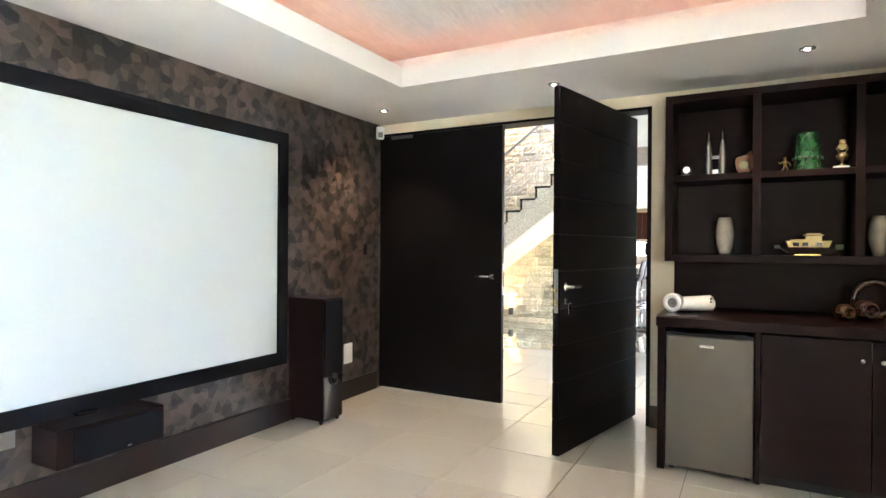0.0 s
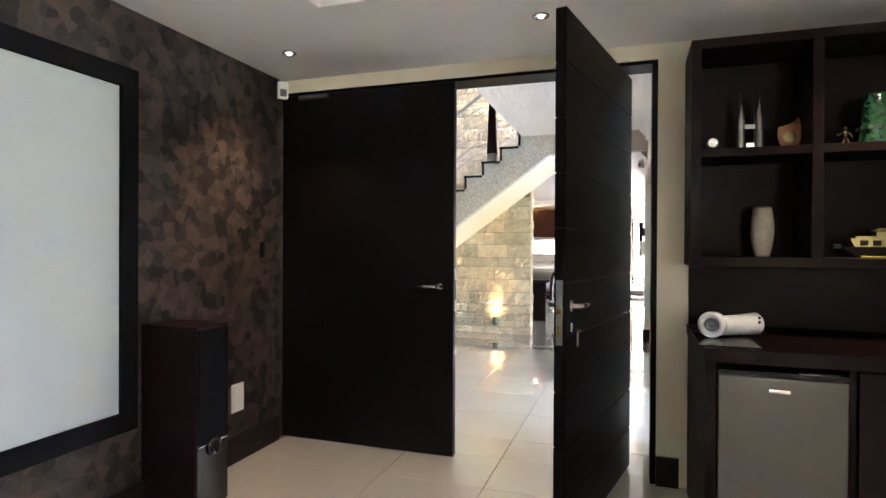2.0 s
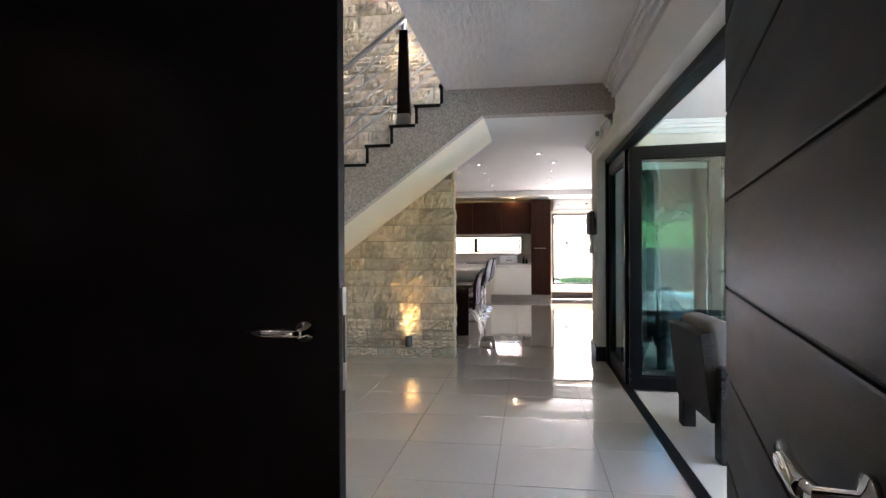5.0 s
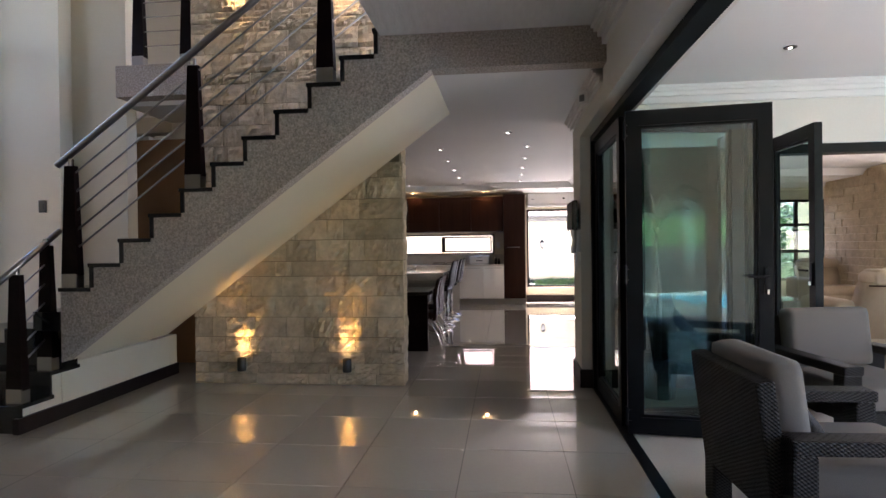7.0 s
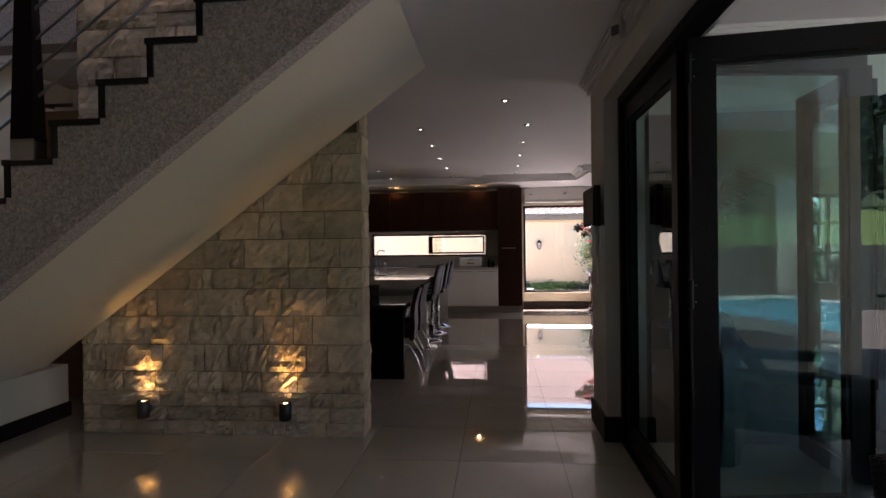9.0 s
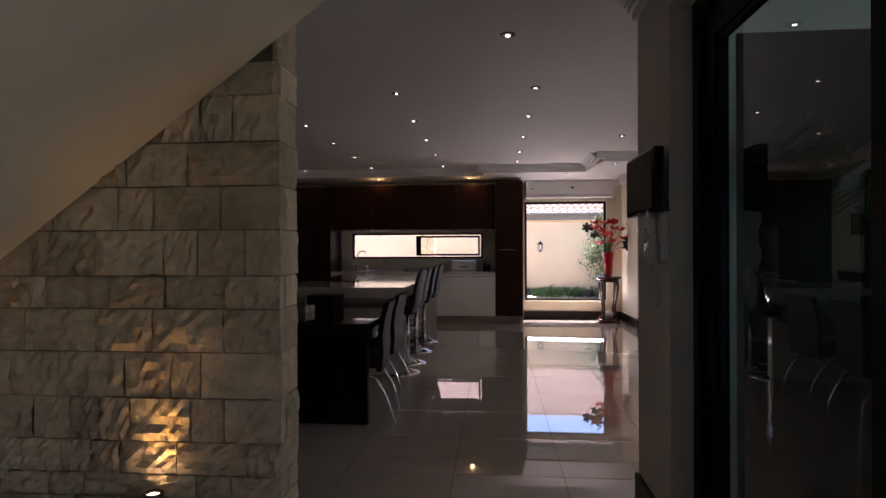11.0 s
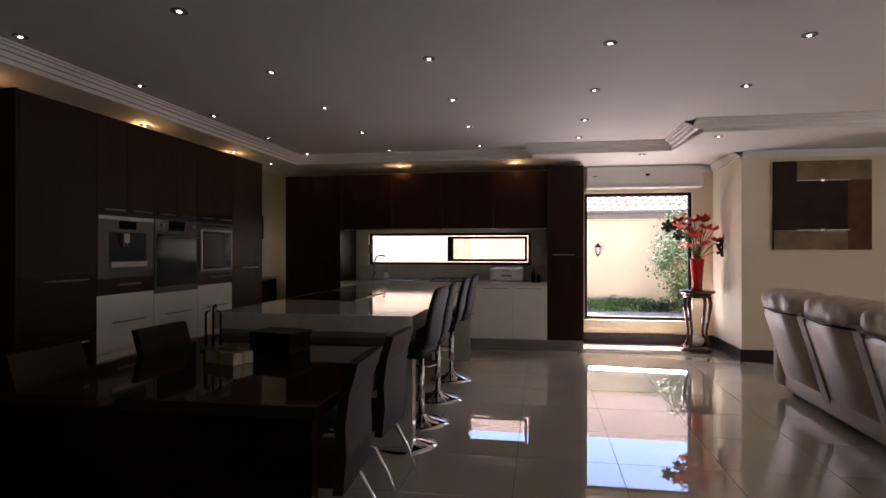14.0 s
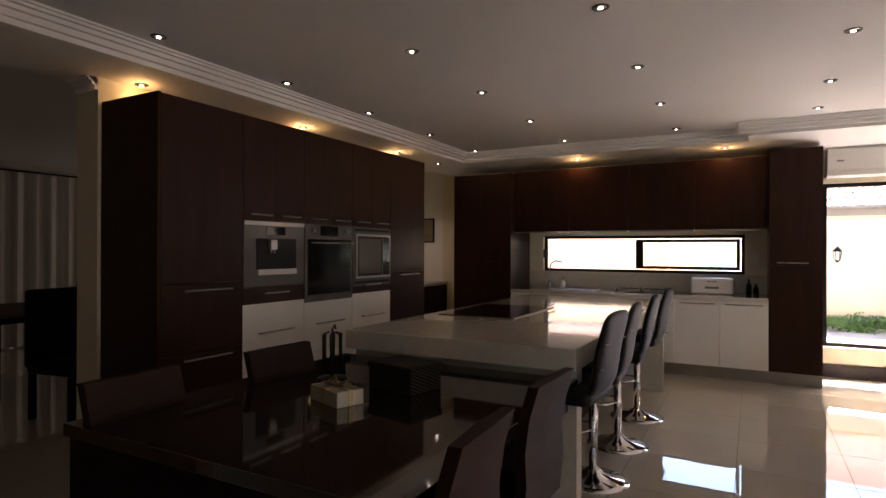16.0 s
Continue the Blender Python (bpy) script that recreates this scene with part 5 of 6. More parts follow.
part("trim", boxbm((XF - 0.3, XF + 0.004, 14.075, 14.655, 1.02, 1.54), bevel=0.002), M_STEELDARK, mw, "brushed steel trim")
part("case", boxbm((XF + 0.004, XF + 0.022, 14.10, 14.63, 1.09, 1.48), bevel=0.004), M_STEEL, mw)
part("window", boxbm((XF + 0.022, XF + 0.025, 14.14, 14.47, 1.13, 1.44), bevel=0.001), M_STEELDARK, mw, "reflective door glass")
part("window_surround", boxbm((XF + 0.022, XF + 0.024, 14.12, 14.14, 1.11, 1.46), (XF + 0.022, XF + 0.024, 14.47, 14.49, 1.11, 1.46), (XF + 0.022, XF + 0.024, 14.14, 14.47, 1.11, 1.13), (XF + 0.022, XF + 0.024, 14.14, 14.47, 1.44, 1.46)), M_BLACK, mw, "black window border")
part("control_strip", boxbm((XF + 0.022, XF + 0.025, 14.50, 14.61, 1.11, 1.46), bevel=0.001), M_BLACKGLOSS, mw, "black control strip")
for z in (1.045, 1.505):
    part("vent", boxbm((XF + 0.004, XF + 0.007, 14.10, 14.63, z, z + 0.02)), M_BLACK, mw, "black vent slot")

YF = 16.755


def yfront(ob, x0, x1, z0, z1, m, y=None, label=""):
    y = YF if y is None else y
    return part("front_panel", boxbm((x0 + 0.0015, x1 - 0.0015, y, y + 0.02, z0 + 0.0015, z1 - 0.0015), bevel=0.0015), m, ob, label)


u = base("tall_cabinet", "tall reddish-brown cabinet beside the window door", "cabinet", "tall kitchen cabinets")
part("carcass", boxbm((-1.058, -0.602, YF + 0.021, 17.44, 0.125, 2.368)), M_MAHOG, u)
for z0, z1 in ((0.125, 1.20), (1.20, 2.368)):
    yfront(u, -1.06, -0.60, z0, z1, M_MAHOG)
bar_handle(u, (-0.99, YF, 1.225), (-0.72, YF, 1.225), (0, -0.026, 0))
part("plinth", boxbm((-1.06, -0.602, YF + 0.02, 17.43, 0, 0.124)), M_STEEL, u, "brushed steel plinth")
u = base("tall_cabinet", "tall reddish-brown cabinet in the kitchen corner", "cabinet", "tall kitchen cabinets")
part("carcass", boxbm((-4.648, -3.872, YF + 0.021, 17.44, 0.1, 2.31)), M_MAHOG, u)
for a, b in ((-4.65, -4.26), (-4.26, -3.87)):
    for z0, z1 in ((0.1, 1.20), (1.20, 2.31)):
        yfront(u, a, b, z0, z1, M_MAHOG)
part("end_panel", boxbm((-3.869, -3.85, YF - 0.01, 17.44, 0.0, 2.31)), M_MAHOG, u)
part("plinth", boxbm((-4.648, -3.872, YF + 0.04, 17.43, 0, 0.1)), M_STEEL, u)
for k in range(4):
    x0 = -3.846 + k * 0.696
    u = base("wall_cabinet", "reddish-brown overhead kitchen cabinet", "cabinet", "overhead kitchen cabinets")
    part("carcass", boxbm((x0 + 0.001, x0 + 0.695, 16.88, 17.44, 1.575, 2.328)), M_MAHOG, u)
    f = yfront(u, x0, x0 + 0.696, 1.572, 2.328, M_MAHOG, 16.859)
    part("finger_rail", boxbm((x0 + 0.01, x0 + 0.686, 16.855, 16.88, 1.556, 1.571)), M_STEEL, u, "steel finger rail")
for x0, x1, split in ((-3.846, -2.99, 0), (-2.99, -2.36, 0), (-2.36, -1.95, 1), (-1.95, -1.505, 0), (-1.505, -1.06, 0)):
    u = base("base_cabinet", "white gloss kitchen base cabinet", "cabinet", "white base cabinets")
    part("carcass", boxbm((x0 + 0.001, x1 - 0.001, YF + 0.021, 17.44, 0.125, 0.82)), M_WHITE, u)
    for z0, z1 in (((0.125, 0.48), (0.48, 0.815)) if split else ((0.125, 0.815),)):
        f = yfront(u, x0, x1, z0, z1, M_WHITE)
        bar_handle(f, (x0 + 0.05, YF, z1 - 0.03), (x1 - 0.05, YF, z1 - 0.03), (0, -0.02, 0))
    part("plinth", boxbm((x0 + 0.001, x1 - 0.001, YF + 0.02, YF + 0.03, 0, 0.124)), M_STEEL, u, "brushed steel plinth")
wt = base("kitchen_worktop", "pale stone worktop along the window wall", "worktop")
part("slab", boxbm((-3.846, -1.062, YF - 0.015, 17.445, 0.822, 0.862), bevel=0.003), M_STONETOP, wt)
part("upstand", boxbm((-3.846, -1.062, 17.43, 17.449, 0.863, 1.068)), M_STONETOP, wt, "pale stone upstand")
sk = base("kitchen_sink", "steel inset sink in the worktop", "sink", at=(-3.15, 17.1, 0.862))
part("bowl", boxbm((-0.28, 0.28, -0.2, -0.18, 0, 0.004), (-0.28, 0.28, 0.18, 0.2, 0, 0.004), (-0.28, -0.26, -0.18, 0.18, 0, 0.004), (0.26, 0.28, -0.18, 0.18, 0, 0.004), (-0.26, 0.26, -0.18, 0.18, 0.0, 0.001)), M_STEEL, sk)
tp = base("kitchen_tap", "chrome swan-neck kitchen tap", "tap", at=(-3.52, 17.28, 0.862))
part("body", lathebm([(0.028, 0), (0.026, 0.03), (0.018, 0.05), (0.018, 0.09), (0, 0.09)], 16), M_CHROME, tp, "", True)
part("spout", tubebm([(0, 0, 0.08), (0, 0, 0.24), (0.02, 0, 0.31), (0.07, -0.01, 0.345), (0.15, -0.02, 0.34), (0.17, -0.02, 0.31)], 0.011, 10), M_CHROME, tp, "", True)
part("lever", tubebm([(0, 0, 0.06), (-0.06, -0.02, 0.10)], 0.007, 8), M_CHROME, tp)
sb = base("soap_dispenser", "clear plastic soap bottle with pump", "bottle", at=(-3.36, 17.3, 0.862))
part("bottle", lathebm([(0.04, 0), (0.042, 0.06), (0.03, 0.09), (0.012, 0.10), (0, 0.10)], 16), M_PLASTIC, sb, "", True)
part("pump", tubebm([(0, 0, 0.1), (0, 0, 0.135), (0.035, 0, 0.135)], 0.007, 8), M_GREYPLASTIC, sb)
gh = base("gas_hob", "small black gas hob with cast grates", "hob", at=(-2.35, 17.1, 0.862))
part("plate", boxbm((-0.28, 0.28, -0.2, 0.2, 0, 0.008), bevel=0.002), M_BLACKGLOSS, gh)
for gx in (-0.14, 0.14):
    gr = part("grate", boxbm((gx - 0.11, gx + 0.11, -0.006, 0.006, 0.03, 0.04), (gx - 0.006, gx + 0.006, -0.16, -0.006, 0.03, 0.04), (gx - 0.006, gx + 0.006, 0.006, 0.16, 0.03, 0.04), (gx - 0.11, gx - 0.098, -0.16, -0.15, 0.008, 0.04), (gx + 0.098, gx + 0.11, 0.15, 0.16, 0.008, 0.04)), M_BLACK, gh)
bb = base("bread_bin", "cream metal bread bin with roll front", "bread bin", at=(-1.60, 17.22, 0.862))
part("bin", boxbm((-0.22, 0.22, -0.13, 0.13, 0, 0.18), bevel=0.03), M_WHITE, bb)
part("lid_handle", boxbm((-0.05, 0.05, -0.15, -0.13, 0.135, 0.15), bevel=0.004), M_STEEL, bb)
part("lettering_bar", boxbm((-0.07, 0.07, -0.133, -0.131, 0.06, 0.085)), M_GREYPLASTIC, bb)
for bx, bh in ((-1.24, 0.17), (-1.17, 0.12)):
    kb = base("dark_bottle", "small dark bottle on the worktop", "bottle", at=(bx, 17.25, 0.862))
    part("body", lathebm([(0.028, 0), (0.028, bh * 0.6), (0.01, bh * 0.8), (0.01, bh), (0, bh)], 14), M_BLACKGLOSS, kb, "", True)
wall_plate("power_socket", "white socket plate on the splashback wall", (-1.18, 17.45, 1.27), 0.08, 0.14, M_PLASTIC, [(0, 0.03, 0.04, 0.04), (0, -0.03, 0.04, 0.04)], "y")
wall_plate("power_socket", "grey socket plate on the splashback wall", (-3.63, 17.45, 1.30), 0.06, 0.12, M_GREYPLASTIC, [(0, 0, 0.04, 0.04)], "y")

isl = base("kitchen_island", "cream stone kitchen island with waterfall ends", "kitchen island")
part("worktop", boxbm((-3.30, -1.935, 12.785, 15.98, 0.765, 0.873), bevel=0.003), M_STONETOP, isl, "thick cream stone top")
part("end_panel", boxbm((-3.28, -1.95, 12.86, 12.95, 0, 0.764), bevel=0.002), M_STONETOP, isl)
part("end_panel", boxbm((-3.28, -1.95, 15.86, 15.95, 0, 0.764), bevel=0.002), M_STONETOP, isl)
part("carcass", boxbm((-3.26, -2.42, 12.951, 15.859, 0.08, 0.763)), M_WHITE, isl, "white cupboard body")
part("back_panel", boxbm((-2.42, -2.40, 12.951, 15.859, 0.0, 0.763)), M_MAHOG, isl, "reddish-brown back panel")
hob = base("ceramic_hob", "black glass hob set in the island", "hob", at=(-2.925, 14.2, 0.873))
part("glass", boxbm((-0.29, 0.29, -0.45, 0.45, 0, 0.006), bevel=0.002), M_BLACKGLOSS, hob)
part("edge_trim", boxbm((0.29, 0.30, -0.45, 0.45, 0, 0.008)), M_STEEL, hob)
part("far_handle", tubebm([(0.30, 0.30, 0.03), (0.30, 0.44, 0.03), (0.28, 0.47, 0.045)], 0.008, 8), M_STEEL, hob)

tab = base("dining_table", "dark polished stone table joined to the island", "table")
part("tabletop", boxbm((-3.36, -1.945, 11.262, 12.855, 0.675, 0.72), bevel=0.003), M_DARKTOP, tab, "polished dark top")
part("end_panel", boxbm((-3.34, -1.965, 11.275, 11.335, 0, 0.674), bevel=0.002), M_DARKWOOD, tab)
part("apron", boxbm((-3.30, -3.27, 11.336, 12.85, 0.56, 0.674)), M_DARKWOOD, tab)
part("apron", boxbm((-2.02, -1.99, 11.336, 12.85, 0.56, 0.674)), M_DARKWOOD, tab)


def bar_stool():
    ob = base("bar_stool", "black leather bar stool with chrome pedestal", "stool", "bar stools at the island")
    part("base_plate", lathebm([(0.0, 0), (0.205, 0), (0.205, 0.008), (0.17, 0.02), (0.06, 0.045), (0.04, 0.07), (0, 0.07)], 32), M_CHROME, ob, "chrome trumpet base", True)
    part("column", lathebm([(0.026, 0.06), (0.026, 0.42), (0.018, 0.425), (0.018, 0.60), (0, 0.60)], 16), M_CHROME, ob, "", True)
    part("footrest", tubebm([(0.0, 0.02, 0.30), (-0.05, 0.12, 0.30), (-0.16, 0.12, 0.30), (-0.20, 0.0, 0.30), (-0.16, -0.12, 0.30), (-0.05, -0.12, 0.30), (0.0, -0.02, 0.30)], 0.009, 8), M_CHROME, ob, "", True)
    part("seat", boxbm((-0.20, 0.17, -0.20, 0.20, 0.60, 0.69), bevel=0.035), M_LEATHER_B, ob, "padded black leather seat", True)
    bm = bmesh.new()
    prof = [(0.10, 0.61), (0.17, 0.66), (0.185, 0.76), (0.20, 0.88), (0.235, 1.0), (0.245, 1.055)]
    rows = []
    for i, (px, pz) in enumerate(prof):
        th = 0.045 if 0 < i < len(prof) - 1 else 0.025
        hw = 0.20 - (0.02 if i in (0, len(prof) - 1) else 0)
        rows.append([bm.verts.new((px - th * 0.5, -hw, pz)), bm.verts.new((px - th * 0.7, 0, pz)), bm.verts.new((px - th * 0.5, hw, pz)), bm.verts.new((px + th * 0.5, hw, pz)), bm.verts.new((px + th * 0.8, 0, pz)), bm.verts.new((px + th * 0.5, -hw, pz))])
    for a, b in zip(rows, rows[1:]):
        for i in range(6):
            bm.faces.new((a[i], a[(i + 1) % 6], b[(i + 1) % 6], b[i]))
    bm.faces.new(list(reversed(rows[0])))
    bm.faces.new(rows[-1])
    bmesh.ops.recalc_face_normals(bm, faces=bm.faces[:])
    bk = part("backrest", bm, M_LEATHER_B, ob, "curved black leather back", True)
    md = bk.modifiers.new("round", 'SUBSURF')
    md.levels = md.render_levels = 2
    for zz in (0.78, 0.90):
        part("seam", boxbm((0.205 + (zz - 0.78) * 0.2, 0.212 + (zz - 0.78) * 0.2, -0.17, 0.17, zz, zz + 0.004)), M_BLACK, ob)
    return ob


bs = bar_stool()
bs.matrix_basis = pose(-2.02, 13.47, 0, 0, 0, 2)
for y, r in ((12.98, -4), (14.16, 3), (14.91, -2)):
    copy_thing(bs, pose(-2.02, y, 0, 0, 0, r))


def dining_chair():
    ob = base("dining_chair", "dark brown leather chair with chrome cantilever legs", "chair", "dining chairs")
    bm = bmesh.new()
    prof = [(0.19, 0.36), (0.205, 0.50), (0.20, 0.62), (0.215, 0.74), (0.25, 0.86)]
    rows = []
    for px, pz in prof:
        rows.append([bm.verts.new((px - 0.02, -0.20, pz)), bm.verts.new((px - 0.028, 0, pz)), bm.verts.new((px - 0.02, 0.20, pz)), bm.verts.new((px + 0.02, 0.20, pz)), bm.verts.new((px + 0.022, 0, pz)), bm.verts.new((px + 0.02, -0.20, pz))])
    for a, b in zip(rows, rows[1:]):
        for i in range(6):
            bm.faces.new((a[i], a[(i + 1) % 6], b[(i + 1) % 6], b[i]))
    bm.faces.new(list(reversed(rows[0])))
    bm.faces.new(rows[-1])
    bmesh.ops.recalc_face_normals(bm, faces=bm.faces[:])
    part("backrest", bm, M_LEATHER_BR, ob, "tall curved leather back")
    part("seat", boxbm((-0.23, 0.19, -0.20, 0.20, 0.38, 0.455), bevel=0.025), M_LEATHER_BR, ob, "padded leather seat", True)
    for y in (-0.19, 0.19):
        part("leg", tubebm([(-0.2, y, 0.37), (0.05, y, 0.36), (0.17, y, 0.30), (0.24, y, 0.18), (0.29, y, 0.012)], 0.011, 8), M_CHROME, ob, "curved chrome leg", True)
        part("leg", tubebm([(-0.17, y, 0.37), (-0.21, y, 0.2), (-0.22, y, 0.012)], 0.011, 8), M_CHROME, ob, "chrome leg", True)
    return ob


dc = dining_chair()
dc.matrix_basis = pose(-2.10, 11.55, 0, 0, 0, 3)
copy_thing(dc, pose(-2.12, 12.24, 0, 0, 0, -2))
copy_thing(dc, pose(-3.02, 12.21, 0, 0, 0, 178))
copy_thing(dc, pose(-3.06, 11.50, 0, 0, 0, 183))

bx = base("gift_box", "small white patterned box tied with gold bow", "box", at=(-2.70, 11.97, 0.72), rz=-20)
part("box", boxbm((-0.105, 0.105, -0.062, 0.062, 0, 0.062), bevel=0.004), M_CERAMIC, bx)
part("ribbon", boxbm((-0.012, 0.012, -0.064, 0.064, 0.001, 0.065), (-0.107, 0.107, -0.01, 0.01, 0.001, 0.065)), M_GOLD, bx, "gold ribbon")
part("bow", tubebm([(0, 0, 0.066), (0.035, 0.03, 0.085), (0.05, 0.0, 0.072), (0, 0, 0.068), (-0.045, 0.02, 0.09), (-0.05, -0.02, 0.072), (0, 0, 0.066)], 0.006, 6), M_GOLD, bx)
bk = base("wicker_box", "dark woven square box on the table", "box", at=(-2.58, 12.30, 0.72), rz=-12)
part("box", boxbm((-0.13, 0.13, -0.10, 0.10, 0, 0.115), bevel=0.006), M_WEAVE, bk)
part("lid", boxbm((-0.135, 0.135, -0.105, 0.105, 0.09, 0.12), bevel=0.006), M_WEAVE, bk)
cs = base("cutlery_stand", "black wire stand with hanging dark cutlery", "cutlery stand", at=(-2.98, 12.28, 0.72))
part("foot", lathebm([(0.07, 0), (0.07, 0.008), (0.01, 0.014), (0, 0.014)], 20), M_BLACK, cs)
part("stem", tubebm([(0, 0, 0.01), (0, 0, 0.24), (0.015, 0, 0.26), (0.02, 0, 0.24)], 0.005, 8), M_BLACK, cs)
for k in range(6):
    a = k * math.pi / 3
    x, y = 0.045 * math.cos(a), 0.045 * math.sin(a)
    part("cutlery", tubebm([(x * 0.4, y * 0.4, 0.225), (x, y, 0.215), (x, y, 0.12), (x, y, 0.03)], [0.003, 0.006, 0.005, 0.008], 8), M_BLACKGLOSS, cs)

ac = base("air_conditioner", "white wall air conditioner above the window", "air conditioner", at=(0.22, 17.45, 2.12))
bm = bmesh.new()
prism(bm, [(-0.21, 0.06), (-0.19, 0.01), (-0.10, 0.0), (-0.002, 0.0), (-0.002, 0.295), (-0.20, 0.295), (-0.215, 0.27)], "x", -0.74, 0.74)
part("case", bm, M_PLASTIC, ac)
part("flap", boxbm((-0.70, 0.70, -0.205, -0.12, 0.006, 0.016)), M_PLASTIC, ac)
part("display", boxbm((0.02, 0.07, -0.218, -0.213, 0.155, 0.185)), M_BLACKGLOSS, ac)
part("badge", boxbm((-0.66, -0.60, -0.218, -0.213, 0.15, 0.165)), M_GREYPLASTIC, ac)

# flower stand
fs = base("plant_stand", "carved mahogany pedestal table with curved legs", "side table", at=(0.83, 17.02, 0))
part("tabletop", lathebm([(0.0, 0.73), (0.20, 0.73), (0.215, 0.745), (0.215, 0.765), (0.19, 0.775), (0, 0.775)], 28), M_WOODRED, fs, "", True)
part("apron", lathebm([(0.15, 0.68), (0.17, 0.685), (0.17, 0.73), (0.15, 0.73)], 24), M_WOODRED, fs, "", True)
for k in range(4):
    a = math.pi / 4 + k * math.pi / 2
    part("leg", tubebm([(r * math.cos(a), r * math.sin(a), z) for r, z in ((0.16, 0.70), (0.18, 0.60), (0.15, 0.42), (0.12, 0.25), (0.14, 0.12), (0.18, 0.03))], [0.026, 0.024, 0.018, 0.016, 0.018, 0.024], 10), M_WOODRED, fs, "curved carved leg", True)
part("lower_shelf", lathebm([(0.0, 0.03), (0.19, 0.03), (0.20, 0.045), (0.19, 0.06), (0, 0.06)], 28), M_WOODRED, fs, "", True)
ob = base("china_jar", "white china jar with lid on lower shelf", "jar", at=(0.83, 17.02, 0.06))
part("body", lathebm([(0.04, 0), (0.07, 0.03), (0.085, 0.07), (0.07, 0.11), (0.05, 0.12), (0, 0.12)], 20), M_PLASTIC, ob, "", True)
part("lid", lathebm([(0.055, 0.12), (0.04, 0.145), (0.012, 0.155), (0.014, 0.17), (0, 0.175)], 18), M_PLASTIC, ob, "", True)
fl = base("flower_vase", "tall red vase with tropical red flowers", "flowers", at=(0.83, 17.02, 0.775))
part("vase", lathebm([(0.0, 0), (0.055, 0), (0.06, 0.02), (0.075, 0.25), (0.088, 0.40), (0.08, 0.40), (0.06, 0.2), (0, 0.1)], 28), M_RED, fl, "glossy red vase", True)
frng = random.Random(3)
for k in range(17):
    a, ln, ht = frng.uniform(0, 6.28), frng.uniform(0.06, 0.28), frng.uniform(0.50, 0.92)
    tip = Vector((ln * math.cos(a), ln * math.sin(a) * 0.6, ht))
    stem = part("stem", tubebm([(0, 0, 0.36), tip * 0.6 + Vector((0, 0, 0.18)), tip], 0.005, 6), M_LEAF, fl)
    bm = bmesh.new()
    for j in range(6):
        b = j * 1.05 + k
        d = Vector((math.cos(b), math.sin(b), 0.55)).normalized()
        s = d.cross(Vector((0, 0, 1))).normalized() * 0.042
        p0, p1, p2 = tip, tip + d * 0.07, tip + d * 0.135 + Vector((0, 0, 0.012))
        bm.faces.new([bm.verts.new(q) for q in (p0, p1 + s, p2, p1 - s)])
    part("bloom", bm, M_PETAL, stem, "red open bloom")
for sx, ht in ((-0.16, 0.98), (-0.22, 0.86), (-0.10, 0.88)):
    stem = part("stem", tubebm([(0, 0, 0.36), (sx * 0.5, 0, 0.65), (sx, 0, ht - 0.1)], 0.005, 6), M_LEAF, fl)
    bm = bmesh.new()
    for j in range(7):
        zz = ht - 0.22 + j * 0.036
        sd = 1 if j % 2 else -1
        c = Vector((sx, 0, zz))
        bm.faces.new([bm.verts.new(c + Vector(q)) for q in ((0, -0.012, 0), (sd * 0.05, 0, 0.045), (sd * 0.012, 0, 0.06), (0, 0.012, 0.02))])
    part("bloom", bm, M_ORANGE, stem, "orange claw-shaped bloom")
for lx, lz, r in ((-0.36, 0.82, 0.10), (0.33, 0.60, 0.13), (0.30, 0.50, 0.09), (-0.24, 0.70, 0.08)):
    stem = part("stem", tubebm([(0, 0, 0.38), (lx * 0.6, 0.0, lz - 0.02), (lx, 0, lz)], 0.004, 6), M_LEAFDARK, fl)
    bm = bmesh.new()
    c = bm.verts.new((lx, -0.01, lz))
    ring = []
    for j in range(24):
        a = 2 * math.pi * j / 24
        rr = r * (1.0 if j % 4 else 0.55) * (1.0 + 0.15 * math.cos(a))
        ring.append(bm.verts.new((lx + rr * math.cos(a), -0.02 + 0.03 * math.sin(a * 2), lz + rr * 0.85 * math.sin(a))))
    for j in range(24):
        bm.faces.new((c, ring[j], ring[(j + 1) % 24]))
    part("leaf", bm, M_LEAFDARK, stem, "dark notched leaf")
for tx, th in ((0.10, 1.05), (0.16, 0.98), (0.05, 1.02), (0.24, 0.86)):
    part("twig", tubebm([(0, 0, 0.38), (tx * 0.5, 0.01, 0.7), (tx, 0, th)], [0.004, 0.003, 0.0015], 6), M_WOODOR, fl, "thin dry twig")

# pictures
def picture(x0, label, mats):
    ob = base("wall_picture", label, "picture", "square wall pictures", at=(x0, 16.35, 1.29))
    a, b, c, d, e = mats
    part("canvas", boxbm((0, 1.0, -0.03, 0, 0, 1.0)), M_PIC_DARK, ob)
    for nm, bx2, m in (("panel", (0.0, 0.24, -0.042, -0.03, 0.22, 1.0), a), ("panel", (0.0, 0.76, -0.041, -0.03, 0.0, 0.22), b), ("panel", (0.24, 1.0, -0.041, -0.03, 0.78, 1.0), c), ("panel", (0.76, 1.0, -0.042, -0.03, 0.0, 0.78), d), ("panel", (0.24, 0.76, -0.038, -0.03, 0.22, 0.78), e)):
        part(nm, boxbm(bx2, bevel=0.002), m, ob)
    for z in (0.22, 0.78):
        part("metal_strip", boxbm((0.24, 0.78, -0.046, -0.042, z - 0.006, z + 0.006)), M_STEEL, ob, "thin steel strip")
    for z, x in ((0.22, 0.5), (0.78, 0.5)):
        part("stud", boxbm((x - 0.02, x + 0.02, -0.052, -0.046, z - 0.014, z + 0.014), bevel=0.002), M_CHROME, ob)


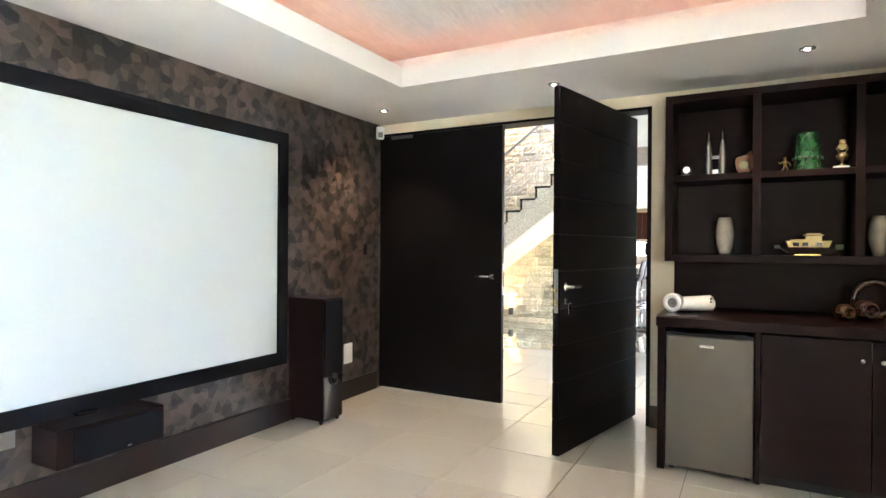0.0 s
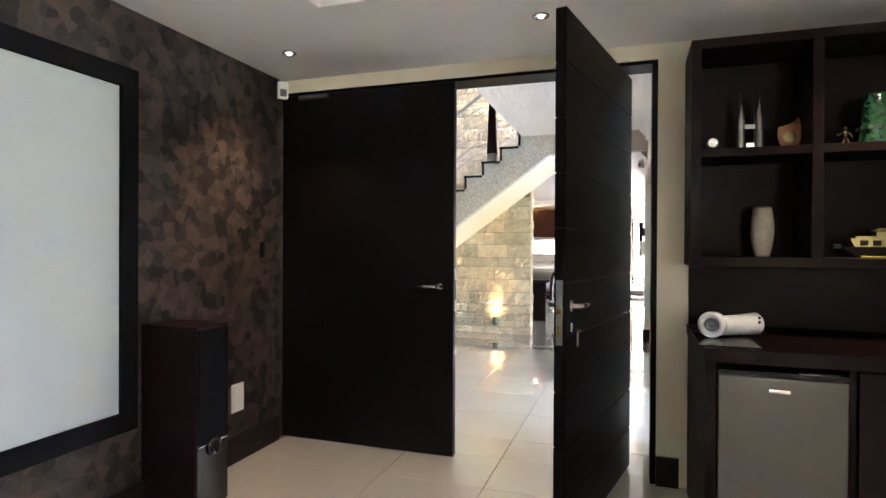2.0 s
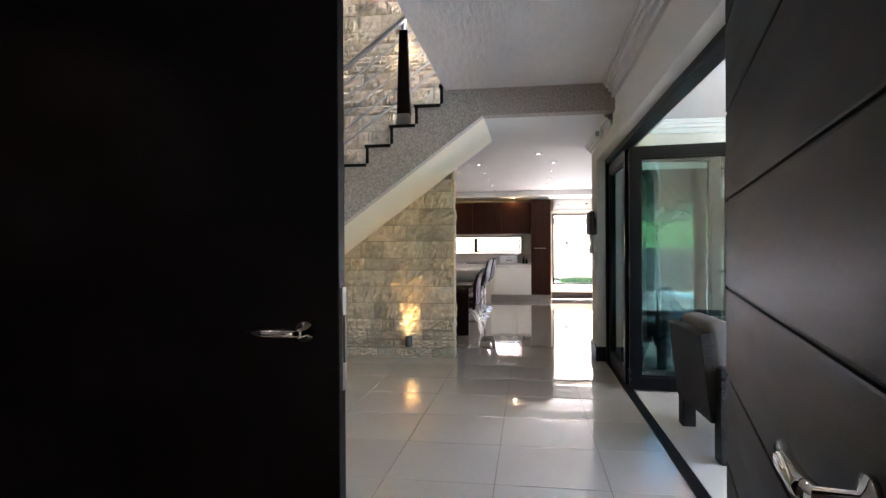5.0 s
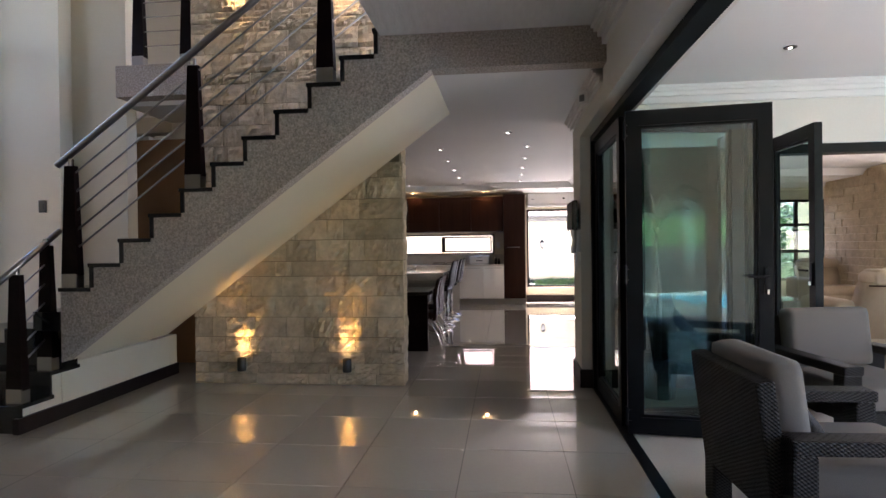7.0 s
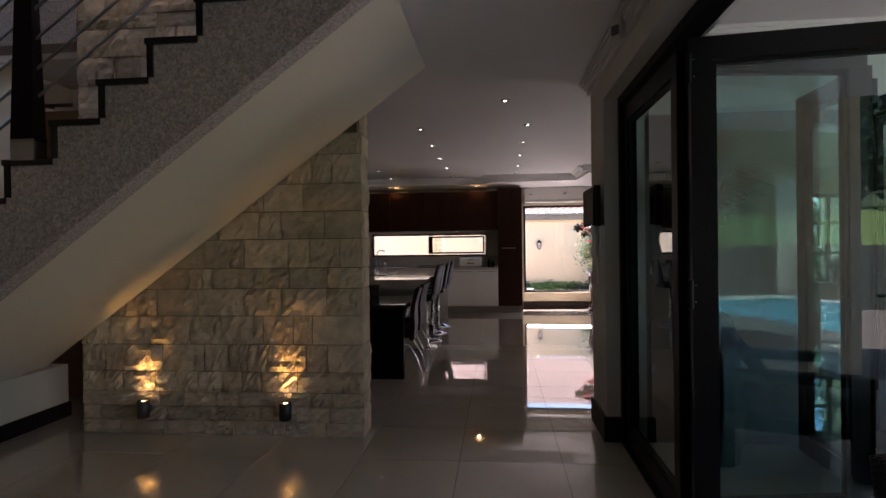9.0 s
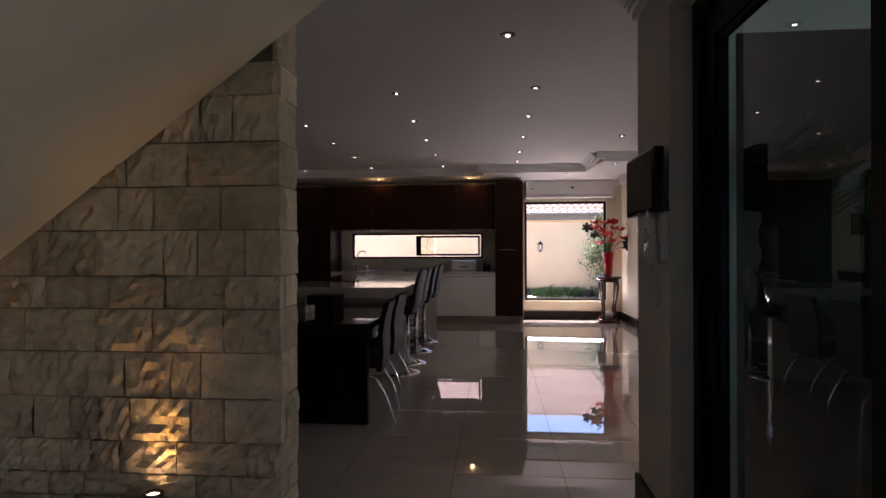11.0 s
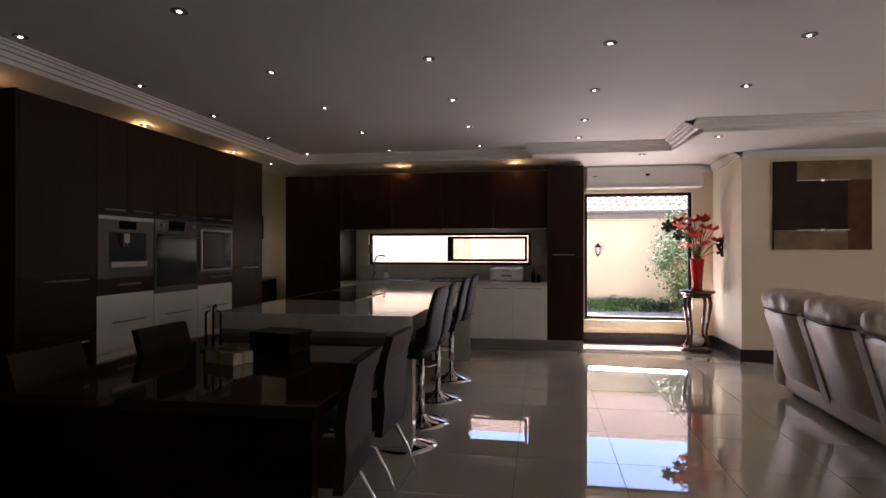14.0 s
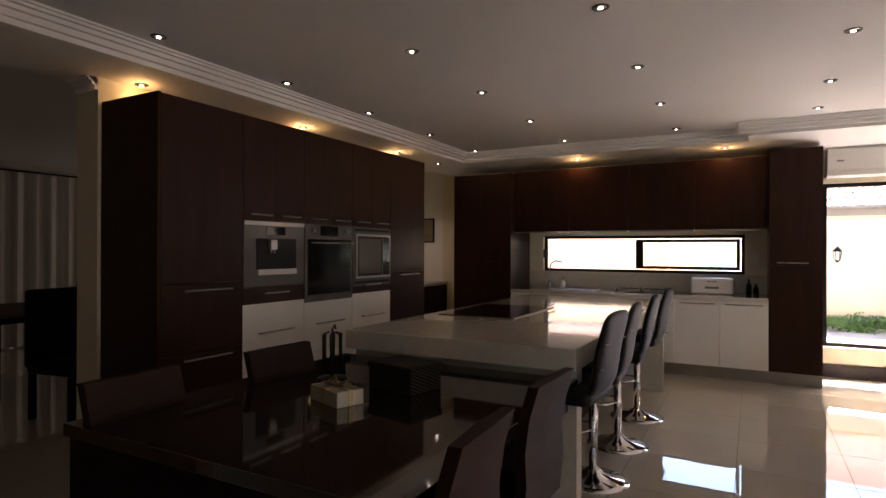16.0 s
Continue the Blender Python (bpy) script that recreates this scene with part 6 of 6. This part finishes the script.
picture(1.47, "square abstract picture in bronze and brown panels", (M_PIC_DARK, M_PIC_BRONZE, M_PIC_BRONZE, M_PIC_RUST, M_PIC_DARK))
picture(2.70, "square abstract picture in rust and bronze panels", (M_PIC_RUST, M_PIC_RUST, M_PIC_RUST, M_PIC_BRONZE, M_PIC_DARK))

# sofas
def recliner_sofa(at, rz, seats, label):
    """Leather sofa; its back stands at x = 0 and it faces +x, running along y."""
    ob = base("leather_sofa", label, "sofa", "cream leather sofas", at=at, rz=rz)
    w = 0.78
    part("seat_base", boxbm((0.12, 0.92, 0.02, seats * w - 0.02, 0.05, 0.34), bevel=0.04), M_LEATHER_C, ob, "", True)
    for k in range(seats):
        y0, y1 = k * w, (k + 1) * w
        bm = bmesh.new()
        prism(bm, [(0.16, 0.06), (0.34, 0.06), (0.30, 0.55), (0.16, 0.84), (-0.04, 0.84), (-0.06, 0.76)], "y", y0 + 0.012, y1 - 0.012)
        bmesh.ops.bevel(bm, geom=bm.edges[:], offset=0.03, segments=2, affect='EDGES')
        p = part("backrest", bm, M_LEATHER_C, ob, "sloping leather back panel", True)
        bm = bmesh.new()
        cube(bm, -0.09, 0.22, y0 - 0.006, y1 + 0.006, 0.76, 0.96)
        bmesh.ops.subdivide_edges(bm, edges=bm.edges[:], cuts=17, use_grid_fill=True)
        for v in bm.verts:
            q = Vector(((v.co.x - 0.065) / 0.155, (v.co.y - (y0 + y1) / 2) / (w / 2), (v.co.z - 0.86) / 0.10))
            f = 1.0 / max(1.0, (abs(q.x) ** 3 + abs(q.y) ** 8 + abs(q.z) ** 3) ** (1 / 3.2))
            wr = 1 + 0.10 * noise.noise(v.co * 7 + Vector((k, 0, 0))) + 0.10 * noise.noise(Vector((v.co.x * 6, v.co.y * 26, v.co.z * 8)) + Vector((k * 3, 5, 0)))
            v.co = Vector((0.065 + q.x * f * 0.155 * wr, (y0 + y1) / 2 + q.y * f * w / 2, 0.86 + q.z * f * 0.10 * wr))
        part("headrest", bm, M_LEATHER_C, ob, "plump wrinkled leather headrest", True)
        part("piping", tubebm([(-0.062, y0 + 0.02, 0.785), (-0.092, (y0 + y1) / 2, 0.775), (-0.062, y1 - 0.02, 0.785)], 0.007, 8), M_LEATHER_BR, ob, "dark leather piping", True)
        part("seat_cushion", boxbm((0.30, 0.94, y0 + 0.01, y1 - 0.01, 0.30, 0.48), bevel=0.06), M_LEATHER_C, ob, "", True)
        if k:
            bm = bmesh.new()
            prism(bm, [(0.14, 0.07), (0.17, 0.07), (-0.03, 0.78), (-0.07, 0.78)], "y", y0 - 0.05, y0 + 0.05)
            part("skirt_flap", bm, M_LEATHER_C, ob, "leather flap between backs")
    for y in (-0.22, seats * w):
        part("armrest", boxbm((0.10, 0.92, y, y + 0.22, 0.06, 0.62), bevel=0.08), M_LEATHER_C, ob, "padded leather armrest", True)
    for x in (0.2, 0.85):
        for y in (0.0, seats * w - 0.05):
            part("foot", boxbm((x, x + 0.05, y, y + 0.05, 0, 0.06)), M_BLACK, ob)
    return ob


recliner_sofa((0.86, 12.46, 0), 0, 3, "cream leather recliner sofa with plump headrests")
recliner_sofa((4.5, 16.1, 0), -90, 2, "cream leather sofa below the pictures")
recliner_sofa((3.6, 11.1, 0), 90, 1, "cream leather recliner armchair by opening")
ct = base("coffee_table", "low glass-topped coffee table", "coffee table", at=(2.9, 13.6, 0))
part("top", boxbm((-0.5, 0.5, -0.35, 0.35, 0.40, 0.415), bevel=0.003), M_CHROME, ct)
for x in (-0.42, 0.42):
    part("leg", boxbm((x - 0.04, x + 0.04, -0.3, 0.3, 0, 0.40), bevel=0.01), M_WHITE, ct)

# living room stone cladding and fireplace
rng2 = random.Random(5)
clad = tagged(new("stone_cladding"), "split stone cladding on living room wall", "stone wall", kind="structure")
bm = bmesh.new()
z = 0.0
while z < 2.5:
    y = 13.1
    while y < 16.3:
        w = rng2.uniform(0.2, 0.45)
        cube(bm, 5.2 - 0.02 - 0.025 * rng2.random(), 5.2, y, min(y + w - 0.006, 16.34), z, z + 0.134)
        y += w
    z += 0.14
q = part("stone_blocks", bm, M_STONE, clad)
q["kind"] = "stuff"
fp = base("fireplace", "black steel framed fireplace in stone wall", "fireplace", at=(5.15, 13.9, 0.95))
part("frame", boxbm((-0.03, 0.05, -0.5, 0.5, 0, 0.06), (-0.03, 0.05, -0.5, 0.5, 0.44, 0.5), (-0.03, 0.05, -0.5, -0.44, 0.06, 0.44), (-0.03, 0.05, 0.44, 0.5, 0.06, 0.44)), M_BLACK, fp)
part("hearth", boxbm((0.0, 0.02, -0.44, 0.44, 0.06, 0.44)), M_BLACKGLOSS, fp)

# dining room
ct = base("curtain", "white sheer gathered curtain", "curtain", at=(-9.9, 13.0, 0.02))
bm = bmesh.new()
pts = [(0.04 * math.sin(i * 0.9) + 0.02 * math.sin(i * 2.3), i * 0.03) for i in range(110)]
lo = [bm.verts.new((a, b, 0)) for a, b in pts]
hi = [bm.verts.new((a * 0.8, b, 2.35)) for a, b in pts]
for i in range(109):
    bm.faces.new((lo[i], lo[i + 1], hi[i + 1], hi[i]))
part("cloth", bm, M_CURTAIN, ct, "", True)
part("rail", tubebm([(0, -0.1, 2.37), (0, 3.4, 2.37)], 0.012, 8), M_BLACK, ct)


def formal_chair():
    ob = base("upholstered_chair", "black upholstered high-back dining chair", "chair", "dining room chairs")
    part("seat", boxbm((-0.24, 0.24, -0.24, 0.24, 0.36, 0.47), bevel=0.03), M_LEATHER_B, ob, "", True)
    bm = boxbm((-0.24, 0.24, 0.19, 0.27, 0.40, 1.02), bevel=0.03)
    part("backrest", bm, M_LEATHER_B, ob, "", True)
    for x in (-0.2, 0.2):
        for y in (-0.2, 0.22):
            part("leg", boxbm((x - 0.022, x + 0.022, y - 0.022, y + 0.022, 0, 0.36), bevel=0.004), M_DARKWOOD, ob)
    return ob


fc = formal_chair()
fc.matrix_basis = pose(-6.0, 12.75, 0, 0, 0, 100)
copy_thing(fc, pose(-6.9, 13.6, 0, 0, 0, 170))
copy_thing(fc, pose(-6.2, 13.7, 0, 0, 0, 95))
dt = base("long_table", "dark wooden dining table", "table", at=(-7.3, 12.9, 0))
part("top", boxbm((-0.75, 0.75, -0.5, 1.4, 0.72, 0.77), bevel=0.006), M_DARKWOOD, dt)
for y in (-0.3, 1.2):
    part("pedestal", boxbm((-0.3, 0.3, y - 0.06, y + 0.06, 0, 0.72), bevel=0.01), M_DARKWOOD, dt)

# scullery glimpsed between the tall units
setting("wall_scullery", boxbm((-6.4, -6.25, 15.4, 17.45, 0, 2.5)), M_WALLY, "cream scullery wall", "wall")
sc2 = base("dishwasher", "white dishwasher under a pale worktop", "dishwasher", at=(-5.9, 17.1, 0))
part("body", boxbm((-0.3, 0.3, -0.3, 0.3, 0.02, 0.84), bevel=0.005), M_WHITE, sc2)
part("control_strip", boxbm((-0.29, 0.29, -0.306, -0.3, 0.75, 0.83)), M_PLASTIC, sc2)
part("plinth", boxbm((-0.3, 0.3, -0.26, 0.3, 0, 0.02)), M_BLACK, sc2)
sc3 = base("scullery_worktop", "pale stone scullery worktop", "worktop", at=(-5.7, 17.1, 0.845))
part("slab", boxbm((-0.52, 0.6, -0.33, 0.33, 0, 0.04), bevel=0.003), M_STONETOP, sc3)
part("panel", boxbm((0.11, 0.6, -0.3, 0.3, -0.845, 0)), M_DARKWOOD, sc3)
pc = base("small_picture", "small framed picture with dark blue motif", "picture", at=(-5.45, 17.44, 1.45))
part("frame", boxbm((-0.12, 0.12, -0.02, 0, 0, 0.36), bevel=0.003), M_BLACK, pc)
part("print", boxbm((-0.10, 0.10, -0.024, -0.02, 0.02, 0.34)), M_PIC_BRONZE, pc)

# ---- outside ----
YW, YE = 22.3, 24.3
setting("wall_boundary", boxbm((-14, 14, YW, YW + 0.25, -0.3, 1.84), (-14, 14, YW - 0.04, YW + 0.29, 1.84, 1.90)), M_EXTWALL, "cream plastered boundary house wall", "wall")
nb = base("neighbour_house", "neighbouring house with pale clay tiled roof", "house")
part("wall", boxbm((-12, 12, YE + 0.5, YE + 0.7, -0.3, 2.2)), M_EXTWALL, nb)
part("fascia", boxbm((-12, 12, YE + 0.02, YE + 0.05, 2.07, 2.25)), M_GREYPLASTIC, nb, "brown-grey fascia board")
part("gutter", tubebm([(-12, YE - 0.04, 2.25), (12, YE - 0.04, 2.25)], 0.05, 10), M_GREYPLASTIC, nb, "", True)
part("soffit", boxbm((-12, 12, YE + 0.05, YE + 0.5, 2.05, 2.07)), M_EXTWALL, nb)
roof = part("roof", boxbm((-12, 12, YE + 0.06, YE + 0.12, 2.2, 2.26)), M_ROOFTILE, nb, "pale clay tiled roof")
bm = bmesh.new()
segs = 6
prof = []
for i in range(segs + 1):
    a = math.pi * i / segs
    prof.append((0.075 - 0.075 * math.cos(a), 0.045 * math.sin(a)))
prof.append((0.21, 0.0))
rows = [[bm.verts.new((px, dy, pz + dz)) for px, pz in prof] for dy, dz in ((0, 0.03), (0.33, 0.01))]
front_lo = [bm.verts.new((px, 0, pz)) for px, pz in prof]
for i in range(len(prof) - 1):
    bm.faces.new((rows[0][i], rows[0][i + 1], rows[1][i + 1], rows[1][i]))
    bm.faces.new((front_lo[i], front_lo[i + 1], rows[0][i + 1], rows[0][i]))
tile_me = bpy.data.meshes.new("roof_tile")
bm.to_mesh(tile_me)
bm.free()
tile_me.materials.append(M_ROOFTILE)
cos26, sin26 = math.cos(radians(26)), math.sin(radians(26))
tv2, tf2 = [], []
base_v = [tuple(v.co) for v in tile_me.vertices]
base_f = [tuple(p.vertices) for p in tile_me.polygons]
for j in range(26):
    for i in range(80):
        x = -8.4 + i * 0.21
        m = pose(x, YE - 0.04 + j * 0.30 * cos26, 2.28 + j * 0.30 * sin26, 26, 0, 0)
        if j < 7 and 22 <= i < 62:
            ob = new("roof_tile", tile_me)
            ob.parent = roof
            ob.matrix_basis = m
        else:
            k = len(tv2)
            tv2.extend([tuple(m @ Vector(v)) for v in base_v])
            tf2.extend([tuple(k + q for q in f) for f in base_f])
me = bpy.data.meshes.new("outer_roof_tiles")
me.from_pydata(tv2, [], tf2)
me.materials.append(M_ROOFTILE)
ob = new("outer_roof_tiles", me)
ob.parent = roof
ob["kind"] = "stuff"
setting("pavement_west", boxbm((-9.5, -6.15, 1.0, 10.6, -0.22, -0.02)), M_PAVE, "pale paved yard outside the stairwell", "pavement")
# Added wall that blocks low sky light from the stairwell window.
setting("wall_west_sky_stop", boxbm((-9.75, -9.5, 1.0, 10.6, -0.3, 3.4)), M_EXTWALL, "cream plastered wall added to block low sky", "wall")
setting("pavement_side", boxbm((-14, 14, 17.65, 22.3, -0.22, -0.02)), M_PAVE, "pale paved side yard", "pavement")

ln = base("wall_lantern", "black wall lantern with frosted glass", "lantern", at=(0.10, YW, 1.16))
part("bracket", tubebm([(0, 0, 0.22), (0, -0.08, 0.26), (0, -0.12, 0.24)], 0.01, 8), M_BLACK, ln)
part("cage", lathebm([(0.055, 0.178), (0.082, 0.182), (0.035, 0.23), (0.012, 0.26), (0, 0.285)], 6, (0, -0.12, 0)), M_BLACK, ln)
part("glass", lathebm([(0.034, 0.03), (0.060, 0.175)], 6, (0, -0.12, 0)), M_PLASTIC, ln)
part("finial", lathebm([(0.0, -0.03), (0.012, -0.01), (0.036, 0.015), (0.042, 0.03), (0.0, 0.03)], 6, (0, -0.12, 0)), M_BLACK, ln)
for k in range(6):
    a = k * math.pi / 3
    part("glazing_bar", tubebm([(0.039 * math.cos(a), -0.12 + 0.039 * math.sin(a), 0.025), (0.067 * math.cos(a), -0.12 + 0.067 * math.sin(a), 0.185)], 0.006, 6), M_BLACK, ln)
col = base("stone_pillar", "rough stone clad pillar outside the window", "pillar", at=(-2.78, 21.5, -0.1))
part("core", boxbm((-0.22, 0.22, -0.2, 0.2, 0, 2.2)), M_EXTWALL, col)
for k in range(46):
    zz, xx = 0.05 + 0.15 * (k // 4) + 0.03 * frng.random(), -0.2 + 0.1 * (k % 4)
    bm = bmesh.new()
    bmesh.ops.create_icosphere(bm, subdivisions=1, radius=0.085)
    for v in bm.verts:
        v.co = Vector((v.co.x * frng.uniform(0.6, 0.8), v.co.y * 0.4, v.co.z * frng.uniform(0.8, 1.0)))
    ob = part("stone", bm, M_STONE, col)
    ob.location = (xx + 0.05, -0.2, zz)


def leafy(name, label, category, at, size, n, m, seed, leaf=0.07, trunk=True):
    r = random.Random(seed)
    ob = base(name, label, category, at=at)
    if trunk:
        t = part("trunk", tubebm([(0, 0, 0), (0.03, 0.02, size[2] * 0.4), (-0.02, 0.03, size[2] * 0.75)], [0.05, 0.035, 0.015], 8), M_WOODRED, ob)
        for k in range(5):
            a = k * 1.3
            part("limb", tubebm([(0.03, 0.02, size[2] * 0.35), (size[0] * 0.3 * math.cos(a), size[1] * 0.3 * math.sin(a), size[2] * 0.65)], [0.02, 0.008], 6), M_WOODRED, t)
    vs, fs2 = [], []
    clumps = [Vector((r.gauss(0, 0.30) * size[0], r.gauss(0, 0.30) * size[1], size[2] * (0.25 + 0.7 * r.random()))) for _ in range(24)]
    for k in range(n):
        c = clumps[k % 24] + Vector((r.gauss(0, 0.12) * size[0], r.gauss(0, 0.12) * size[1], r.gauss(0, 0.09) * size[2]))
        c.z = max(c.z, 0.01)
        d = Vector((r.uniform(-1, 1), r.uniform(-1, 1), r.uniform(-0.6, 1))).normalized()
        s = d.orthogonal().normalized() * leaf * 0.35
        j = len(vs)
        vs.extend([c, c + d * leaf * 0.5 + s, c + d * leaf, c + d * leaf * 0.5 - s])
        fs2.append((j, j + 1, j + 2, j + 3))
    me = bpy.data.meshes.new("crown")
    me.from_pydata(vs, [], fs2)
    me.materials.append(m)
    o = new("crown", me)
    o.parent = ob
    return ob


leafy("garden_shrub", "bright green leafy shrub outside the window", "shrub", (2.15, 21.5, -0.05), (1.2, 0.65, 2.1), 9000, M_LEAF, 1)
for k in range(9):
    leafy("border_plant", "low green border plants along wall", "plants", (-2.4 + k * 0.62, 21.95, -0.05), (0.8, 0.35, 0.28), 700, M_LEAF if k % 3 else M_LEAFDARK, 10 + k, 0.06, False)
leafy("living_shrub", "green shrub outside the living room", "shrub", (4.7, 17.6, -0.1), (1.0, 0.6, 1.3), 1800, M_LEAF, 31)
leafy("living_shrub", "tall green hedge outside the living room", "hedge", (5.4, 19.0, -0.1), (3.0, 0.8, 2.6), 3000, M_LEAF, 32, 0.12)
for k, (x, y) in enumerate(((3.4, -9.0), (5.2, -8.2), (6.8, -10.5), (8.8, -8.5), (12.0, -9.5))):
    leafy("garden_tree", "leafy green garden tree beyond the pool", "tree", (x, y, 2.25), (2.4, 2.0, 3.6), 2600, M_LEAFDARK, 40 + k, 0.26)
setting("pavement_pool", boxbm((1.45, 9.0, -2.5, 4.75, -0.21, -0.02), (5.2, 9.0, 4.75, 9.85, -0.21, -0.02)), M_PAVE, "pale paved pool terrace", "pavement")
setting("water_pool", boxbm((1.5, 8.5, -0.6, 4.2, -0.1, -0.012)), M_POOL, "bright blue swimming pool water", "pool")
setting("wall_garden", boxbm((1.45, 14.0, -1.9, -1.6, -0.2, 1.2)), M_SLATE, "dark slate retaining wall", "wall")
bm = bmesh.new()
prism(bm, [(-1.9, -0.2), (-1.9, 1.15), (-9.0, 2.3), (-16.0, 2.6), (-16.0, -0.2)], "x", 1.46, 30.0)
setting("ground_bank", bm, M_GRASS, "raised grass bank", "ground")
bm = bmesh.new()
prism(bm, [(-16.0, -0.2), (-16.0, 2.59), (-30.0, 9.0), (-46.0, 15.0), (-46.0, -0.2)], "x", -12.0, 60.0)
setting("ground_hill", bm, M_HILL, "distant wooded hillside", "hill")

# ---- floor tiles ----
PITCH = 0.605
floor = setting("floor", boxbm((-10, 5.2, -2.6, 17.65, -0.2, -0.006)), M_GROUT, "cream polished porcelain tile floor", "floor")


def tile_mesh(w, d):
    bm = boxbm((-w / 2 + 0.002, w / 2 - 0.002, -d / 2 + 0.002, d / 2 - 0.002, -0.008, 0.0))
    me = bpy.data.meshes.new("floor_tile")
    bm.to_mesh(me)
    bm.free()
    me.materials.append(M_TILE)
    return me


whole = tile_mesh(PITCH, PITCH)
verts, faces = [], []


def lay(x0, x1, y0, y1, gx, gy, near):
    """Tiles on a grid through (gx, gy), clipped to a rectangle; near: whether each is a piece of its own."""
    i0, j0 = math.floor((x0 - gx) / PITCH), math.floor((y0 - gy) / PITCH)
    x = gx + i0 * PITCH
    while x < x1 - 0.01:
        y = gy + j0 * PITCH
        while y < y1 - 0.01:
            a, b, c, d = max(x, x0), min(x + PITCH, x1), max(y, y0), min(y + PITCH, y1)
            if b - a > 0.01 and d - c > 0.01:
                if near(a, c):
                    full = b - a > PITCH - 0.001 and d - c > PITCH - 0.001
                    ob = new("floor_tile", whole if full else tile_mesh(b - a, d - c))
                    ob.parent = floor
                    ob.location = ((a + b) / 2, (c + d) / 2, 0.0)
                else:
                    k = len(verts)
                    g = 0.002
                    verts.extend([(a + g, c + g, 0), (b - g, c + g, 0), (b - g, d - g, 0), (a + g, d - g, 0)])
                    faces.append((k, k + 1, k + 2, k + 3))
            y += PITCH
        x += PITCH


lay(-2.785, 1.3, -2.45, 4.65, -1.29, 2.985, lambda x, y: y > 1.2)
lay(-6.0, -0.27, 4.65, 10.7, -0.685, 8.03, lambda x, y: x > -4.3)
lay(-10.0, 5.2, 10.7, 17.45, -0.685, 8.03, lambda x, y: -2.2 < x < 1.2)
lay(-0.27, 5.2, 9.85, 10.7, -0.685, 8.03, lambda x, y: False)
me = bpy.data.meshes.new("outer_floor_tiles")
me.from_pydata(verts, [], faces)
me.materials.append(M_TILE)
rest = new("outer_floor_tiles", me)
rest.parent = floor
rest["kind"] = "stuff"
